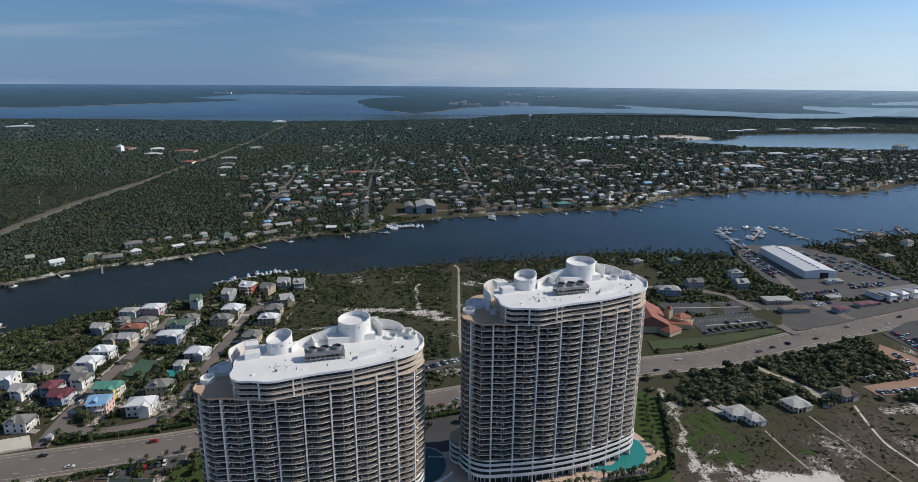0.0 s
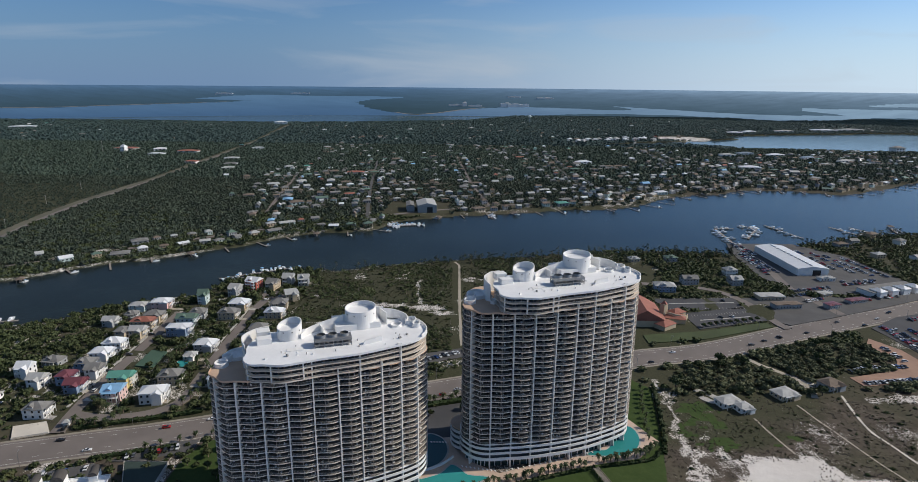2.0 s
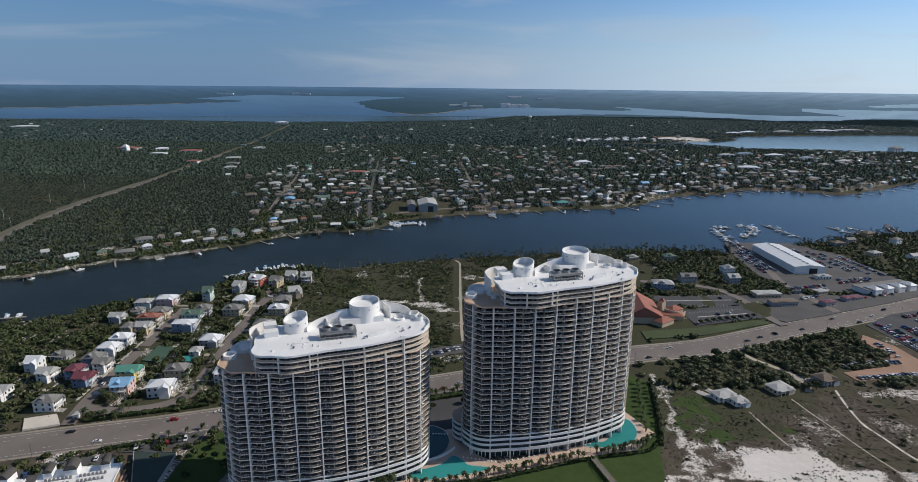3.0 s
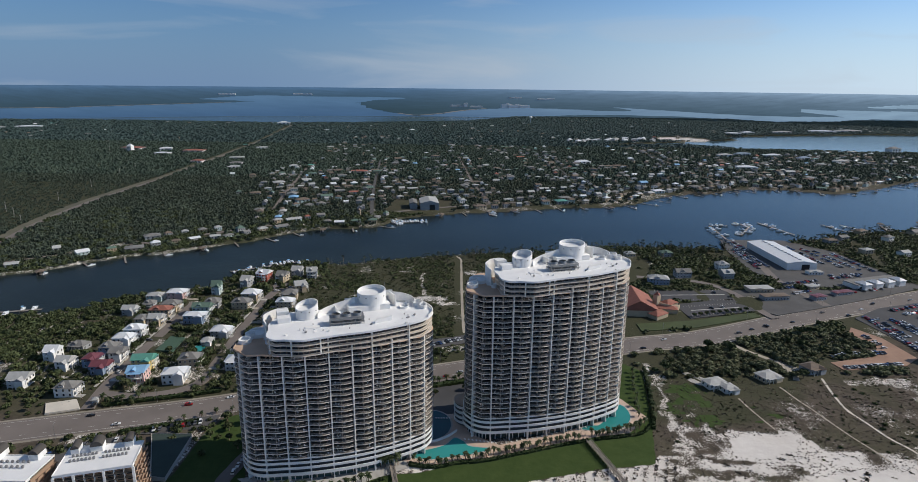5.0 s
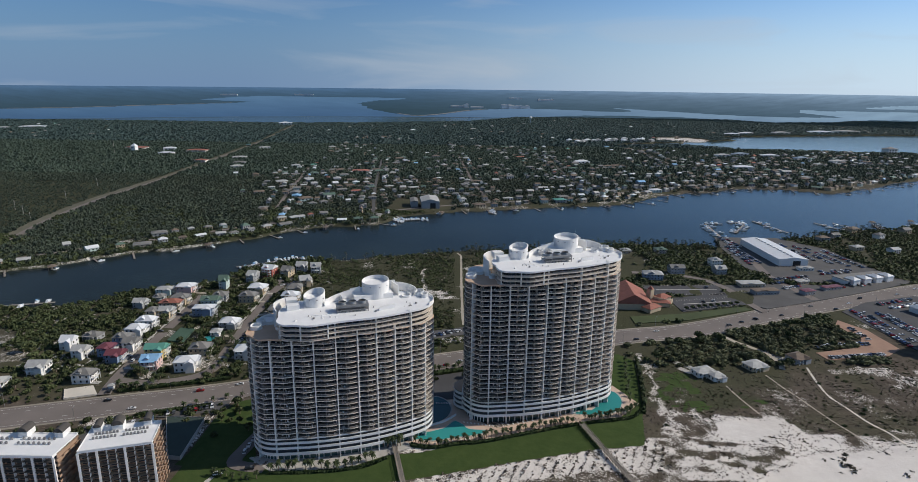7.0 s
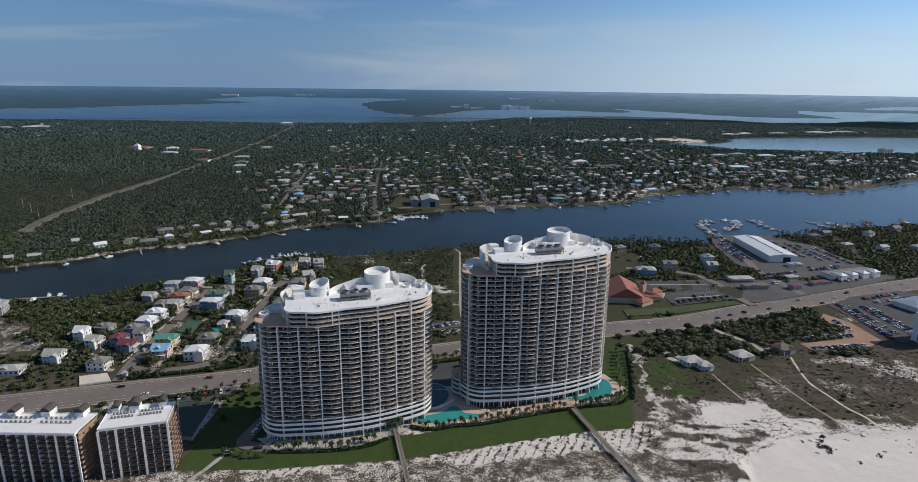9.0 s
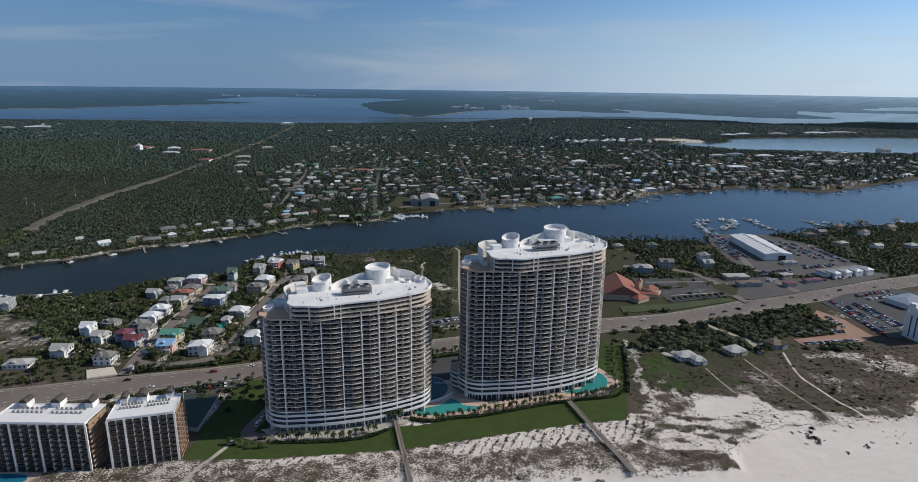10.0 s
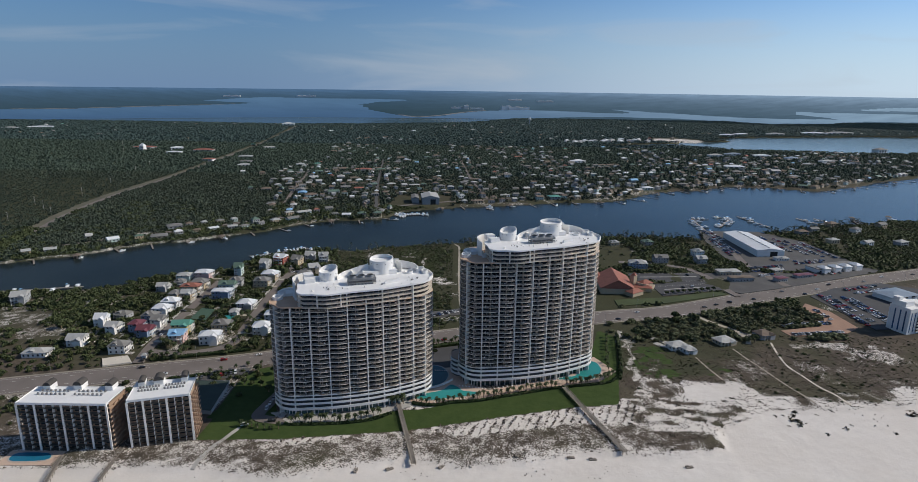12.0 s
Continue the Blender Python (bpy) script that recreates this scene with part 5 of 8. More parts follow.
# beach houses and the houses by the church
for x, y, rz, w, d, ev, rs, kd, wl_, rf, lb in (
        (174, 343, 20, 14, 8.5, 3.6, 1.6, "hip", "white", "pale", "low white beach house with pale grey roof"),
        (181, 336, 20, 9, 7, 3.4, 1.6, "hip", "white", "pale", "low white beach house wing with open deck"),
        (216, 354, 24, 14, 10, 3.4, 1.8, "hip", "tan", "pale", "low tan beach house with pale grey roof"),
        (254, 367, 24, 13, 9.5, 4.2, 2.6, "hip", "grey", "brown", "brown-roofed beach house among shrubs"),
        (203, 566, -6, 20, 13, 6.2, 3.0, "hip", "blue", "pale", "slate blue house with pale metal roof"),
        (236, 589, 4, 16, 11, 6.4, 3.0, "gable", "grey", "grey", "grey shingled house in the trees"),
        (292, 622, 8, 13, 10, 6.6, 3.0, "hip", "white", "pale", "white house with pale metal roof"),
        (284, 590, 8, 12, 12, 6.0, 3.2, "gable", "grey", "pale", "grey gabled house behind shrubs"),
        (199, 668, 14, 12, 9, 4.0, 2.4, "hip", "tan", "pale", "small house with pale roof in the trees"),
        (243, 671, 10, 14, 10, 5.0, 2.6, "hip", "grey", "green", "grey house with faded green roof")):
    house(x, y, rz, w, d, ev, rs, kd, wl_, rf, "s" if y < 400 else "", lb, sides="sw", wing=y < 400)


# ---- west condominiums ----
def open_frame(bm, x, y, z, w, d, h, rz, bar):
    """A flat rectangular frame, open in the middle."""
    out = [(-w / 2, 0), (w / 2, 0), (w / 2, h), (-w / 2, h)]
    inn = [(-w / 2 + bar, bar), (w / 2 - bar, bar), (w / 2 - bar, h - bar), (-w / 2 + bar, h - bar)]
    m = pose(x, y, z, 0, 0, math.degrees(rz))
    ring = [[bm.verts.new(m @ Vector((a, s * d / 2, b))) for a, b in o] for s in (-1, 1) for o in (out, inn)]
    for i in range(4):
        j = (i + 1) % 4
        bm.faces.new((ring[0][i], ring[0][j], ring[1][j], ring[1][i]))
        bm.faces.new((ring[2][j], ring[2][i], ring[3][i], ring[3][j]))
        bm.faces.new((ring[0][j], ring[0][i], ring[2][i], ring[2][j]))
        bm.faces.new((ring[1][i], ring[1][j], ring[3][j], ring[3][i]))


VAULT = surface("dark_vault_shingles", (0.075, 0.068, 0.062), 0.9, grain=1.2, vary=0.2)


BRONZE = surface("brown_balcony_metal", (0.085, 0.075, 0.066), 0.6, vary=0.12)
ORANGE_TAN = surface("warm_tan_stucco", (0.36, 0.245, 0.17), 0.85, grain=0.6, vary=0.1)


def condominium(o, z0, z1, bays, label, vaults, wides):
    """A slab block: o is its plan from the south-west corner anticlockwise."""
    root = empty("condominium", Matrix.Identity(4), label, "apartment block", "west condominiums")
    bm = bmesh.new()
    cut = [Vector(q) for q in o]
    back_line = [cut[0].lerp(cut[3], 0.15), cut[1].lerp(cut[2], 0.15), cut[2], cut[3]]
    prism(bm, [tuple(q) for q in back_line], z0 - 1, z1)
    part("wall", bm, ORANGE_TAN, root)
    floors = 10
    fh = (z1 - z0) / floors
    bm = bmesh.new()
    prism(bm, [tuple(q) for q in cut], z1 - 0.6, z1 + 0.5)
    part("roof", bm, ROOF_WHITE, root, "flat white roof")
    bm = bmesh.new()
    ribbon_wall(bm, [tuple(q) for q in cut], z1 + 0.5, z1 + 0.9, 0.35, True)
    part("parapet", bm, STUCCO, root)
    f = cut[1] - cut[0]
    dirn = f.normalized()
    ang = math.atan2(dirn.y, dirn.x)
    nrm = Vector((dirn.y, -dirn.x))
    east = cut[2] - cut[1]
    ea, ed = math.atan2(east.y, east.x), east.normalized()
    for k in range(floors):
        z = z0 + k * fh
        bm = bmesh.new()
        c = (cut[0] + cut[1]) / 2
        q = c - nrm * 1.0
        box(bm, q.x, q.y, z - 0.1, f.length - 0.6, 2.2, 0.25, ang)
        part("balcony_floor", bm, BRONZE, root)
        for i in range(bays):
            s = (i + 0.5) / bays
            q = cut[0].lerp(cut[1], s)
            bm = bmesh.new()
            open_frame(bm, q.x, q.y, z + 0.1, f.length / bays - 0.6, 0.12, 1.0, ang, 0.16)
            part("balcony_rail", bm, BRONZE, root)
            g = back_line[0].lerp(back_line[1], s) + nrm * 0.06
            bm = bmesh.new()
            box(bm, g.x, g.y, z + 0.15, f.length / bays * 0.82, 0.12, fh - 0.6, ang)
            part("window", bm, GLASS, root)
        for i in range(4):
            q = cut[1].lerp(cut[2], (i + 0.5) / 4) + Vector((ed.y, -ed.x)) * 0.7
            bm = bmesh.new()
            box(bm, q.x, q.y, z, east.length / 4 * 0.7, 1.5, 0.2, ea)
            box(bm, q.x + ed.y * 0.7, q.y - ed.x * 0.7, z + 0.2, east.length / 4 * 0.7, 0.12, 0.9, ea)
            part("side_balcony", bm, ORANGE_TAN, root)
    for i in range(bays + 1):
        wide = i in wides
        q = cut[0].lerp(cut[1], i / bays) - nrm * (0.15 if wide else 0.95)
        bm = bmesh.new()
        box(bm, q.x, q.y, z0 - 1, 1.1 if wide else 0.26, 0.6 if wide else 1.6, z1 - z0 + 0.5, ang)
        part("fin_wall", bm, PILLAR, root)
    for (s, t, w) in vaults:
        c = cut[0].lerp(cut[1], s) + east * t
        bm = bmesh.new()
        box(bm, c.x, c.y, z1 + 0.5, w, 6.0, 3.0, ang)
        v = part("stair_head", bm, STUCCO, root)
        bm = bmesh.new()
        prof = [(w / 2 * 1.08 * math.cos(a), w / 2 * math.sin(a)) for a in np.linspace(0, math.pi, 13)]
        prism(bm, prof, -3.3, 3.3)
        bmesh.ops.transform(bm, matrix=pose(c.x, c.y, z1 + 3.4, 0, 0, math.degrees(ang)) @ pose(0, 0, 0, 90, 0, 0), verts=bm.verts)
        part("vault_roof", bm, VAULT, v, "dark vaulted shingle roof")
    rng = random.Random(int(abs(cut[0].x)))
    for r in range(4):
        for i in range(7):
            c = cut[0].lerp(cut[1], 0.12 + 0.42 * (r % 2) + 0.05 * i) + east * (0.5 + 0.2 * (r // 2))
            bm = bmesh.new()
            box(bm, c.x, c.y, z1 + 0.5, 1.0, 0.9, 1.1, ang + rng.uniform(-0.1, 0.1), 0.06)
            tube(bm, c.x, c.y, z1 + 1.6, z1 + 1.75, 0.4, seg=10)
            part("air_conditioner", bm, METAL, root)


condominium([(-240, 186), (-190.5, 186.8), (-190.5, 206), (-240.5, 204)], 3, 31.5, 10, "cream balcony block with flat white roof", ((0.16, 0.9, 4), (0.5, 0.95, 4.6), (0.86, 0.95, 4.2)), (0, 2, 5, 8, 10))
condominium([(-181.3, 190.5), (-150.3, 200), (-155, 219), (-187, 212)], 3, 31.5, 8, "smaller cream balcony block with flat white roof", ((0.4, 0.95, 5), (0.12, 0.95, 3.4), (0.82, 0.98, 3.6)), (0, 2, 5, 8))
deck = empty("garage", Matrix.Identity(4), "low garage with dark green deck roof", "garage")
bm = bmesh.new()
prism(bm, [(-180, 268), (-160.5, 229), (-152.5, 228), (-156, 268)], 1.8, 4.2)
bmesh.ops.recalc_face_normals(bm, faces=bm.faces[:])
part("wall", bm, CONCRETE, deck)
bm = bmesh.new()
prism(bm, [(-179.5, 267.6), (-160.2, 229.4), (-152.9, 228.4), (-156.4, 267.6)], 4.2, 4.4)
bmesh.ops.recalc_face_normals(bm, faces=bm.faces[:])
part("deck_roof", bm, SOLAR_GREEN, deck)
bm = bmesh.new()
ribbon_wall(bm, [(-180, 268), (-160.5, 229), (-152.5, 228), (-156, 268)], 4.2, 4.8, 0.3, True)
part("curb", bm, CONCRETE, deck)

# ---- white hotel in the east ----
hotel = empty("hotel", pose(391, 392, 1.4, 0, 0, 22) @ Matrix.Scale(0.88, 4), "white stepped hotel block with blue window slits", "hotel")
BLUE_GLASS = glass_mat("blue_window_glass", (0.06, 0.12, 0.22))
for nm, a in (("wall", (0, 0, 0, 32, 20, 27)), ("tower_wall", (-9, 2, 27, 12, 12, 5)), ("stair_wall", (-12, 6, 32, 6, 6, 3)), ("step_wall", (8, 0, 27, 12, 14, 2.2))):
    bm = bmesh.new()
    box(bm, *a, 0, 0.15)
    part(nm, bm, STUCCO, hotel)
for i in range(2):
    bm = bmesh.new()
    box(bm, -13 + i * 5, -10.05, 3, 1.2, 0.25, 20)
    part("window_slit", bm, BLUE_GLASS, hotel)
for i in range(3):
    bm = bmesh.new()
    box(bm, -16.05, -6 + i * 5, 3, 0.25, 1.3, 21)
    part("window_slit", bm, BLUE_GLASS, hotel)
for k in range(8):
    bm = bmesh.new()
    box(bm, 5, -10.9, 2.6 + k * 3.1, 20, 1.9, 0.25)
    box(bm, 5, -11.8, 2.8 + k * 3.1, 20, 0.12, 1.0)
    part("balcony", bm, STUCCO, hotel)
    bm = bmesh.new()
    box(bm, 5, -10.06, 3.0 + k * 3.1, 18.5, 0.2, 2.2)
    part("window", bm, GLASS, hotel)

# ---- church, warehouse, shops ----
church = empty("church", pose(166, 488, 2.0, 0, 0, 17), "tan church with terracotta tile roofs and bell tower", "church")


def roofed(parent, x, y, rz, w, d, h, rise, kind, wall, roof, nm="hall"):
    bm = bmesh.new()
    box(bm, 0, 0, -1, w, d, h + 1)
    if kind == "gable":
        for s in (-1, 1):
            bm.faces.new([bm.verts.new(q) for q in ((s * w / 2, -d / 2, h), (s * w / 2, d / 2, h), (s * w / 2, 0, h + rise * 0.95))])
    bmesh.ops.transform(bm, matrix=pose(x, y, 0, 0, 0, rz), verts=bm.verts)
    p = part(nm, bm, wall, parent)
    bm = bmesh.new()
    roof_mesh(bm, w, d, h, rise, kind, 0.5)
    bmesh.ops.transform(bm, matrix=pose(x, y, 0, 0, 0, rz), verts=bm.verts)
    part("roof", bm, roof, p)
    return p


roofed(church, -6, 6, 70, 44, 34, 6, 9, "gable", WALLS["tan"], ROOFS["terracotta"])
roofed(church, -18, 30, 70, 22, 24, 6, 6, "hip", WALLS["tan"], ROOFS["terracotta"])
roofed(church, 18, -8, -30, 20, 12, 4, 3, "hip", WALLS["tan"], ROOFS["terracotta"], "wing")
roofed(church, 28, 2, 15, 14, 10, 4, 3, "hip", WALLS["tan"], ROOFS["terracotta"], "wing")
roofed(church, 2, -20, 20, 16, 10, 4, 3, "hip", WALLS["tan"], ROOFS["terracotta"], "wing")
bm = bmesh.new()
box(bm, 11, -3, 0, 5, 5, 15, 0.3, 0.1)
bell = part("bell_tower", bm, WALLS["tan"], church)
bm = bmesh.new()
tube(bm, 11, -3, 15, 18, 3.6, 0.1, 4)
part("spire", bm, ROOFS["terracotta"], bell)
bm = bmesh.new()
line = smooth_line([(12, -6), (20, -12), (30, -10), (36, -4)], 5)
ribbon_wall(bm, line, 0, [9 - 6 * i / (len(line) - 1) for i in range(len(line))], 0.6)
part("sweep_wall", bm, WALLS["tan"], church)

ware = empty("warehouse", pose(381, 669, 2.0, 0, 0, 1.5), "long white metal boat warehouse", "warehouse")
bm = bmesh.new()
box(bm, 0, 0, -1, 34, 97, 9.6)
for s in (-1, 1):
    bm.faces.new([bm.verts.new(q) for q in ((-17, s * 48.5, 8.6), (17, s * 48.5, 8.6), (0, s * 48.5, 10.6))])
part("wall", bm, WALLS["white"], ware)
bm = bmesh.new()
roof_mesh(bm, 97, 34, 8.6, 2.2, "gable", 0.3)
bmesh.ops.transform(bm, matrix=pose(0, 0, 0, 0, 0, 90), verts=bm.verts)
part("roof", bm, ROOFS["white"], ware)
bm = bmesh.new()
box(bm, 4, -48.55, 0, 9, 0.3, 7)
part("door", bm, GLASS, ware, "dark open boat door")
for i in range(12):
    bm = bmesh.new()
    box(bm, 0, -42 + i * 7.6, 10.7, 1.6, 4.5, 0.8, 0, 0.1)
    part("ridge_vent", bm, METAL, ware)
house(388, 606, 4, 16, 8, 3.6, 1.6, "hip", "white", "pale", "", "small white office before the boat warehouse", "s", False, "shop")

shops = empty("shop_row", pose(432, 572, 2.0, 0, 0, 19), "white roadside shop row with four gables", "shops")
bm = bmesh.new()
box(bm, 0, 0, -1, 66, 18, 6)
part("wall", bm, WALLS["white"], shops)
bm = bmesh.new()
box(bm, 0, 0, 5, 67, 19, 0.6)
part("roof", bm, ROOFS["grey"], shops)
for i in range(4):
    roofed(shops, -24 + i * 16, -7, 90, 12, 9, 6.4, 2.4, "hip", WALLS["white"], ROOFS["white"], "gable_bay")
for i in range(10):
    bm = bmesh.new()
    box(bm, -29 + i * 6.4, -9.05, 0.4, 4.6, 0.2, 3.2)
    part("window", bm, GLASS, shops)
for y0, y1, x0, x1 in ((512, 541, 192, 262), (474, 496, 206, 262)):
    bm = bmesh.new()
    for k in range(2):
        for i in range(22):
            x = x0 + (x1 - x0) * i / 21
            y = (y0 if k == 0 else y1) + (x - x0) * (0.22 if y0 < 500 else 0.08)
            box(bm, x, y, 2.66, 0.22, 4.8, 0.02, -0.2)
    box(bm, (x0 + x1) / 2, (y0 + y1) / 2 + (x1 - x0) * (0.11 if y0 < 500 else 0.04), 2.66, x1 - x0 - 6, 1.6, 0.16, 0.21 if y0 < 500 else 0.08)
    tagged(link_mesh("bay_lines", bm, CONCRETE), "pale parking bay lines and a kerb strip", "road marking", kind="stuff")
for x, y, rz, w, d, h, rf, lb in ((299, 546, 6, 25, 12, 4.2, "pale", "flat-roofed tan store by the highway"), (303, 522, 8, 26, 9, 4.6, "brown", "dark fuel station canopy on posts"),
                                  (346, 523, 20, 13, 8, 4.6, "maroon", "small dark red roadside kiosk"), (379, 539, 18, 22, 7, 3.4, "maroon", "low dark red roadside shop"),
                                  (358, 556, 20, 12, 8, 3.4, "pale", "low pale roadside shop")):
    house(x, y, rz, w, d, h, 0.8, "hip", "tan" if "dark" not in lb else "grey", rf, "", lb, "s", False, "shop")
bh = empty("boathouse", pose(-70, 945, 1.0, 0, 0, 8), "large grey gabled boat storage hall by the water", "boathouse")
roofed(bh, 6, 2, 90, 46, 30, 13, 4, "gable", WALLS["grey"], ROOFS["pale"])
roofed(bh, -20, 8, 90, 36, 12, 11, 2, "gable", WALLS["grey"], ROOFS["grey"], "shed")
bm = bmesh.new()
box(bm, 10, -21.1, 0.5, 9, 0.4, 10)
part("door", bm, GLASS, bh)

# ---- palms, cars, boats, docks ----
FROND = foliage("palm_fronds", (0.026, 0.040, 0.014), (0.052, 0.068, 0.026), dry_part=0.05)
TRUNK = surface("palm_trunk", (0.20, 0.15, 0.11), 0.9, grain=2.0, vary=0.2)
LEAF_NEAR = foliage("scrub_oak_leaves", (0.038, 0.052, 0.021), (0.080, 0.098, 0.040), dry_part=0.06)
LEAF_LOW = foliage("low_scrub_leaves", (0.070, 0.080, 0.040), (0.118, 0.128, 0.064), dry_part=0.1)
LEAF_FAR = foliage("pine_wood_crowns", (0.040, 0.056, 0.040), (0.071, 0.091, 0.062), dry_part=0.05)
PALMS = {}


def palm(x, y, h, s=1.0, group="palms by the pools", k=0):
    key = k % 3
    if key not in PALMS:
        rng = random.Random(30 + key)
        bm = bmesh.new()
        for i in range(6):
            r0, r1 = 0.24 - 0.018 * i, 0.24 - 0.018 * (i + 1)
            tube(bm, 0.1 * math.sin(i * 0.5 + key), 0, i / 6, (i + 1) / 6, r0, r1, 7)
        a = bpy.data.meshes.new("trunk")
        bm.to_mesh(a)
        bm.free()
        a.materials.append(TRUNK)
        bm = bmesh.new()
        for i in range(22):
            t = i * 2.4 + rng.uniform(-0.2, 0.2)
            up = rng.uniform(-0.5, 1.1)
            ln = rng.uniform(1.7, 2.3)
            dx, dy = math.cos(t), math.sin(t)
            rows = []
            for q in range(5):
                f = q / 4
                r = ln * f * math.cos(up * 0.6)
                z = ln * (math.sin(up) * f - 0.75 * f * f)
                wd = 0.42 * math.sin(math.pi * min(0.95, f + 0.12))
                c = Vector((dx * r, dy * r, z))
                n = Vector((-dy, dx, 0)) * wd
                rows.append((bm.verts.new(c - n - Vector((0, 0, wd * 0.4))), bm.verts.new(c), bm.verts.new(c + n - Vector((0, 0, wd * 0.4)))))
            for p, q in zip(rows, rows[1:]):
                bm.faces.new((p[0], q[0], q[1], p[1]))
                bm.faces.new((p[1], q[1], q[2], p[2]))
        b = bpy.data.meshes.new("crown")
        bm.to_mesh(b)
        bm.free()
        b.materials.append(FROND)
        PALMS[key] = (a, b)
    z = max(ground_at(x, y), 2.2) - 0.2
    root = empty("palm", pose(x, y, z, 0, 0, k * 67), "green cabbage palm with a slim trunk", "palm", group)
    share("trunk", PALMS[key][0], root, Matrix.Diagonal((1, 1, h, 1)))
    share("crown", PALMS[key][1], root, Matrix.Translation((0, 0, h)) @ Matrix.Scale(s, 4))
    return root


prng = random.Random(11)
kk = 0
for line, step, hh in (([(-26, 248), (-14, 246), (-2, 250), (12, 253), (22, 258), (36, 262), (52, 268), (70, 273)], 3.1, 4.2), ([(76, 277), (92, 280), (104, 283), (112, 292)], 2.3, 4.4),
                       ([(-100, 220), (-84, 222), (-66, 223), (-46, 232)], 4.2, 5.0), ([(-44, 243), (-36, 244), (-34, 248), (-42, 248)], 2.0, 6.5),
                       ([(119, 296), (126, 330), (131, 362)], 5.0, 4.0), ([(110, 300), (116, 330), (122, 360)], 6.0, 3.5),
                       ([(-130, 216), (-112, 212), (-104, 213)], 4.0, 3.6), ([(-232, 306), (-226, 304), (-214, 304), (-208, 318), (-224, 322), (-234, 328)], 5.0, 5.0),
                       ([(-178, 330), (-173, 345), (-176, 372), (-190, 392)], 6.5, 5.0), ([(-215, 386), (-214, 402), (-212, 418), (-206, 428)], 4.5, 6.0),
                       ([(-190, 350), (-191, 372), (-192, 390)], 5.0, 6.0), ([(-188, 268), (-170, 288), (-140, 300)], 9.0, 3.2), ([(-40, 330), (-4, 342), (40, 357)], 5.0, 5.5)):
    for c, d in along(line, 0.5, 900, step):
        palm(c.x + prng.uniform(-1, 1), c.y + prng.uniform(-1, 1), hh * prng.uniform(0.8, 1.25), prng.uniform(0.85, 1.15) * (1.25 if hh > 4.9 else 1.0), "palms round the towers" if c.x > -135 else "palms in the village", kk)
        kk += 1

# clipped hedges
HEDGE = foliage("clipped_hedge_leaves", (0.016, 0.030, 0.010), (0.035, 0.055, 0.018))


def hedge(line, w, h, label):
    rng = random.Random(len(line) * 7 + int(abs(line[0][0])))
    bm = bmesh.new()
    for c, d in along(line, 0, 900, 0.8):
        for i in range(7):
            p = c + Vector((-d.y, d.x)) * rng.uniform(-w, w) / 2
            r = rng.uniform(0.35, 0.6)
            m = Matrix.Translation((p.x, p.y, 2.6 + h * rng.uniform(0.25, 1.0))) @ Euler((rng.uniform(0, 6), rng.uniform(0, 6), rng.uniform(0, 6))).to_matrix().to_4x4() @ Matrix.Scale(r, 4)
            bm.faces.new([bm.verts.new(m @ Vector(q)) for q in ((-1, -1, 0), (1, -1, 0.3), (1, 1, 0), (-1, 1, 0.3))])
    ribbon_wall(bm, [(q.x, q.y) for q, _ in along(line, 0, 900, 4)], 2.2, 2.6 + h * 0.85, w * 0.8)
    tagged(link_mesh("hedge", bm, HEDGE), label, "hedge")


hedge(smooth_line([(-28, 246), (-14, 244), (-2, 248), (14, 251), (36, 259), (58, 267), (74, 272)], 5), 2.4, 1.3, "dark green hedge in front of the pools")
hedge(smooth_line([(78, 273), (96, 277), (108, 281), (115, 290)], 5), 2.0, 1.2, "dark green hedge round the east pool")
hedge(smooth_line([(116, 286), (124, 320), (132, 364)], 5), 2.4, 1.4, "dark hedge along the lawn's sandy edge")
hedge(smooth_line([(-100, 218), (-74, 220), (-52, 225), (-40, 234)], 5), 2.2, 0.9, "low hedge below the lower tower")
hedge(smooth_line([(-226, 301), (-206, 308), (-186, 314), (-160, 323)], 5), 3.2, 1.5, "shaggy hedge along the highway")
hedge(smooth_line([(-90, 311), (-40, 327), (0, 340), (50, 358), (100, 377)], 5), 5.0, 2.2, "tall shaggy hedge between highway and entrance court")
hedge(smooth_line([(-200, 272), (-182, 278), (-160, 285)], 5), 3.0, 1.3, "dark shrubs along the highway verge")

# cars
CAR_PAINT = [surface(n, c, 0.25, 0.1, vary=0.03, bump=0, spec=0.6) for n, c in (("white_car_paint", (0.75, 0.75, 0.75)), ("silver_car_paint", (0.42, 0.43, 0.44)), ("black_car_paint", (0.02, 0.02, 0.022)),
                                                                           ("red_car_paint", (0.35, 0.02, 0.02)), ("blue_car_paint", (0.04, 0.08, 0.20)), ("grey_car_paint", (0.13, 0.13, 0.14)))]
CAR_NAMES = ["white", "silver", "black", "red", "dark blue", "dark grey"]
TYRE = surface("tyre_rubber", (0.02, 0.02, 0.02), 0.9, vary=0.1, bump=0)
CARS = {}


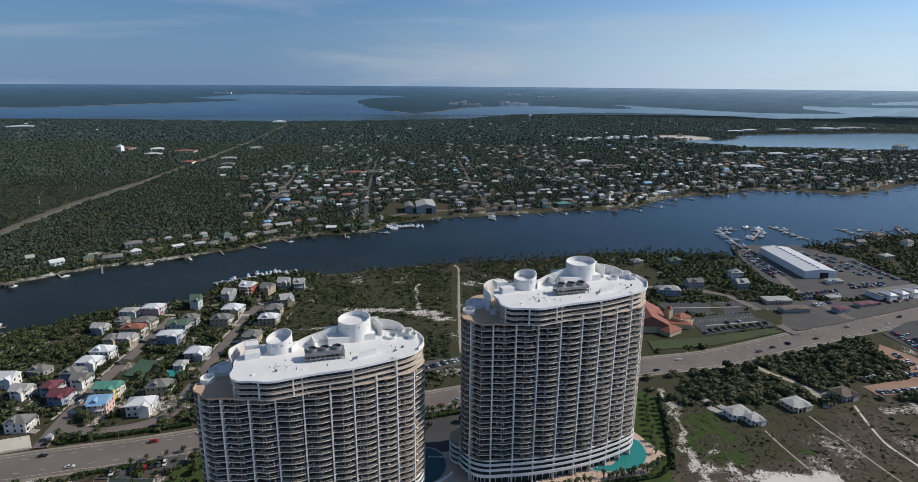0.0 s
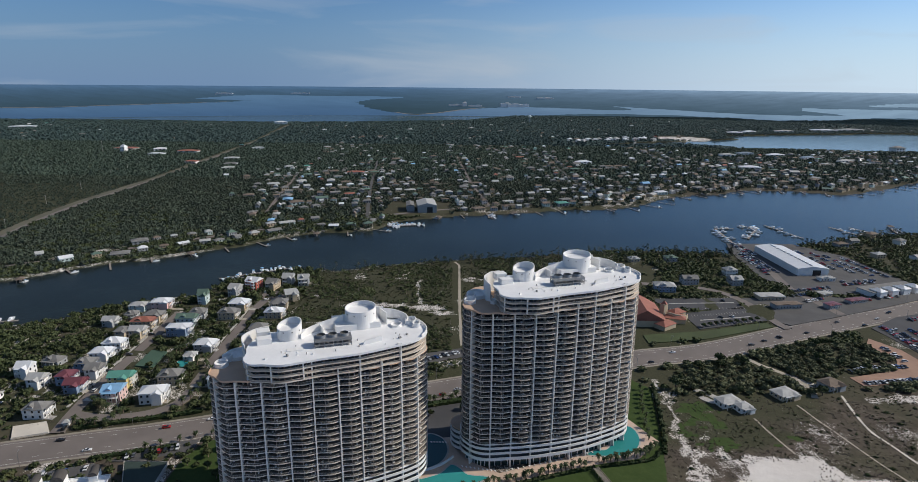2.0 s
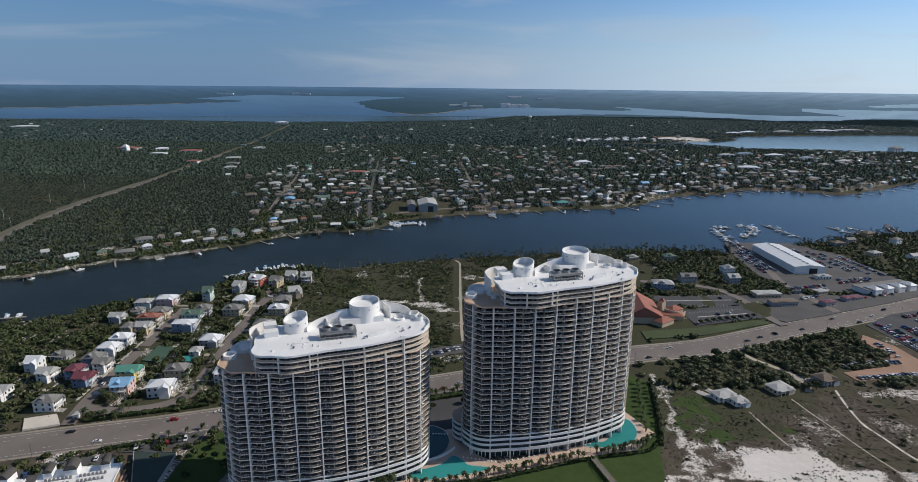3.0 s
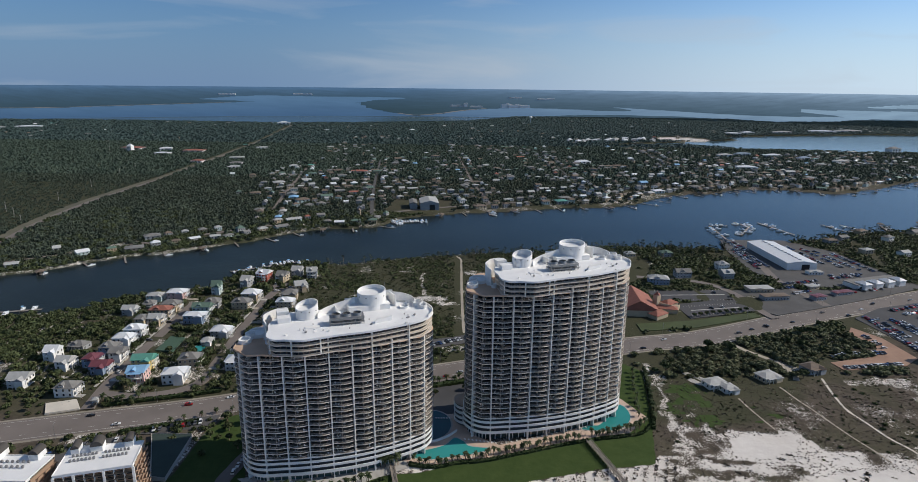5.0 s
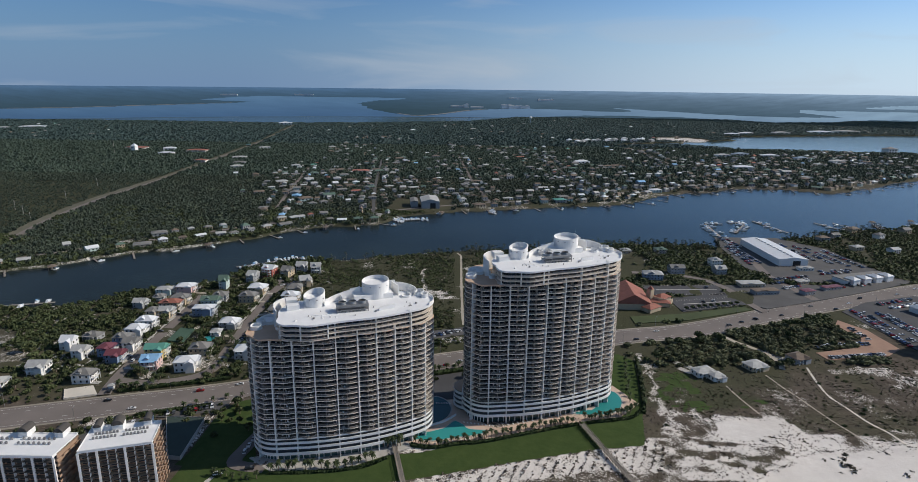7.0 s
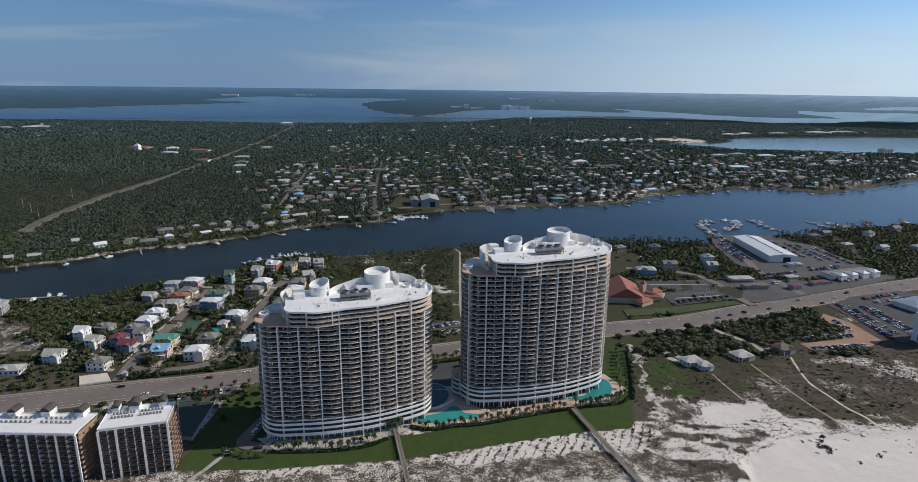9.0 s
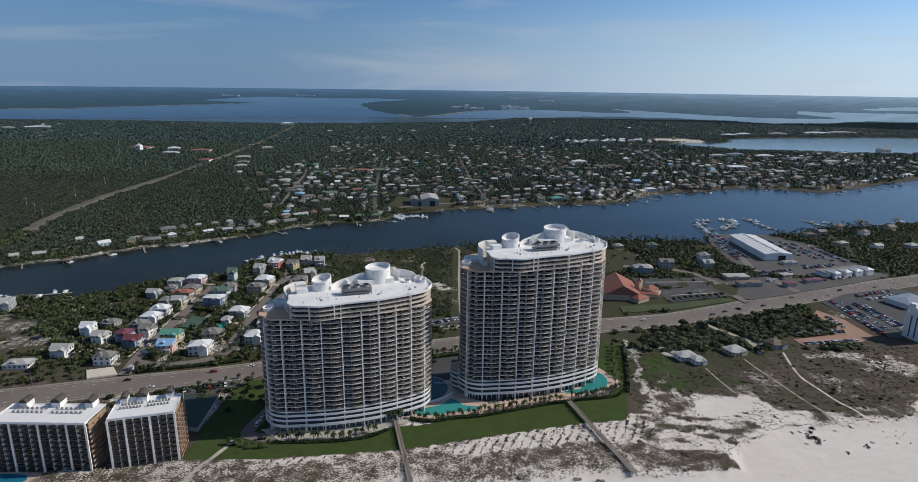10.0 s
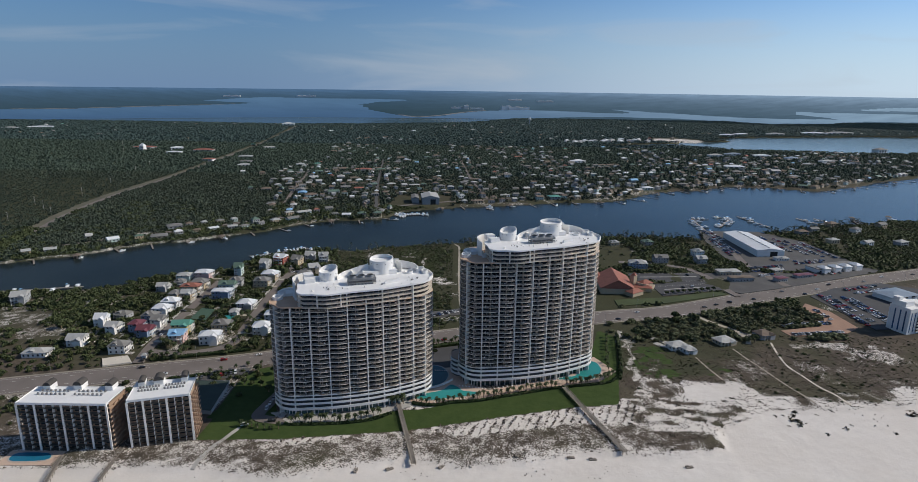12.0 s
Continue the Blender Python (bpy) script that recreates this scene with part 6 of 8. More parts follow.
def car_meshes(shape):
    if shape in CARS:
        return CARS[shape]
    ln, hood, roof_h = ((4.7, 0.98, 1.45), (4.9, 1.1, 1.8), (5.6, 1.1, 1.85))[shape]
    w = 1.84
    prof = {0: [(-1, .35), (-1, .8), (-.9, .92), (-.45, hood), (.35, hood), (.95, .85), (1, .6), (1, .35)], 1: [(-1, .4), (-1, 1.1), (-.45, hood), (.4, hood), (.95, 1.0), (1, .7), (1, .4)], 2: [(-1, .45), (-1, 1.05), (-.2, hood), (.45, hood), (.95, 1.05), (1, .75), (1, .45)]}[shape]
    cab = {0: [(-.68, hood - .03), (-.40, roof_h), (.12, roof_h), (.42, hood - .03)], 1: [(-.96, hood - .03), (-.88, roof_h), (.16, roof_h), (.48, hood - .03)], 2: [(-.22, hood - .03), (-.18, roof_h), (.22, roof_h), (.48, hood - .03)]}[shape]

    def extrude(pr, wd, nm, mt, top=None):
        bm = bmesh.new()
        a = [bm.verts.new((x * ln / 2, -wd / 2 * (0.82 if top and z > hood else 1), z)) for x, z in pr]
        b = [bm.verts.new((x * ln / 2, wd / 2 * (0.82 if top and z > hood else 1), z)) for x, z in pr]
        for i in range(len(pr)):
            j = (i + 1) % len(pr)
            bm.faces.new((a[i], a[j], b[j], b[i]))
        bm.faces.new(a[::-1])
        bm.faces.new(b)
        bmesh.ops.recalc_face_normals(bm, faces=bm.faces[:])
        if top:
            for f in bm.faces:
                f.material_index = 1 if f.calc_center_median().z > roof_h - 0.05 and abs(f.normal.z) > 0.8 else 0
        me = bpy.data.meshes.new(nm)
        bm.to_mesh(me)
        bm.free()
        return me

    body, cabin = extrude(prof, w, "body", None), extrude(cab, w * 0.94, "cabin", None, True)
    bm = bmesh.new()
    bmesh.ops.create_cone(bm, cap_ends=True, segments=12, radius1=0.34, radius2=0.34, depth=0.24, matrix=pose(0, 0, 0, 90, 0, 0))
    wheel = bpy.data.meshes.new("wheel")
    bm.to_mesh(wheel)
    bm.free()
    wheel.materials.append(TYRE)
    CARS[shape] = [(ln, body, cabin, wheel, {})]
    return CARS[shape]


def car(x, y, rz, colour=None, shape=None, z=None, group="parked cars", rng=random.Random(5)):
    colour = rng.choice([0, 0, 0, 1, 1, 2, 2, 5, 5, 3, 4]) if colour is None else colour
    shape = rng.choice([0, 0, 1, 1, 2]) if shape is None else shape
    ln, body, cabin, wheel, made = car_meshes(shape)[0]
    if colour not in made:
        b, c = body.copy(), cabin.copy()
        b.materials.append(CAR_PAINT[colour])
        c.materials.append(GLASS)
        c.materials.append(CAR_PAINT[colour])
        made[colour] = (b, c)
    kind = ("saloon car", "sport utility car", "pickup truck")[shape]
    root = empty("car", pose(x, y, z if z is not None else 2.68, 0, 0, rz), f"{CAR_NAMES[colour]} {kind} on the asphalt", "car", group)
    share("body", made[colour][0], root)
    share("cabin", made[colour][1], root)
    for sx in (-0.31, 0.31):
        for sy in (-0.8, 0.8):
            share("wheel", wheel, root, Matrix.Translation((ln * sx, sy, 0.34)))


FAR_CARS = []


def car_row(a, b, gap, rz, fill=0.85, z=None, seed=1, group="parked cars"):
    rng = random.Random(seed)
    a, b = Vector(a), Vector(b)
    for i in range(int((b - a).length / gap) + 1):
        if rng.random() < fill:
            p = a + (b - a).normalized() * gap * i
            x, y, r = p.x + rng.uniform(-.15, .15), p.y + rng.uniform(-.3, .3), rz + rng.uniform(-3, 3) + rng.choice((0, 180))
            if p.y > 452:
                FAR_CARS.append((pose(x, y, z, 0, 0, r), rng.choice((0, 0, 1, 2, 2, 3, 4, 5)), rng.choice((0, 1, 1, 2))))
            else:
                car(x, y, r, z=z, rng=rng, group=group)


for x, y, rz, c, s in ((-229, 289, 16, 2, 0), (-175, 304, 17, 3, 1), (-152, 314, 198, 0, 0), (-208, 280, 16, 0, 0), (-12, 349, 20, 3, 0), (-2, 356, 20, 1, 0), (142, 402, 18, 2, 0), (164, 420, 18, 0, 0), (262, 452, 115, 2, 1),
                       (232, 436, 20, 5, 1), (290, 462, 23, 2, 0), (330, 487, 23, 5, 0), (372, 497, 22, 0, 0), (392, 512, 202, 2, 1), (438, 526, 22, 1, 0), (470, 545, 202, 0, 0), (350, 480, 22, 2, 1), (246, 444, 20, 2, 0), (512, 556, 22, 5, 0)):
    car(x, y, rz, c, s, 2.02, "cars on the highway")
for i, (a, b, g, r, f) in enumerate((
        ((362, 476), (361, 396), 2.9, 5, 0.95), ((369, 470), (371, 404), 2.9, 5, 0.6), ((382, 470), (384, 402), 2.9, 5, 0.92), ((388, 468), (390, 404), 2.9, 5, 0.92), ((402, 484), (446, 500), 2.9, 110, 0.9), ((396, 492), (440, 510), 2.9, 110, 0.85),
        ((424, 482), (450, 470), 2.9, 70, 0.9), ((420, 474), (446, 462), 2.9, 70, 0.8), ((283, 391), (306, 398), 2.9, 100, 0.95), ((308, 397), (330, 400), 2.9, 100, 0.9), ((284, 373), (330, 381), 2.8, 100, 0.95), ((334, 436), (335, 406), 3.0, 15, 0.8),
        ((349, 752), (348, 628), 3.0, 0, 0.85), ((338, 700), (334, 622), 3.0, 0, 0.8), ((342, 706), (340, 630), 3.0, 0, 0.6), ((330, 566), (376, 580), 3.0, 105, 0.75), ((322, 552), (372, 568), 3.0, 105, 0.7), ((456, 690), (462, 616), 3.1, 0, 0.7), ((356, 744), (356, 700), 3.0, 0, 0.6), ((406, 726), (408, 640), 3.1, 0, 0.75), ((416, 720), (420, 640), 3.1, 0, 0.8), ((430, 710), (434, 630), 3.1, 0, 0.7), ((440, 700), (448, 620), 3.1, 0, 0.7),
        ((402, 600), (440, 606), 3.1, 95, 0.7), ((392, 588), (436, 600), 3.1, 95, 0.5), ((328, 536), (350, 546), 3.0, 110, 0.8), ((300, 545), (318, 549), 2.8, 100, 0.7), ((404, 552), (462, 574), 3.0, 110, 0.75), ((392, 544), (430, 556), 3.0, 110, 0.4),
        ((-40, 392), (4, 416), 3.0, 118, 0.85), ((-182, 274), (-156, 284), 3.2, 108, 0.7), ((-216, 256), (-196, 264), 3.2, 108, 0.7), ((-246, 232), (-224, 250), 3.2, 130, 0.5), ((-177, 376), (-178, 398), 3.0, 5, 0.7),
        ((-120, 236), (-119, 262), 6.0, 95, 0.7), ((200, 525), (250, 536), 3.0, 95, 0.06), ((210, 486), (256, 500), 3.0, 105, 0.08))):
    car_row(a, b, g, r, f, 2.68 if a[0] > -300 else 2.7, 100 + i)
V, F, M = [], [], []
for m, c, sh in FAR_CARS:
    ln, body, cabin, wheel, _ = car_meshes(sh)[0]
    for me, slot in ((body, c), (cabin, None)):
        k = len(V)
        V += [tuple(m @ v.co) for v in me.vertices]
        for p in me.polygons:
            F.append([k + i for i in p.vertices])
            M.append(slot if slot is not None else (c if p.material_index else 6))
me = bpy.data.meshes.new("far_cars")
me.from_pydata(V, [], F)
for mt in CAR_PAINT + [GLASS]:
    me.materials.append(mt)
me.polygons.foreach_set("material_index", M)
tagged(new("far_cars", me), "rows of parked cars round the warehouse", "cars", kind="stuff")
for x, y, rz, c in ((-243, 345, 96, 0), (-249, 372, 4, 2), (-250, 399, 4, 5), (-252, 436, 4, 2), (-250, 352, 4, 1), (-186, 520, 30, 0), (-176, 530, 60, 1), (-184, 470, 92, 2), (-112, 221, 12, 2), (-127, 216, 20, 0), (-194, 541, 100, 1), (-234, 300, 100, 2)):
    car(x, y, rz, c, 1, 2.76, "cars in the village")

# boats and docks
HULL = surface("white_gelcoat", (0.78, 0.79, 0.80), 0.3, vary=0.04, bump=0)
BOATS = {}


def boat(x, y, rz, s=1.0, k=0):
    if not BOATS:
        bm = bmesh.new()
        rows = []
        for t, w, zk in ((-4.2, 1.25, 0.0), (-1.5, 1.45, 0.0), (1.5, 1.3, 0.05), (3.4, 0.75, 0.35), (4.6, 0.05, 0.8)):
            rows.append([bm.verts.new(q) for q in ((t, -w, 1.0 + 0.06 * max(0, t)), (t, -w * 0.75, zk - 0.2), (t, 0, zk - 0.5), (t, w * 0.75, zk - 0.2), (t, w, 1.0 + 0.06 * max(0, t)))])
        for a, b in zip(rows, rows[1:]):
            for i in range(4):
                bm.faces.new((a[i], a[i + 1], b[i + 1], b[i]))
            bm.faces.new((a[4], a[0], b[0], b[4]))
        bm.faces.new(rows[0])
        bmesh.ops.recalc_face_normals(bm, faces=bm.faces[:])
        BOATS["hull"] = bpy.data.meshes.new("hull")
        bm.to_mesh(BOATS["hull"])
        bm.free()
        bm = bmesh.new()
        box(bm, 0.2, 0, 0.95, 2.6, 1.7, 1.1, 0, 0.2)
        BOATS["cabin"] = bpy.data.meshes.new("cabin")
        bm.to_mesh(BOATS["cabin"])
        bm.free()
        bm = bmesh.new()
        box(bm, -0.3, 0, 2.9, 2.9, 2.0, 0.12, 0, 0.04)
        BOATS["canopy"] = bpy.data.meshes.new("canopy")
        bm.to_mesh(BOATS["canopy"])
        bm.free()
        BOATS["hull"].materials.append(HULL)
        BOATS["cabin"].materials.append(HULL)
        BOATS["canopy"].materials.append(ROOFS["blue"])
    root = empty("boat", pose(x, y, 0.05, 0, 0, rz) @ Matrix.Scale(s, 4), "white motor boat moored at a dock", "boat", "moored boats")
    share("hull", BOATS["hull"], root)
    share("cabin", BOATS["cabin"], root)
    if k % 2:
        share("canopy", BOATS["canopy"], root)


def dock(a, b, w=2.0, piles=5.0, label="weathered wooden dock on piles", roof=False):
    a, b = Vector(a), Vector(b)
    d = b - a
    root = empty("dock", pose(a.x, a.y, 0, 0, 0, math.degrees(math.atan2(d.y, d.x))), label, "dock", "docks on the lagoon")
    bm = bmesh.new()
    box(bm, d.length / 2, 0, 0.9, d.length, w, 0.25)
    part("deck", bm, WOOD, root)
    for i in range(int(d.length / piles) + 1):
        for s in (-1, 1):
            bm = bmesh.new()
            tube(bm, min(i * piles, d.length), s * w / 2, -2.5, 2.2, 0.17, seg=6)
            part("pile", bm, WOOD, root)
    if roof:
        bm = bmesh.new()
        roof_mesh(bm, 10, 7, 4.0, 1.6, "hip", 0.5)
        bmesh.ops.transform(bm, matrix=Matrix.Translation((d.length - 5, 0, 0)), verts=bm.verts)
        part("roof", bm, ROOFS["brown"], root)
        for sx in (-9.5, -0.5):
            for s in (-1, 1):
                bm = bmesh.new()
                tube(bm, d.length + sx, s * 3.2, -2.5, 4.1, 0.15, seg=6)
                part("post", bm, WOOD, root)
    return root


drng = random.Random(21)
for a, b, rf, nb in (((-258, 586), (-184, 634), False, 18), ((-470, 442), (-384, 466), False, 9), ((353, 728), (365, 846), False, 12), ((365, 846), (392, 848), False, 3), ((388, 790), (425, 846), False, 9), ((425, 846), (412, 872), False, 5),
                     ((449, 872), (466, 795), False, 5), ((542, 865), (560, 806), True, 3), ((570, 864), (590, 818), False, 3), ((620, 830), (632, 868), True, 3), ((-104, 862), (-112, 834), False, 5), ((-112, 834), (-60, 850), False, 14),
                     ((-38, 905), (-42, 884), True, 2), ((36, 928), (37, 900), False, 3), ((-290, 500), (-280, 520), False, 3), ((680, 842), (700, 880), True, 3)):
    dock(a, b, 3.0, 9.0, roof=rf)
    A, B = Vector(a), Vector(b)
    d = (B - A).normalized()
    for i in range(nb):
        q = A.lerp(B, (i + 0.7) / (nb + 0.5)) + Vector((-d.y, d.x)) * drng.choice((-1, 1)) * drng.uniform(4.5, 6)
        boat(q.x, q.y, math.degrees(math.atan2(d.y, d.x)) + 90 + drng.uniform(-8, 8) + drng.choice((0, 180)), drng.uniform(0.9, 1.5), i)
# private docks along the far shore
shore = [q for q in N_SHORE if -540 < q[0] < 1150]
for i, (c, d) in enumerate(along(shore, 30, 3000, 42)):
    if abs(c.x + 70) < 50:
        continue
    n = Vector((d.y, -d.x))
    ln = drng.uniform(14, 30) * (1.6 if c.x > 250 else 1)
    dock(c - n * 6, c + n * ln, 1.8, 16.0, roof=i % 4 == 1)
    if i % 3:
        q = c + n * ln * 0.8 + d * 4
        boat(q.x, q.y, drng.uniform(0, 360), drng.uniform(0.8, 1.2), i)


# ---- boardwalks, paths and things on the beach ----
def boardwalk(a, b, w, z, label):
    a, b = Vector(a), Vector(b)
    d = b - a
    root = empty("boardwalk", pose(a.x, a.y, 0, 0, 0, math.degrees(math.atan2(d.y, d.x))), label, "boardwalk", "beach boardwalks")
    n = int(d.length / 0.9)
    for i in range(n):
        if i == 0:
            bm = bmesh.new()
            box(bm, 0, 0, z, 0.82, w, 0.12)
            first = part("plank", bm, WOOD, root)
            first.location.x = 0.45
        else:
            share("plank", first.data, root, Matrix.Translation((0.45 + i * 0.9, 0, 0)))
    for s in (-1, 1):
        for zz in (0.5, 1.0):
            bm = bmesh.new()
            box(bm, d.length / 2, s * w / 2, z + zz, d.length, 0.12, 0.12)
            part("rail", bm, WOOD, root)
    for i in range(int(d.length / 3) + 1):
        for s in (-1, 1):
            bm = bmesh.new()
            box(bm, i * 3.0, s * w / 2, 0.2, 0.2, 0.2, z + 1.0)
            part("post", bm, WOOD, root)


boardwalk((-37, 243), (-21, 180), 2.6, 3.9, "long weathered wooden boardwalk over the dunes")
boardwalk((73.5, 270), (97, 195), 2.8, 4.1, "long weathered wooden boardwalk with rails over dunes")
boardwalk((-215, 181), (-208, 158), 2.0, 3.4, "short wooden boardwalk before the condominiums")
boardwalk((-186, 189), (-182, 160), 2.0, 3.4, "short wooden boardwalk between the condominiums")
for ln, w, lb in (([(-129, 214), (-134, 200), (-138, 184), (-139, 172)], 3.0, "pale concrete path down to the beach"), ([(184, 326), (187, 305), (190, 289)], 1.4, "narrow pale footpath through the dune grass"),
                  ([(219, 342), (225, 315), (231, 290), (238, 256)], 1.3, "narrow faint footpath through the dune grass"), ([(256, 356), (251, 335), (248, 314), (252, 292), (255, 276), (260, 256)], 1.8, "winding white sand path through the dunes"),
                  ([(214, 418), (222, 400), (234, 384), (240, 366), (236, 352)], 5, "pale sandy drive between the bushes"), ([(0, 426), (-1, 446), (-3, 511), (-4, 558), (-5, 614), (-6, 642), (-11, 655)], 2.8, "straight sandy track to the canal"),
                  ([(300, 430), (305, 410), (300, 398)], 4, "pale sandy drive to the clay lot"), ([(160, 352), (166, 345), (170, 350), (160, 362)], 6, "pale concrete drive of the beach house")):
    pts = smooth_line(ln, 8)
    bm = bmesh.new()
    vs = []
    for i, q in enumerate(pts):
        q = Vector(q)
        dd = (Vector(pts[min(i + 1, len(pts) - 1)]) - Vector(pts[max(i - 1, 0)])).normalized()
        nn = Vector((-dd.y, dd.x)) * w / 2 * (0.85 + 0.3 * noise.noise(Vector((q.x * 0.2, q.y * 0.2, 3))))
        z = max(ground_at(*(q + nn)), ground_at(*(q - nn)), ground_at(*q)) + 0.06
        vs.append([bm.verts.new((*(q + nn), z)), bm.verts.new((*(q - nn), z)), bm.verts.new((*(q - nn), z - 1)), bm.verts.new((*(q + nn), z - 1))])
    for a, b in zip(vs, vs[1:]):
        for k in range(4):
            bm.faces.new((a[k], a[(k + 1) % 4], b[(k + 1) % 4], b[k]))
    bmesh.ops.recalc_face_normals(bm, faces=bm.faces[:])
    tagged(link_mesh("path", bm, CONCRETE if "concrete" in lb else (PALE_SAND if "white" in lb else SANDROAD)), lb, "path", kind="structure")
# stacked beach chairs, dark bundles on the sand
for x, y in ((36, 191), (66, 192), (78, 191), (-6, 181), (-52, 176), (-34, 178), (130, 186)):
    r = empty("beach_chair_stack", pose(x, y, ground_at(x, y) - 0.05, 0, 0, x * 7 % 90), "dark stack of beach chairs on sand", "beach chairs", "chair stacks on the beach")
    for i in range(4):
        bm = bmesh.new()
        box(bm, (i % 2) * 2.2 - 1.1, (i // 2) * 1.1 - 0.5, 0, 2.0, 0.75, 0.7 + 0.2 * (i % 3), 0.05 * i, 0.06)
        part("chair", bm, WOOD, r)
# sun loungers by the pools
LOUNGER = {}
lr = random.Random(8)
for (ax, ay), (bx, by), n in (((26, 268), (78, 287), 17), ((2, 271), (22, 267), 9), ((-14, 248), (8, 254), 9), ((84, 309), (94, 320), 6), ((-16, 293), (-6, 293), 6)):
    for i in range(n):
        x, y = ax + (bx - ax) * i / n, ay + (by - ay) * i / n
        root = empty("sun_lounger", pose(x, y, 2.78, 0, 0, -70 + lr.uniform(-6, 6)), "white sun lounger on the pool deck", "sun lounger", "pool loungers")
        if not LOUNGER:
            for nm, a in (("seat", (0, 0, 0.3, 1.3, 0.65, 0.1)), ("leg", (-0.5, 0, 0, 0.08, 0.6, 0.3)), ("leg_end", (0.5, 0, 0, 0.08, 0.6, 0.3))):
                bm = bmesh.new()
                box(bm, *a)
                LOUNGER[nm] = part(nm.replace("_end", ""), bm, STUCCO, root).data
            bm = bmesh.new()
            box(bm, 0, 0, 0, 0.75, 0.65, 0.1)
            LOUNGER["backrest"] = part("backrest", bm, STUCCO, root).data
            root.children[-1].matrix_basis = pose(0.9, 0, 0.5, 0, -35, 0)
        else:
            for nm, me in LOUNGER.items():
                share(nm.replace("_end", ""), me, root, pose(0.9, 0, 0.5, 0, -35, 0) if nm == "backrest" else None)

# utility poles
pl = [(c, d) for c, d in along([q for q in ROAD_S if -700 < q[0] < 1000], 20, 3000, 48)]
for i, (c, d) in enumerate(pl):
    q = c + Vector((-d.y, d.x)) * (-15.5 if i % 2 else 15.5)
    r = empty("street_lamp", pose(q.x, q.y, 1.8, 0, 0, math.degrees(math.atan2(d.y, d.x))), "slim grey street lamp beside the highway", "street lamp", "highway lamps")
    bm = bmesh.new()
    tube(bm, 0, 0, 0, 9.5, 0.13, 0.08, 8)
    part("pole", bm, METAL, r)
    bm = bmesh.new()
    box(bm, 0, 1.2 if i % 2 else -1.2, 9.4, 0.12, 2.6, 0.12)
    part("arm", bm, METAL, r)
    bm = bmesh.new()
    box(bm, 0, 2.5 if i % 2 else -2.5, 9.25, 0.35, 0.8, 0.18, 0, 0.04)
    part("lamp_head", bm, METAL, r)

# ---- woods, scrub and the far settlement ----
def clump_template(seed, leaves, leaf, core_sub, squash=0.8, tall=1.0):
    """A crown of unit radius: a rough core and loose leaf sprays."""
    rng = np.random.RandomState(seed)
    bm = bmesh.new()
    if core_sub:
        bmesh.ops.create_icosphere(bm, subdivisions=core_sub, radius=0.74)
    for v in bm.verts:
        k = 1 + 0.35 * (rng.rand() - 0.5)
        v.co = Vector((v.co.x * k, v.co.y * k, (v.co.z * k * squash) * tall))
    for i in range(leaves):
        p = rng.normal(size=3)
        p /= np.linalg.norm(p)
        p[2] = abs(p[2]) * 1.0 - 0.25
        p = p * rng.uniform(0.62, 1.08) * np.array([1, 1, squash * tall])
        m = Matrix.Translation(p) @ Euler(rng.uniform(0, 6.28, 3)).to_matrix().to_4x4() @ Matrix.Scale(leaf * rng.uniform(0.6, 1.3), 4)
        bm.faces.new([bm.verts.new(m @ Vector(q)) for q in ((-1, -0.7, 0), (1, -0.8, 0.25), (0.8, 0.9, 0), (-0.9, 0.7, 0.25))])
    bmesh.ops.triangulate(bm, faces=bm.faces[:])
    co = np.array([v.co[:] for v in bm.verts])
    fa = np.array([[v.index for v in f.verts] for f in bm.faces])
    bm.free()
    return co, fa


def scatter_mesh(name, places, templates, mat, label, category):
    """places: x, y, z, radius, height factor. One joined mesh."""
    rng = np.random.RandomState(77)
    V, F, base = [], [], 0
    for k, (co, fa) in enumerate(templates):
        sel = places[k::len(templates)]
        if not len(sel):
            continue
        a = rng.uniform(0, 6.28, len(sel))
        c, s = np.cos(a)[:, None], np.sin(a)[:, None]
        r = sel[:, 3:4]
        x = (co[None, :, 0] * c - co[None, :, 1] * s) * r + sel[:, 0:1]
        y = (co[None, :, 0] * s + co[None, :, 1] * c) * r + sel[:, 1:2]
        z = co[None, :, 2] * r * sel[:, 4:5] + sel[:, 2:3]
        V.append(np.stack([x, y, z], -1).reshape(-1, 3))
        F.append((fa[None] + (np.arange(len(sel)) * len(co))[:, None, None] + base).reshape(-1, 3))
        base += len(sel) * len(co)
    V, F = np.concatenate(V), np.concatenate(F)
    r = np.hypot(V[:, 0] - EYE.x, V[:, 1] - EYE.y)
    sc = np.where(r > 4000, (4000 + 800 * (1 - 4000 / np.maximum(r, 4000))) / r, 1.0)[:, None]
    V = np.array(EYE) + (V - np.array(EYE)) * sc
    me = bpy.data.meshes.new(name)
    me.vertices.add(len(V))
    me.vertices.foreach_set("co", V.ravel())
    me.loops.add(F.size)
    me.loops.foreach_set("vertex_index", F.ravel().astype(np.int32))
    me.polygons.add(len(F))
    me.polygons.foreach_set("loop_start", np.arange(0, F.size, 3, dtype=np.int32))
    me.update(calc_edges=True)
    me.materials.append(mat)
    tagged(new(name, me), label, category, kind="stuff")


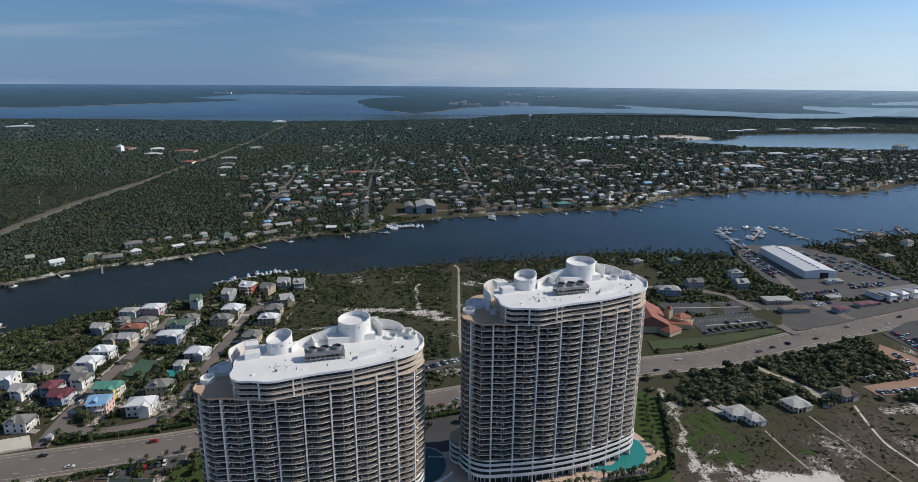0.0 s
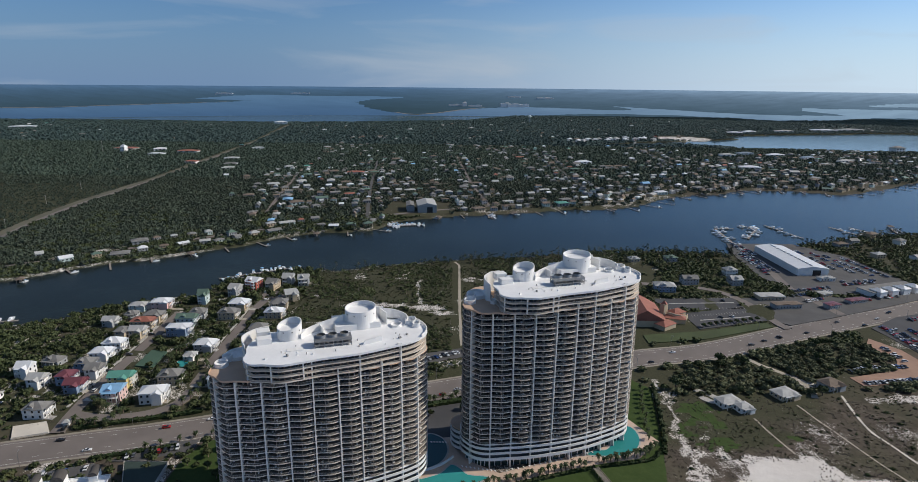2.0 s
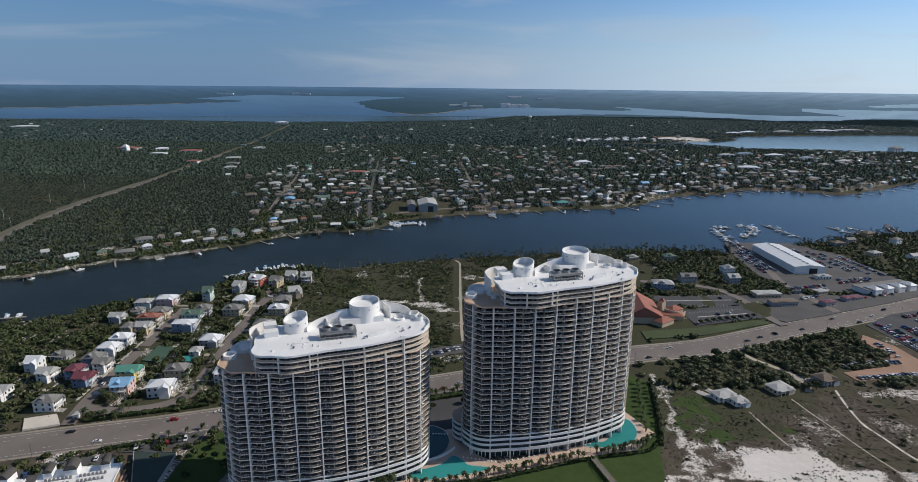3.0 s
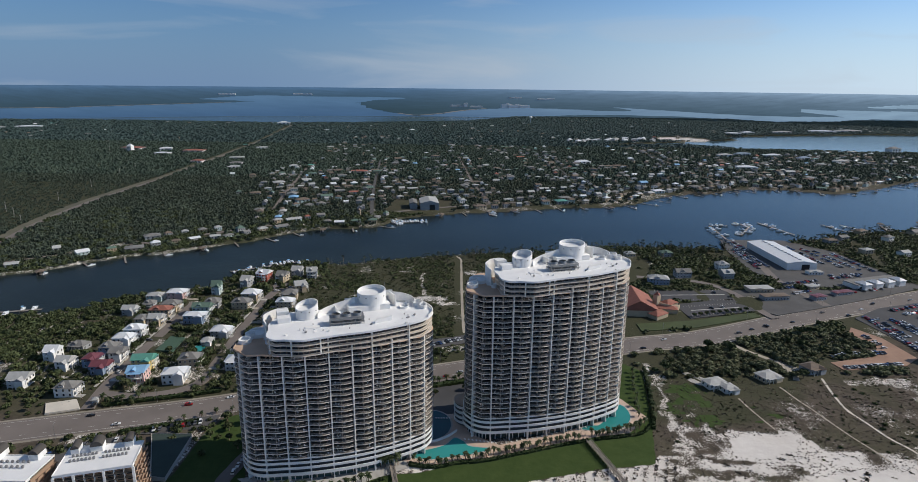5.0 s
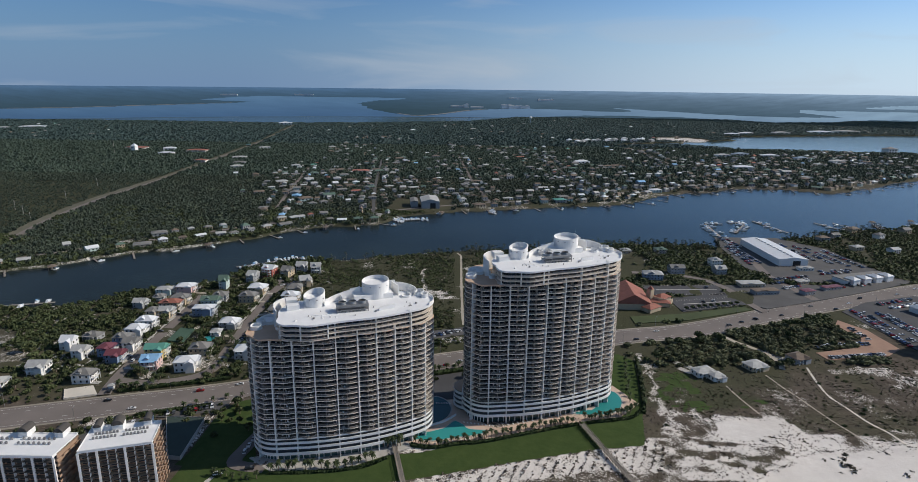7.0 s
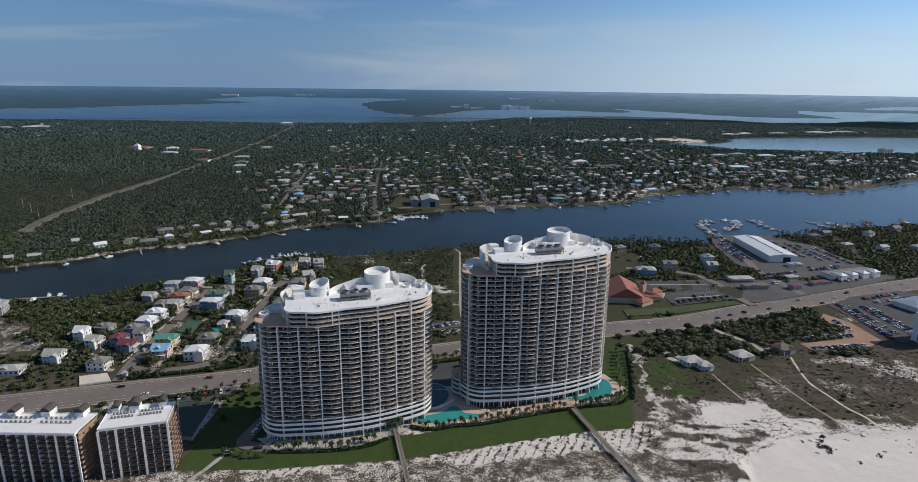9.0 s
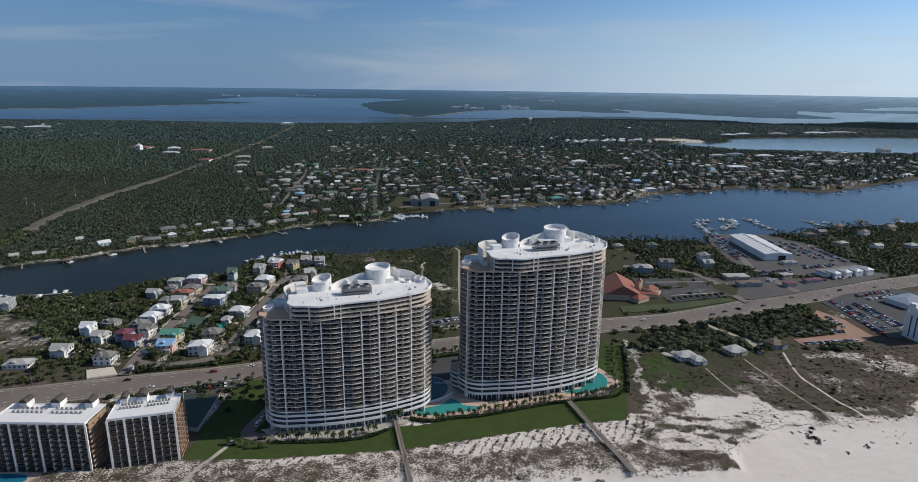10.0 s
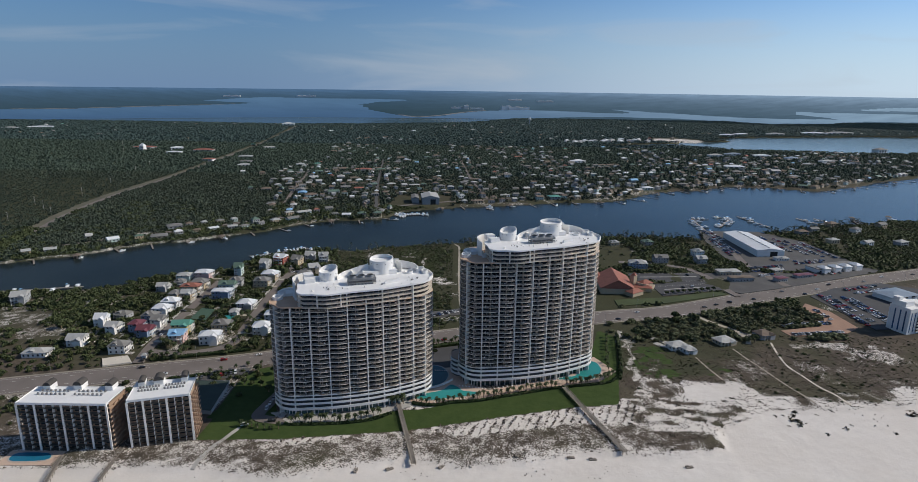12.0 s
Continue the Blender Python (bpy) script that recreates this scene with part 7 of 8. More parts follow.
def grid_points(x0, x1, y0, y1, step, seed):
    rng = np.random.RandomState(seed)
    X, Y = np.meshgrid(np.arange(x0, x1, step), np.arange(y0, y1, step))
    x = X.ravel() + rng.uniform(-0.5, 0.5, X.size) * step
    y = Y.ravel() + rng.uniform(-0.5, 0.5, X.size) * step
    return x, y, rng


def in_view(x, y, pad=40):
    """A broad wedge ahead of the shore."""
    return np.abs(x - 4) < (y + 105) * 0.80 + pad


EAST_HOMES = [(488, 748, 10, 15, 11, 5, "hip", "grey", "brown"), (514, 766, 20, 14, 10, 5, "gable", "grey", "grey"), (560, 800, 24, 16, 11, 6, "hip", "tan", "brown"), (505, 700, 15, 14, 10, 5, "hip", "tan", "pale"),
              (545, 690, 20, 13, 10, 5, "gable", "white", "pale"), (590, 690, 20, 15, 11, 6, "hip", "grey", "pale"), (575, 765, 30, 14, 10, 6, "hip", "white", "grey"), (635, 800, 24, 15, 11, 6, "gable", "tan", "grey")]
# places that stay clear: streets, lots, houses
CLEAR = [o for o in ([(182, 540), (264, 546), (263, 517), (191, 508)], [(199, 502), (261, 520), (270, 488), (202, 466)], [(150, 436), (200, 446), (268, 474), (266, 484), (203, 462), (150, 452)], [(352, 474), (390, 500), (452, 522), (500, 490), (450, 440), (404, 394), (362, 388)],
                     [(345, 560), (322, 612), (330, 700), (344, 756), (430, 756), (466, 700), (474, 600), (398, 560)], [(268, 492), (272, 545), (320, 552), (392, 552), (470, 585), (486, 568), (420, 536), (330, 496), (285, 478)],
                     [(335, 452), (349, 430), (351, 392), (332, 377), (278, 367), (275, 384), (318, 396), (328, 412), (324, 442)], [(-266, 302), (-258, 289), (-240, 296), (-250, 308)], [(-52, 388), (-24, 412), (8, 424), (12, 410), (-16, 398), (-44, 380)],
                     [(130, 450), (200, 462), (205, 500), (150, 545), (130, 520)], [(-236, 381), (-222, 379), (-224, 405), (-237, 407)], [(366, 368), (404, 376), (398, 400), (362, 392)], LOT, LAWN)]
BUILT = [(v[0], v[1], max(v[3], v[4]) * 0.62 + 1.5) for v in VILLAGE] + [(174, 342, 11), (182, 333, 9), (216, 353, 12), (254, 366, 11), (203, 566, 13), (236, 589, 10), (292, 622, 9), (284, 590, 9), (199, 668, 9), (243, 671, 10)] + [(v[0], v[1], 10) for v in EAST_HOMES]
TRACKS = [ln for _, ln, _ in STREETS] + [[(214, 418), (222, 400), (234, 384), (240, 366)], [(-3, 402), (-4, 470), (-6, 560), (-10, 665)]]


def free(x, y, pad=0.0):
    ok = (off_line(ROAD, x, y) > ROAD_W / 2 + 1.5 + pad) & (water_depth(x, y) < -3 - pad)
    for o in CLEAR:
        ok &= ~inside(o, x, y)
    for t in TRACKS:
        ok &= off_line(t, x, y) > 4.6 + pad
    for bx, by, r in BUILT:
        ok &= np.hypot(x - bx, y - by) > r + pad
    return ok


def spire_template(seed, leaves, leaf):
    """A small far crown: a ragged six-sided cone with a few sprays."""
    rng = np.random.RandomState(seed)
    low = [(math.cos(a) * k, math.sin(a) * k, -0.45 * q) for a, k, q in zip(np.arange(6) * math.pi / 3, rng.uniform(0.65, 1.05, 6), rng.uniform(0.5, 1.0, 6))]
    co = low + [(rng.uniform(-0.15, 0.15), rng.uniform(-0.15, 0.15), rng.uniform(0.6, 0.95))]
    fa = [(i, (i + 1) % 6, 6) for i in range(6)]
    for i in range(leaves):
        a, r, z = rng.uniform(0, 6.28), rng.uniform(0.45, 1.05), rng.uniform(-0.2, 0.55)
        m = Matrix.Translation((math.cos(a) * r, math.sin(a) * r, z)) @ Euler(rng.uniform(0, 6.28, 3)).to_matrix().to_4x4() @ Matrix.Scale(leaf * rng.uniform(0.6, 1.3), 4)
        k = len(co)
        co += [tuple(m @ Vector(q)) for q in ((-1, -0.7, 0), (1, -0.6, 0.25), (0.1, 1, 0))]
        fa.append((k, k + 1, k + 2))
    return np.array(co), np.array(fa)


BUSH = [clump_template(i, 44, 0.25, 1, 0.75) for i in range(5)]
BUSH_FAR = [spire_template(80 + i, 26, 0.40) for i in range(6)]
TREE_FAR = [spire_template(40 + i, 10, 0.5) for i in range(6)]
TUFT = [clump_template(60 + i, 9, 0.45, 0, 0.7) for i in range(4)]


def stack(x, y, r, tall, lift=0.45):
    z = terrain(x, y)[0]
    return np.stack([x, y, z + r * lift, r, tall], -1)


road_y = lambda x: np.interp(x, *np.array(ROAD).T)
# scrub and trees on the near island
x, y, rng = grid_points(-620, 820, 330, 900, 3.9, 1)
n1, n2 = value_noise(x, y, 34, 11), value_noise(x, y, 12, 12)
north = y - road_y(x)
side = np.where(north > 0, 1, -1)
village = (x > -312) & (x < -155) & (north > 0) & (y < 590)
scrub = (x > -158) & (x < 125) & (north > 0)
ne = (x > 125) & (x < 345) & (north > 0)
west = (x <= -312)
dens = np.select([village, scrub, ne, west], [np.where((x < -250) & (y < 440), 0.72, 0.52), 0.46 + 0.5 * (n1 > 0.45), 0.72 * (n1 > 0.30) + 0.10, np.where(water_depth(x, y) > -45, 0.95, 0.75 * (n1 > 0.5) + 0.05)], 0.62 + 0.3 * (n1 - 0.5)) + np.where(ne & (y > 660), 0.10, 0) + ((n1 - 0.5) * 0.9 + (n2 - 0.5) * 0.5) * np.select([village, ne, x > 330, west], [0.6, 0.12, 0.3, 0.4], 1.0)
south_e = (north < 0)
dens = np.where(south_e, np.where((x > 128) & (y > 352 + (x - 128) * 0.06) & (x < 330), 0.72 + (n1 - 0.5) * 1.7, 0.0), dens)
keep = (rng.rand(x.size) < dens) & in_view(x, y) & free(x, y, 1.0)
for ex, ey, ea, eb in ((-76, 513, 29, 7), (-34, 508, 19, 9), (-16, 494, 13, 6), (-142, 533, 7, 5), (-124, 469, 14, 5), (9, 590, 13, 8)):
    keep &= np.hypot((x - ex) / ea, (y - ey) / eb) > 0.9
keep &= off_line([(-39, 509), (-41, 532), (-45, 551), (-47, 574), (-46, 587), (-56, 590), (-93, 595), (-118, 590)], x, y) > 2.6
x, y, n1 = x[keep], y[keep], n1[keep]
big = rng.rand(x.size)
tallz = np.select([(x > -158) & (x < 125), x < -312, x > 125], [0.35, 0.7, 0.42], 0.75)
r = np.where((x > -158) & (x < 125) & (y < 720), 0.8 + 1.9 * big ** 2, np.where(x < -312, 1.2 + 2.6 * big ** 2, 1.0 + 3.0 * big ** 2))
r = np.where((x > 125) & (y < road_y(x)), 1.5 + 2.6 * big, r)
r = np.where((x > 330) & (y > road_y(x)), 1.4 + 2.6 * big ** 1.5, r)
pl = stack(x, y, r, tallz + 0.5 * rng.rand(x.size))
near = (y < 440) | ((x < -150) & (y < 520))
east_side = near & (pl[:, 0] > 125)
scatter_mesh("scrub", pl[near & ~east_side], BUSH, LEAF_NEAR, "dense dark green coastal scrub and oaks", "scrub")
scatter_mesh("scrub", pl[east_side], [clump_template(700 + i, 90, 0.17, 1, 0.8) for i in range(5)], LEAF_LOW, "low rounded scrub oaks behind the dunes", "scrub")
low = ~near & (pl[:, 0] > -158) & (pl[:, 0] < 125)
scatter_mesh("scrub", pl[low], BUSH_FAR, LEAF_NEAR, "dense low green scrub towards the canal", "scrub")
scatter_mesh("scrub", pl[~near & ~low], BUSH_FAR, LEAF_NEAR, "scattered green oaks and shrubs", "scrub")
# a lower, browner layer between the bushes
LEAF_DRY = foliage("dry_scrub_leaves", (0.045, 0.051, 0.025), (0.080, 0.086, 0.044), (0.11, 0.085, 0.05), 0.12)
x, y, rng = grid_points(-430, 120, 400, 710, 2.5, 61)
n1 = value_noise(x, y, 26, 62)
keep = (rng.rand(x.size) < 0.55 + (n1 - 0.5) * 0.8) & (y > road_y(x) + 22) & ((x > -156) | (x < -306)) & in_view(x, y) & free(x, y, 0.5)
for ex, ey, ea, eb in ((-76, 513, 27, 6), (-34, 508, 17, 8), (-16, 494, 12, 5), (-142, 533, 6, 4), (-124, 469, 13, 4), (9, 590, 12, 7), (-340, 420, 24, 8), (-372, 380, 18, 9), (-330, 392, 12, 5), (-352, 448, 16, 4)):
    keep &= np.hypot((x - ex) / ea, (y - ey) / eb) > 0.85
keep &= off_line([(-39, 509), (-41, 532), (-45, 551), (-47, 574), (-46, 587)], x, y) > 2.0
x, y = x[keep], y[keep]
scatter_mesh("scrub", stack(x, y, 0.5 + 0.9 * rng.rand(x.size) ** 2, 0.5 + 0.5 * rng.rand(x.size), 0.15), TUFT, LEAF_DRY, "low olive-brown heath between the bushes", "scrub")
# bare pale snags standing in the scrub
x, y, rng = grid_points(-150, 20, 430, 690, 11, 63)
keep = (rng.rand(x.size) < 0.34 + 0.3 * (y > 600)) & free(x, y, 1.0)
x, y = x[keep], y[keep]
hgt = rng.uniform(4, 9, x.size)
SNAG = np.array([(0.12 * (1 - 0.6 * z) * math.cos(a) + 0.5 * z * z, 0.12 * (1 - 0.6 * z) * math.sin(a), z) for z in (0.0, 1.0) for a in (0, 2.1, 4.2)] + [(0.1, 0, 0.55), (0.16, 0.1, 0.55), (0.9, 0.5, 0.82)])
SNAG_F = np.array([(0, 1, 4), (0, 4, 3), (1, 2, 5), (1, 5, 4), (2, 0, 3), (2, 3, 5), (6, 7, 8)])
GREY_WOOD = surface("bleached_dead_wood", (0.20, 0.18, 0.155), 0.9, vary=0.15)
scatter_mesh("bare_trunks", np.stack([x, y, terrain(x, y)[0] - 0.2, np.ones(x.size), hgt], -1), [(SNAG, SNAG_F)], GREY_WOOD, "bleached bare trunks standing in the scrub", "dead trees")
# scrub west of the village south of the highway, and behind the condominiums
x, y, rng = grid_points(-420, -140, 214, 330, 4.2, 2)
keep = (rng.rand(x.size) < 0.42) & free(x, y, 1.0) & (np.abs(y - road_y(x)) > 17) & ((x < -246) | (y > 250)) & ~((x > -176) & (x < -146) & (y > 220) & (y < 264))
x, y = x[keep], y[keep]
scatter_mesh("scrub", stack(x, y, 1.2 + 1.6 * rng.rand(x.size), 0.9 + 0.3 * rng.rand(x.size)), BUSH, LEAF_NEAR, "dark green shrubs along the highway", "scrub")
# tall pines along the canal bank
x, y, rng = grid_points(-160, 620, 590, 850, 5.0, 3)
w = water_depth(x, y)
keep = (w < -4) & (rng.rand(x.size) < np.select([(w > -26) & (x > -50), w > -14, (w > -75) & (x > 60)], [0.42, 0.2, 0.13], 0.0)) & in_view(x, y) & free(x, y, 0)
x, y = x[keep], y[keep]
hgt = rng.uniform(5, 12, x.size)
pl = stack(x, y, np.ones(x.size), np.ones(x.size))
pl[:, 2] += hgt - 1.5
tufts = []
for k in range(5):
    q = pl.copy()
    q[:, 3] = rng.uniform(0.8, 1.7, x.size) * (1.0 - 0.10 * k)
    q[:, 0] += rng.uniform(-1.3, 1.3, x.size) * (1 + 0.25 * k)
    q[:, 1] += rng.uniform(-1.3, 1.3, x.size) * (1 + 0.25 * k)
    q[:, 2] += rng.uniform(-0.5, 0.6, x.size) - 0.115 * k * hgt
    q[:, 4] = rng.uniform(0.45, 0.8, x.size)
    tufts.append(q)
scatter_mesh("pine_crowns", np.concatenate(tufts), [clump_template(500 + i, 20, 0.34, 0, 0.8) for i in range(4)], LEAF_FAR, "ragged pine crowns along the canal bank", "pines")
tr = pl.copy()
V = np.array([(0.16 * math.cos(a), 0.16 * math.sin(a), z) for z in (-1.0, 0.0) for a in (0, 2.1, 4.2)])
F = np.array([(0, 1, 4), (0, 4, 3), (1, 2, 5), (1, 5, 4), (2, 0, 3), (2, 3, 5)])
tr[:, 3], tr[:, 4] = 1.0, hgt + 1
scatter_mesh("pine_trunks", tr, [(V, F)], TRUNK, "slim pine trunks along the canal bank", "pines")

# single yard trees
TREE_OB = {}


def tree(x, y, h, k, label="green live oak with a rounded crown"):
    key = k % 4
    if key not in TREE_OB:
        co, fa = clump_template(300 + key, 130, 0.20, 2, 0.8)
        cr = bpy.data.meshes.new("crown")
        cr.from_pydata(co.tolist(), [], fa.tolist())
        cr.materials.append(LEAF_NEAR)
        bm = bmesh.new()
        tube(bm, 0, 0, 0, 0.55, 0.055, 0.035, 7)
        for a in range(3):
            d = Vector((math.cos(a * 2.1), math.sin(a * 2.1), 1.1)).normalized()
            m = Matrix.Translation(Vector((0, 0, 0.5)) + d * 0.15) @ d.to_track_quat("Z", "Y").to_matrix().to_4x4()
            bmesh.ops.create_cone(bm, segments=6, radius1=0.03, radius2=0.015, depth=0.34, matrix=m)
        tk = bpy.data.meshes.new("trunk")
        bm.to_mesh(tk)
        bm.free()
        tk.materials.append(TRUNK)
        TREE_OB[key] = (cr, tk)
    root = empty("tree", pose(x, y, ground_at(x, y) - 0.1, 0, 0, k * 51) @ Matrix.Scale(h, 4), label, "tree", "yard trees")
    share("crown", TREE_OB[key][0], root, Matrix.Translation((0, 0, 0.66)) @ Matrix.Diagonal((0.46, 0.46, 0.42, 1)))
    share("trunk", TREE_OB[key][1], root)


x, y, rng = grid_points(-330, 340, 300, 600, 13, 8)
keep = free(x, y, 1.5) & (((x < -155) & (y > road_y(x) + 20)) | ((x > 130) & (y > road_y(x) + 18) & (rng.rand(x.size) < 0.5)) | ((x > 130) & (y > 352) & (y < road_y(x) - 20))) & (rng.rand(x.size) < 0.3)
for k, (a, b) in enumerate(zip(x[keep], y[keep])):
    tree(float(a), float(b), float(rng.uniform(4.5, 8.5)), k)
for k, (a, b) in enumerate(((-146, 268), (-138, 276), (-130, 284), (-134, 266), (-124, 272), (-143, 286), (-118, 288), (-126, 258), (-34, 316), (-18, 322), (2, 329), (24, 337), (44, 344), (62, 352))):
    tree(a, b, 4.5 + k % 3, k + 3)
for k, (c, d) in enumerate(along([(205, 470), (225, 478), (262, 488)], 2, 90, 7)):
    tree(c.x, c.y, 4.5, k, "small clipped tree beside the parking lot")

DUNE_DARK = foliage("dune_clump_leaves", (0.050, 0.044, 0.032), (0.105, 0.090, 0.066), dry_part=0.05)
# dune plants: tufts on the sand and dark heath in the east
DUNE = foliage("dune_grass_tufts", (0.11, 0.088, 0.070), (0.22, 0.18, 0.145), (0.11, 0.09, 0.06), 0.12)
x, y, rng = grid_points(-260, 330, 165, 350, 1.55, 4)
edge = y - np.interp(x, *np.array(SAND_EDGE).T)
n1, n2 = value_noise(x, y, 22, 7), value_noise(x, y, 7, 14)
rowsw = (np.abs(((x - 0.4 * y + 1.2 * value_noise(x, y, 6, 18)) / 5.2) % 1 - 0.5) < 0.17) * 1.0
front = (x < 118) & (edge > 0) & (edge < 62)
dens = np.where(front, np.where(edge < 32, 0.38 + 0.2 * (n1 - 0.5), 0.95 * rowsw), np.where(edge > 0, np.where(inside(DUNE_FLAT, x, y), 0.0, 0.16 + 0.5 * (n2 > 0.5)), np.where(edge > -22, 0.05 * (n1 > 0.5), 0)))
keep = (rng.rand(x.size) < dens) & ~inside(LAWN, x, y) & ~inside(LAWN_WEST, x, y) & ~inside(POOLYARD, x, y) & ~inside(LOT, x, y) & (off_line(ROAD, x, y) > 18) & ~((x > -246) & (x < -146) & (y > 182)) 
for bx, by, rr in BUILT:
    keep &= np.hypot(x - bx, y - by) > rr
planted = (front & (edge >= 32))[keep]
x, y = x[keep], y[keep]
scatter_mesh("dune_grass", stack(x, y, (0.28 + 0.4 * rng.rand(x.size) ** 2) * np.where(planted, 1.6, 0.85), 0.8 + 0.4 * rng.rand(x.size), 0.2), TUFT, DUNE, "brownish dune grass tufts on pale sand", "dune grass")
x, y, rng = grid_points(112, 400, 196, 268, 4.2, 55)
edge = y - np.interp(x, *np.array(SAND_EDGE).T)
keep = (rng.rand(x.size) < np.where(edge > 0, 0.22 * (value_noise(x, y, 13, 71) > 0.55), 0.55 * (edge > -30) * (x > 185) * (value_noise(x, y, 9, 72) > 0.62))) & ~inside(DUNE_FLAT, x, y) & ~inside(LAWN, x, y)
x, y = x[keep], y[keep]
scatter_mesh("dune_shrubs", stack(x, y, (0.6 + 1.3 * rng.rand(x.size) ** 1.5) * np.where(y < np.interp(x, *np.array(SAND_EDGE).T), 1.8, 1.0), 0.30 + 0.2 * rng.rand(x.size), 0.05), TUFT, DUNE_DARK, "dark low plant clumps on white sand", "dune plants")
x, y, rng = grid_points(124, 480, 225, 372, 6.5, 5)
edge = y - np.interp(x, *np.array(SAND_EDGE).T)
keep = (edge > 4) & (rng.rand(x.size) < 0.14) & ~inside(DUNE_FLAT, x, y) & ~inside(DUNE_MOUNDS, x, y) & ~inside(DUNE_PATCH, x, y) & (off_line(ROAD, x, y) > 18) & free(x, y, 0.5)
x, y = x[keep], y[keep]
scatter_mesh("dune_shrubs", stack(x, y, 0.7 + 1.1 * rng.rand(x.size) ** 2, 0.7 + 0.2 * rng.rand(x.size), 0.25), BUSH[:2], LEAF_NEAR, "low dark dune shrubs", "scrub")

# low olive tufts over the eastern heath
x, y, rng = grid_points(118, 420, 255, 372, 2.9, 66)
n1 = value_noise(x, y, 19, 67)
veg = np.interp(x, (105, 131, 153, 165, 200, 207, 215, 252, 270, 312, 420), (262, 280, 278, 280, 281, 262, 259, 260, 268, 276, 300))
keep = (y > veg + 2) & (rng.rand(x.size) < 0.35 + (n1 - 0.5) * 0.9) & free(x, y, 0.5) & ~inside(LAWN, x, y)
for t_ in ([(184, 326), (187, 305), (190, 289)], [(219, 342), (225, 315), (231, 290), (238, 256)], [(256, 356), (251, 335), (248, 314), (252, 292), (255, 276), (260, 256)]):
    keep &= off_line(t_, x, y) > 1.8
x, y = x[keep], y[keep]
scatter_mesh("heath", stack(x, y, 0.5 + 0.8 * rng.rand(x.size) ** 2, 0.35 + 0.4 * rng.rand(x.size), 0.08), TUFT, LEAF_DRY, "low olive and brown heath behind the dunes", "heath")

# ---- north of the canal ----
VERGE = surface("dry_grass_verge", (0.115, 0.108, 0.075), 0.95, grain=0.3, stain=0.02, vary=0.3)
NHWY = [(-560, 560), (-600, 700), (-625, 800), (-648, 960), (-655, 1200), (-690, 1600), (-740, 2100), (-860, 2900)]
strip("north_road", smooth_line(NHWY[:5], 8), 26, 2.75, VERGE, "dry grass verge of the road leading inland", "road", thick=2)
strip("north_road", smooth_line(NHWY[4:], 8), 19, 2.72, VERGE, "narrow dry verge of the road leading inland", "road", thick=2)
strip("north_road", [(x + 5 * min(1, (2900 - y) / 1700), y) for x, y in smooth_line(NHWY, 8)], 8.5, 2.85, ASPHALT, "grey asphalt road leading inland", "road", thick=2)
NSTREETS = [[(-520, 600), (-380, 720), (-280, 800), (-190, 850), (-120, 905), (40, 985), (230, 1040), (330, 1130), (560, 1260)], [(-300, 940), (-100, 1050), (200, 1130), (480, 1240)], [(-420, 1050), (-100, 1200), (300, 1290), (900, 1420)],
            [(-520, 1240), (-100, 1380), (500, 1500), (1200, 1640)], [(-300, 830), (-340, 1060), (-390, 1400)], [(-150, 880), (-190, 1160), (-240, 1600)], [(40, 985), (10, 1220), (-30, 1700)], [(250, 1060), (230, 1280), (220, 1750)], [(560, 1260), (540, 1500), (560, 1900)]]
for k, s_ in enumerate(NSTREETS):
    strip("north_street", smooth_line(s_, 6), 5.5 if k else 7, 2.9 + 0.02 * k, PALE_LOT if k % 2 else ASPHALT, "pale street in the far settlement", "road", thick=2)

FAR_HOUSE = {}


def far_house(x, y, rz, w, d, h, rise, kind, wall, roof, z=None, label="", group="houses across the canal"):
    key = (kind, wall)
    if key not in FAR_HOUSE:
        bm = bmesh.new()
        box(bm, 0, 0, -0.3, 1, 1, 1.3)
        for sx in (-0.3, 0.0, 0.3):
            for zz in (0.15, 0.6):
                v = box(bm, sx, -0.5, zz, 0.13, 0.03, 0.25)
                for f in {f for q in v for f in q.link_faces}:
                    f.material_index = 1
        if kind == "gable":
            for s in (-1, 1):
                bm.faces.new([bm.verts.new(q) for q in ((s * 0.5, -0.5, 1), (s * 0.5, 0.5, 1), (s * 0.5, 0, 1.4))])
        me = bpy.data.meshes.new("house")
        bm.to_mesh(me)
        bm.free()
        me.materials.append(WALLS[wall])
        me.materials.append(GLASS)
        FAR_HOUSE[key] = me
    if (kind, roof, "r") not in FAR_HOUSE:
        bm = bmesh.new()
        roof_mesh(bm, 1.3, 1.0, 1.0, 0.45, kind, 0.06, 0.03)
        for v in bm.verts:
            v.co.x /= 1.3
        me = bpy.data.meshes.new("roof")
        bm.to_mesh(me)
        bm.free()
        me.materials.append(ROOFS[roof])
        FAR_HOUSE[(kind, roof, "r")] = me
    ob = new("house", FAR_HOUSE[key])
    ob.matrix_basis = pose(x, y, z if z is not None else max(1.2, ground_at(x, y)), 0, 0, rz) @ Matrix.Diagonal((w, d, h, 1))
    tagged(ob, label or f"small {WORDS_W[wall]} house with {WORDS_R[roof]} roof", "house" if not label else "building", group)
    share("roof", FAR_HOUSE[(kind, roof, "r")], ob)


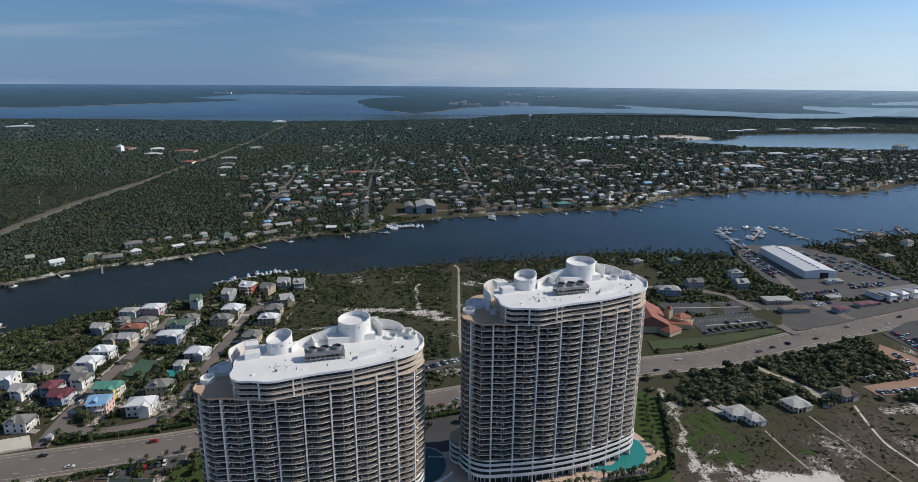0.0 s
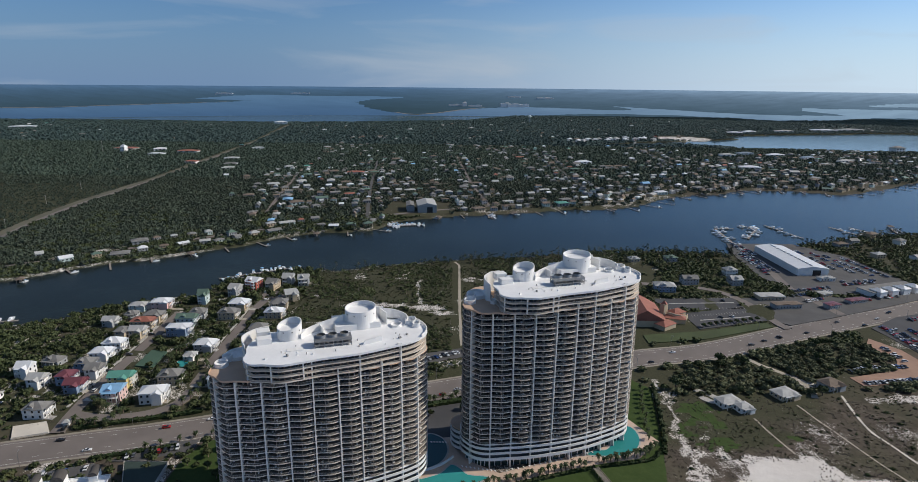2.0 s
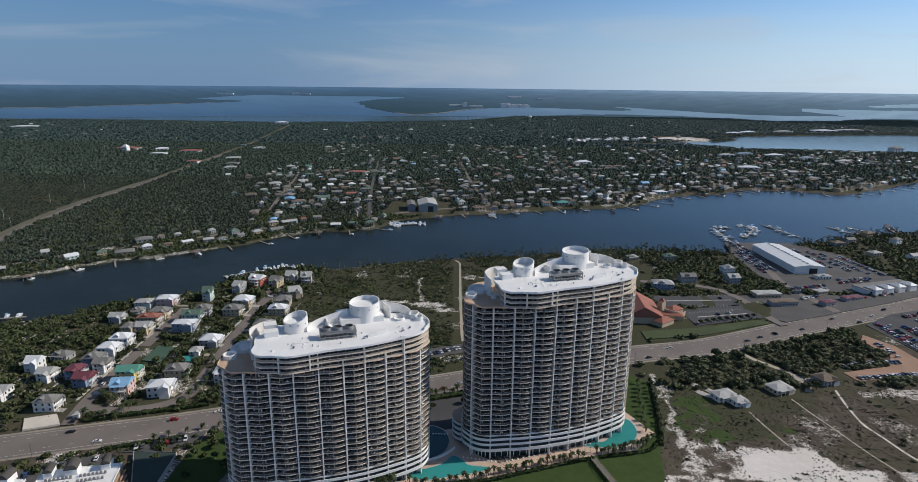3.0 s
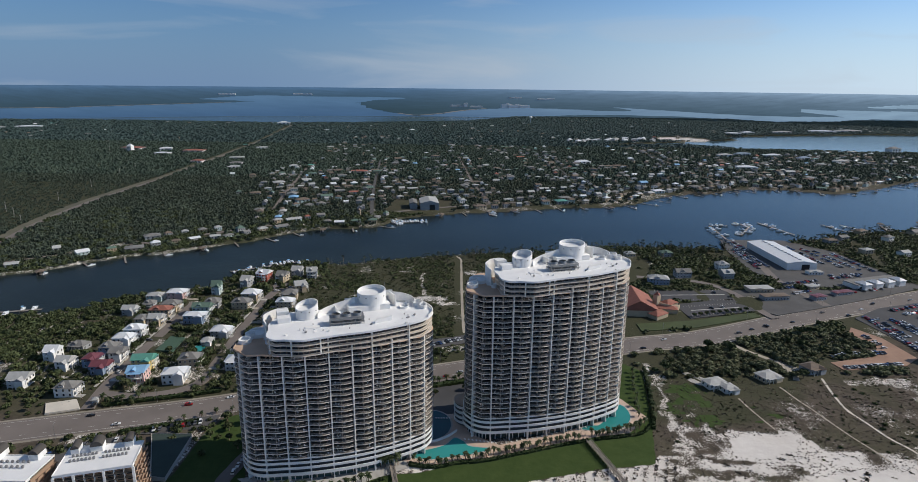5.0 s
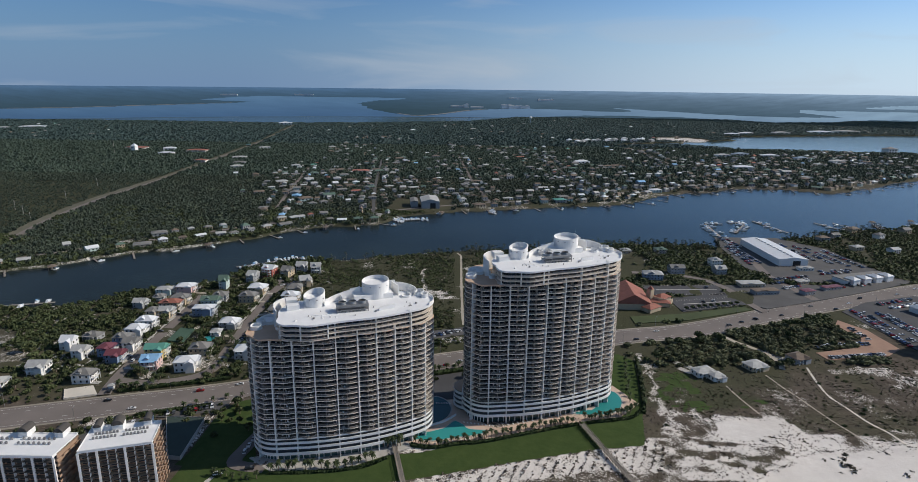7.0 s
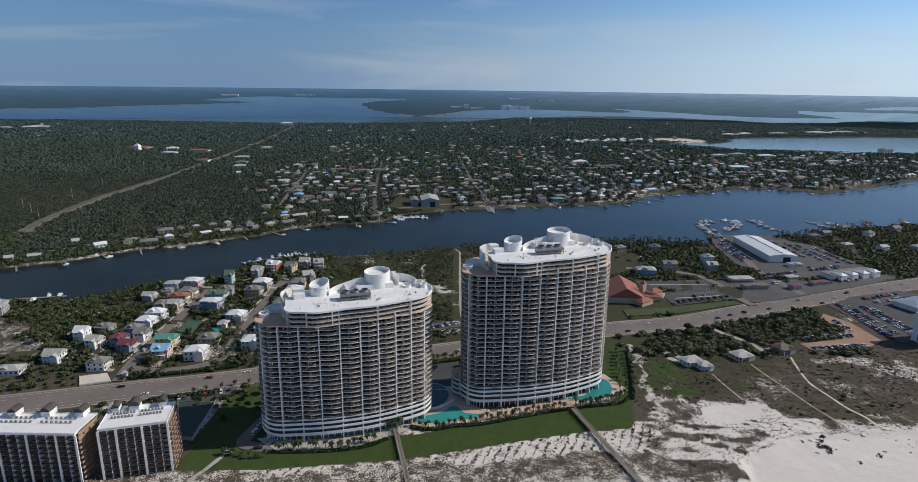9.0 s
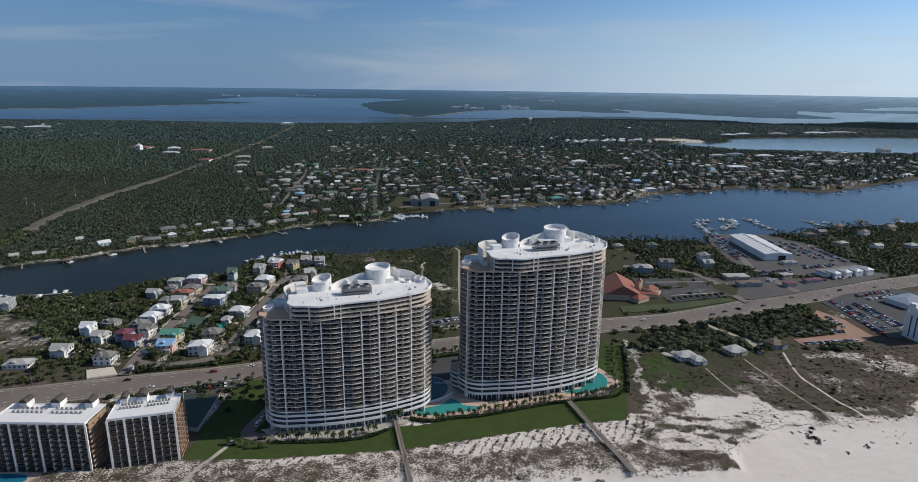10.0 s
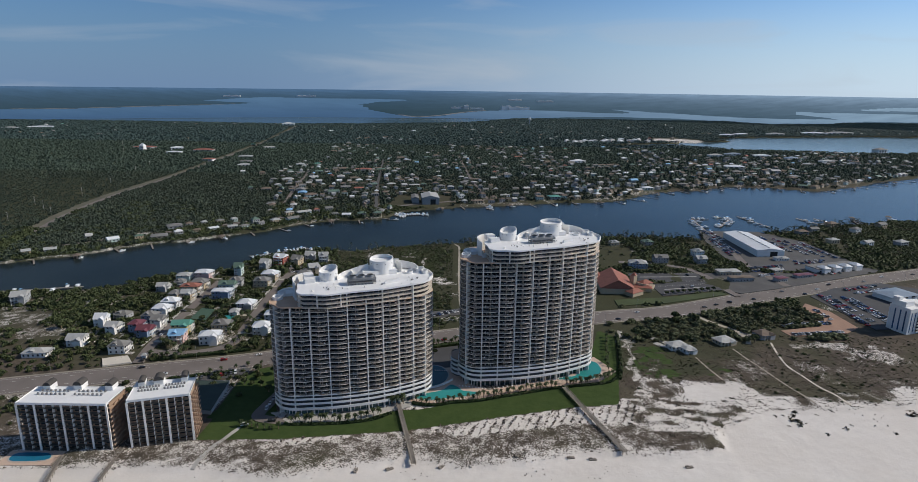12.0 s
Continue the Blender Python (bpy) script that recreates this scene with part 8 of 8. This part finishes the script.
hr = random.Random(99)
for x, y, rz, w, d, h, kd, wl_, rf in EAST_HOMES:
    far_house(x, y, rz, w, d, h, 0, kd, wl_, rf, 2.2, group="houses east of the warehouse")
far_house(436, 474, 22, 34, 22, 5, 0, "hip", "white", "blue_grey", 2.6, "low white hall with blue-grey roof", "")
HOMES = []
# a row of white houses round the head of the cove
for k in range(15):
    a_ = k / 14
    px_, py_ = 372 + 320 * a_ + 26 * math.sin(k * 2.1), 2170 + 120 * a_ + 32 * math.cos(k * 1.7)
    HOMES.append((px_, py_))
    far_house(px_, py_, 20 + 30 * math.sin(k), 17 + k % 4 * 2, 13, 9, 0, "hip", "white", ("white", "pale", "white")[k % 3], group="white houses by the cove")


REST = []


def try_home(x, y, rz, gap=17, row=False):
    if any(abs(x - a) < gap and abs(y - b) < gap and math.hypot(x - a, y - b) < gap for a, b in HOMES):
        return
    HOMES.append((x, y))
    rf = hr.choice(["white", "pale", "pale", "pale", "grey", "grey", "grey", "grey", "brown", "brown", "brown", "green"]) if hr.random() < 0.96 else hr.choice(["terracotta", "blue", "teal"])
    wl_ = hr.choice(["white", "tan", "tan", "grey", "grey", "grey", "mint", "tan"])
    w = hr.uniform(7.5, 13.5) if hr.random() < 0.85 else hr.uniform(15, 22)
    spec = (x, y, rz + hr.uniform(-8, 8), w, w * hr.uniform(0.6, 0.85), hr.uniform(3.4, 6.8) if not row else hr.uniform(3.8, 6.2), 0, hr.choice(["hip", "hip", "gable"]), wl_, rf)
    if row or (y < 1130 and len(HOMES) < 200):
        far_house(*spec)
    else:
        REST.append(spec)


# row along the water
for c, d in along(N_SHORE[2:-2], 24, 3000, 24):
    n = Vector((-d.y, d.x))
    q = c + n * hr.uniform(20, 34)
    if -125 < q.x < -30 and q.y < 1000:
        continue
    if hr.random() < 0.66:
        try_home(q.x, q.y, math.degrees(math.atan2(d.y, d.x)), 16, True)
for s_ in NSTREETS:
    for c, d in along(smooth_line(s_, 6), 10, 4000, 21):
        for sd in (-1, 1):
            q = c + Vector((-d.y, d.x)) * sd * hr.uniform(14, 22)
            if water_depth(np.array([q.x]), np.array([q.y]))[0] < -12 and hr.random() < 0.62 and not (-125 < q.x < -30 and q.y < 1000) and hr.random() < (0.9 if q.x > -420 else 0.3):
                try_home(q.x, q.y, math.degrees(math.atan2(d.y, d.x)))
hx, hy, hrng = grid_points(-420, 1900, 1000, 2300, 36, 6)
dn = 0.75 - np.clip((hy - 1500) / 900, 0, 0.6) - np.clip((-430 - hx) / 200, 0, 0.8) + (value_noise(hx, hy, 190, 15) - 0.5) * 1.3
ok = (hrng.rand(hx.size) < dn) & (water_depth(hx, hy) < -20) & in_view(hx, hy, 0)
for x, y in zip(hx[ok], hy[ok]):
    try_home(float(x), float(y), hr.choice((20, 22, 110)), 20)
hx, hy, hrng = grid_points(-2000, 2900, 2100, 3800, 95, 7)
ok = (hrng.rand(hx.size) < 0.10 + 0.5 * (value_noise(hx, hy, 320, 16) > 0.66)) & (water_depth(hx, hy) < -25) & in_view(hx, hy, 0)
for x, y in zip(hx[ok], hy[ok]):
    try_home(float(x), float(y), hr.uniform(0, 90), 30)
# red-roofed and long white buildings inland, pale halls by the cove
for x, y, w, d, h, rf in ((-800, 1705, 55, 26, 7, "terracotta"), (-690, 1480, 30, 18, 6, "terracotta"), (-1010, 1760, 60, 30, 7, "terracotta"), (-900, 1740, 34, 22, 8, "white"), (-985, 1700, 14, 14, 16, "white"), (-860, 1640, 40, 20, 6, "white"),
                          (-905, 2920, 60, 24, 12, "white"), (-1890, 2540, 90, 40, 8, "white"), (-1980, 2480, 60, 30, 7, "pale"), (760, 1760, 44, 18, 8, "pale"), (830, 1800, 50, 16, 8, "blue_grey"), (905, 1770, 52, 18, 8, "white"), (965, 1710, 44, 16, 8, "blue_grey"), (1030, 1640, 40, 16, 8, "pale"),
                          (1390, 1960, 40, 24, 14, "grey"), (700, 1480, 46, 24, 8, "white"), (1240, 1450, 44, 20, 7, "white"), (300, 1540, 40, 16, 9, "white"), (-250, 1330, 36, 18, 6, "terracotta"), (1150, 2620, 60, 24, 9, "white"), (1240, 2690, 60, 24, 9, "white"), (1420, 2740, 80, 26, 9, "pale"), (1640, 2810, 110, 30, 10, "white"), (1800, 2880, 120, 30, 9, "pale"),
                          (-620, 1560, 36, 20, 6, "pale"), (-580, 1450, 30, 18, 6, "grey"), (-560, 1380, 28, 18, 6, "pale"), (-640, 1820, 34, 20, 6, "pale")):
    HOMES.append((x, y))
    far_house(x, y, hr.uniform(-10, 30), w, d, h, 0, "hip", "white", rf)
# the rest of the far settlement, joined
V, F, M = [], [], []
SLOTS = [WALLS[k] for k in sorted(WALLS)] + [ROOFS[k] for k in sorted(ROOFS)] + [GLASS]
for x, y, rz, w, d, h, _, kd, wl_, rf in REST:
    m = pose(x, y, max(1.2, ground_at(x, y)), 0, 0, rz) @ Matrix.Diagonal((w, d, h, 1))
    for key in ((kd, wl_), (kd, rf, "r")):
        if key not in FAR_HOUSE:
            far_house(-720, 1900, 20, 14, 10, 5, 0, kd, wl_, rf)
        me = FAR_HOUSE[key]
        k = len(V)
        V += [tuple(m @ v.co) for v in me.vertices]
        slot = sorted(WALLS).index(wl_) if len(key) == 2 else len(WALLS) + sorted(ROOFS).index(rf)
        for p in me.polygons:
            F.append([k + i for i in p.vertices])
            M.append(len(SLOTS) - 1 if p.material_index else slot)
me = bpy.data.meshes.new("far_houses")
me.from_pydata(V, [], F)
for mt in SLOTS:
    me.materials.append(mt)
me.polygons.foreach_set("material_index", M)
tagged(new("far_houses", me), "many small pale-roofed houses among trees", "houses", kind="stuff")
tank = empty("water_tower", pose(330, 3260, 2, 0, 0, 0), "white round water tower among pines", "water tower")
bm = bmesh.new()
bmesh.ops.create_uvsphere(bm, u_segments=24, v_segments=12, radius=9, matrix=Matrix.Translation((0, 0, 34)) @ Matrix.Diagonal((1, 1, 0.75, 1)))
part("tank", bm, STUCCO, tank, smooth=True)
bm = bmesh.new()
tube(bm, 0, 0, 0, 30, 2.4, 1.8, 12)
part("stem", bm, WALLS["blue"], tank)
for x, y, h in ((-668, 738, 16), (-722, 869, 16), (-640, 790, 14), (-680, 830, 16), (-700, 960, 16), (-730, 1100, 16), (-760, 1250, 16), (-1010, 1640, 40), (-780, 1350, 16)):
    r_ = empty("utility_pole", pose(x, y, 1.5, 0, 0, 20), "pale wooden utility pole by the road", "utility pole", "inland poles")
    bm = bmesh.new()
    tube(bm, 0, 0, 0, h, 0.35, 0.25, 6)
    part("pole", bm, CONCRETE, r_)
    bm = bmesh.new()
    box(bm, 0, 0, h - 1.5, 3.0, 0.25, 0.25)
    part("crossarm", bm, CONCRETE, r_)

# bluish haze painted into the farthest leaves; the inland green is the halfway step
LEAF_HAZE = foliage("haze_tinted_pines", (0.037, 0.065, 0.058), (0.062, 0.095, 0.088), dry_part=0.02)
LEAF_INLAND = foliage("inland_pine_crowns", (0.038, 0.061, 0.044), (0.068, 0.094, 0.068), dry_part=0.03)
HX = np.array(HOMES)


def wood(name, x0, x1, y0, y1, step, rmin, rmax, temps, seed, base, clear_r, leaf=None):
    x, y, rng = grid_points(x0, x1, y0, y1, step, seed)
    m = in_view(x, y, 20)
    x, y = x[m], y[m]
    town = np.clip(1 - np.abs(x - 500) / 900, 0, 1) * np.clip(1 - np.abs(y - 1250) / 700, 0, 1)
    dens = base + 0.22 * (x < -180) - 0.12 * town + (value_noise(x, y, 90, 21) - 0.5) * 0.7 + (value_noise(x, y, 28, 22) - 0.5) * 0.5
    wd = water_depth(x, y)
    dens = dens + (value_noise(x, y, 240, 24) - 0.5) * 0.5 - 0.65 * np.clip(1.1 + wd / 80, 0, 1) * (y < 1400)
    keep = (rng.rand(x.size) < dens) & (wd < -5) & (y > np.interp(x, *np.array(S_SHORE).T) + 40) & (off_line(NHWY, x, y) > np.where(y < 1200, 13, 12)) & ~inside([(-135, 850), (-28, 870), (-22, 1010), (-128, 1010)], x, y) & (np.hypot((x - 835) / 115, (y - 2370) / 100) > 1)
    x, y = x[keep], y[keep]
    ok = np.ones(x.size, bool)
    for s_ in NSTREETS:
        ok &= off_line(s_, x, y) > 5
    for i in range(0, x.size, 4000):
        dd = np.min(np.hypot(x[i:i + 4000, None] - HX[None, :, 0], y[i:i + 4000, None] - HX[None, :, 1]), 1)
        ok[i:i + 4000] &= dd > clear_r
    # low ground west of the inland road stays scrubby
    x, y = x[ok], y[ok]
    r = rmin + (rmax - rmin) * rng.rand(x.size)
    low = (x < -640) & (y < 1150)
    r = np.where(low, r * 0.6, r)
    scatter_mesh(name, stack(x, y, r, (0.9 + 0.5 * rng.rand(x.size)) * np.clip(1.3 - y / 2700, 0.28, 1), 0.55), temps, leaf or LEAF_FAR, "dark green pine and oak woods", "woods")


wood("woods", -1160, 1160, 540, 1250, 7.0, 1.9, 4.2, [spire_template(600 + i, 26, 0.42) for i in range(8)], 31, 0.84, 6)
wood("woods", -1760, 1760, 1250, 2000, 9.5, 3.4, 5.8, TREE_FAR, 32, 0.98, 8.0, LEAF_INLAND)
wood("woods", -3300, 3300, 2000, 3950, 15.0, 5.5, 9.5, TREE_FAR, 33, 1.2, 11, LEAF_HAZE)
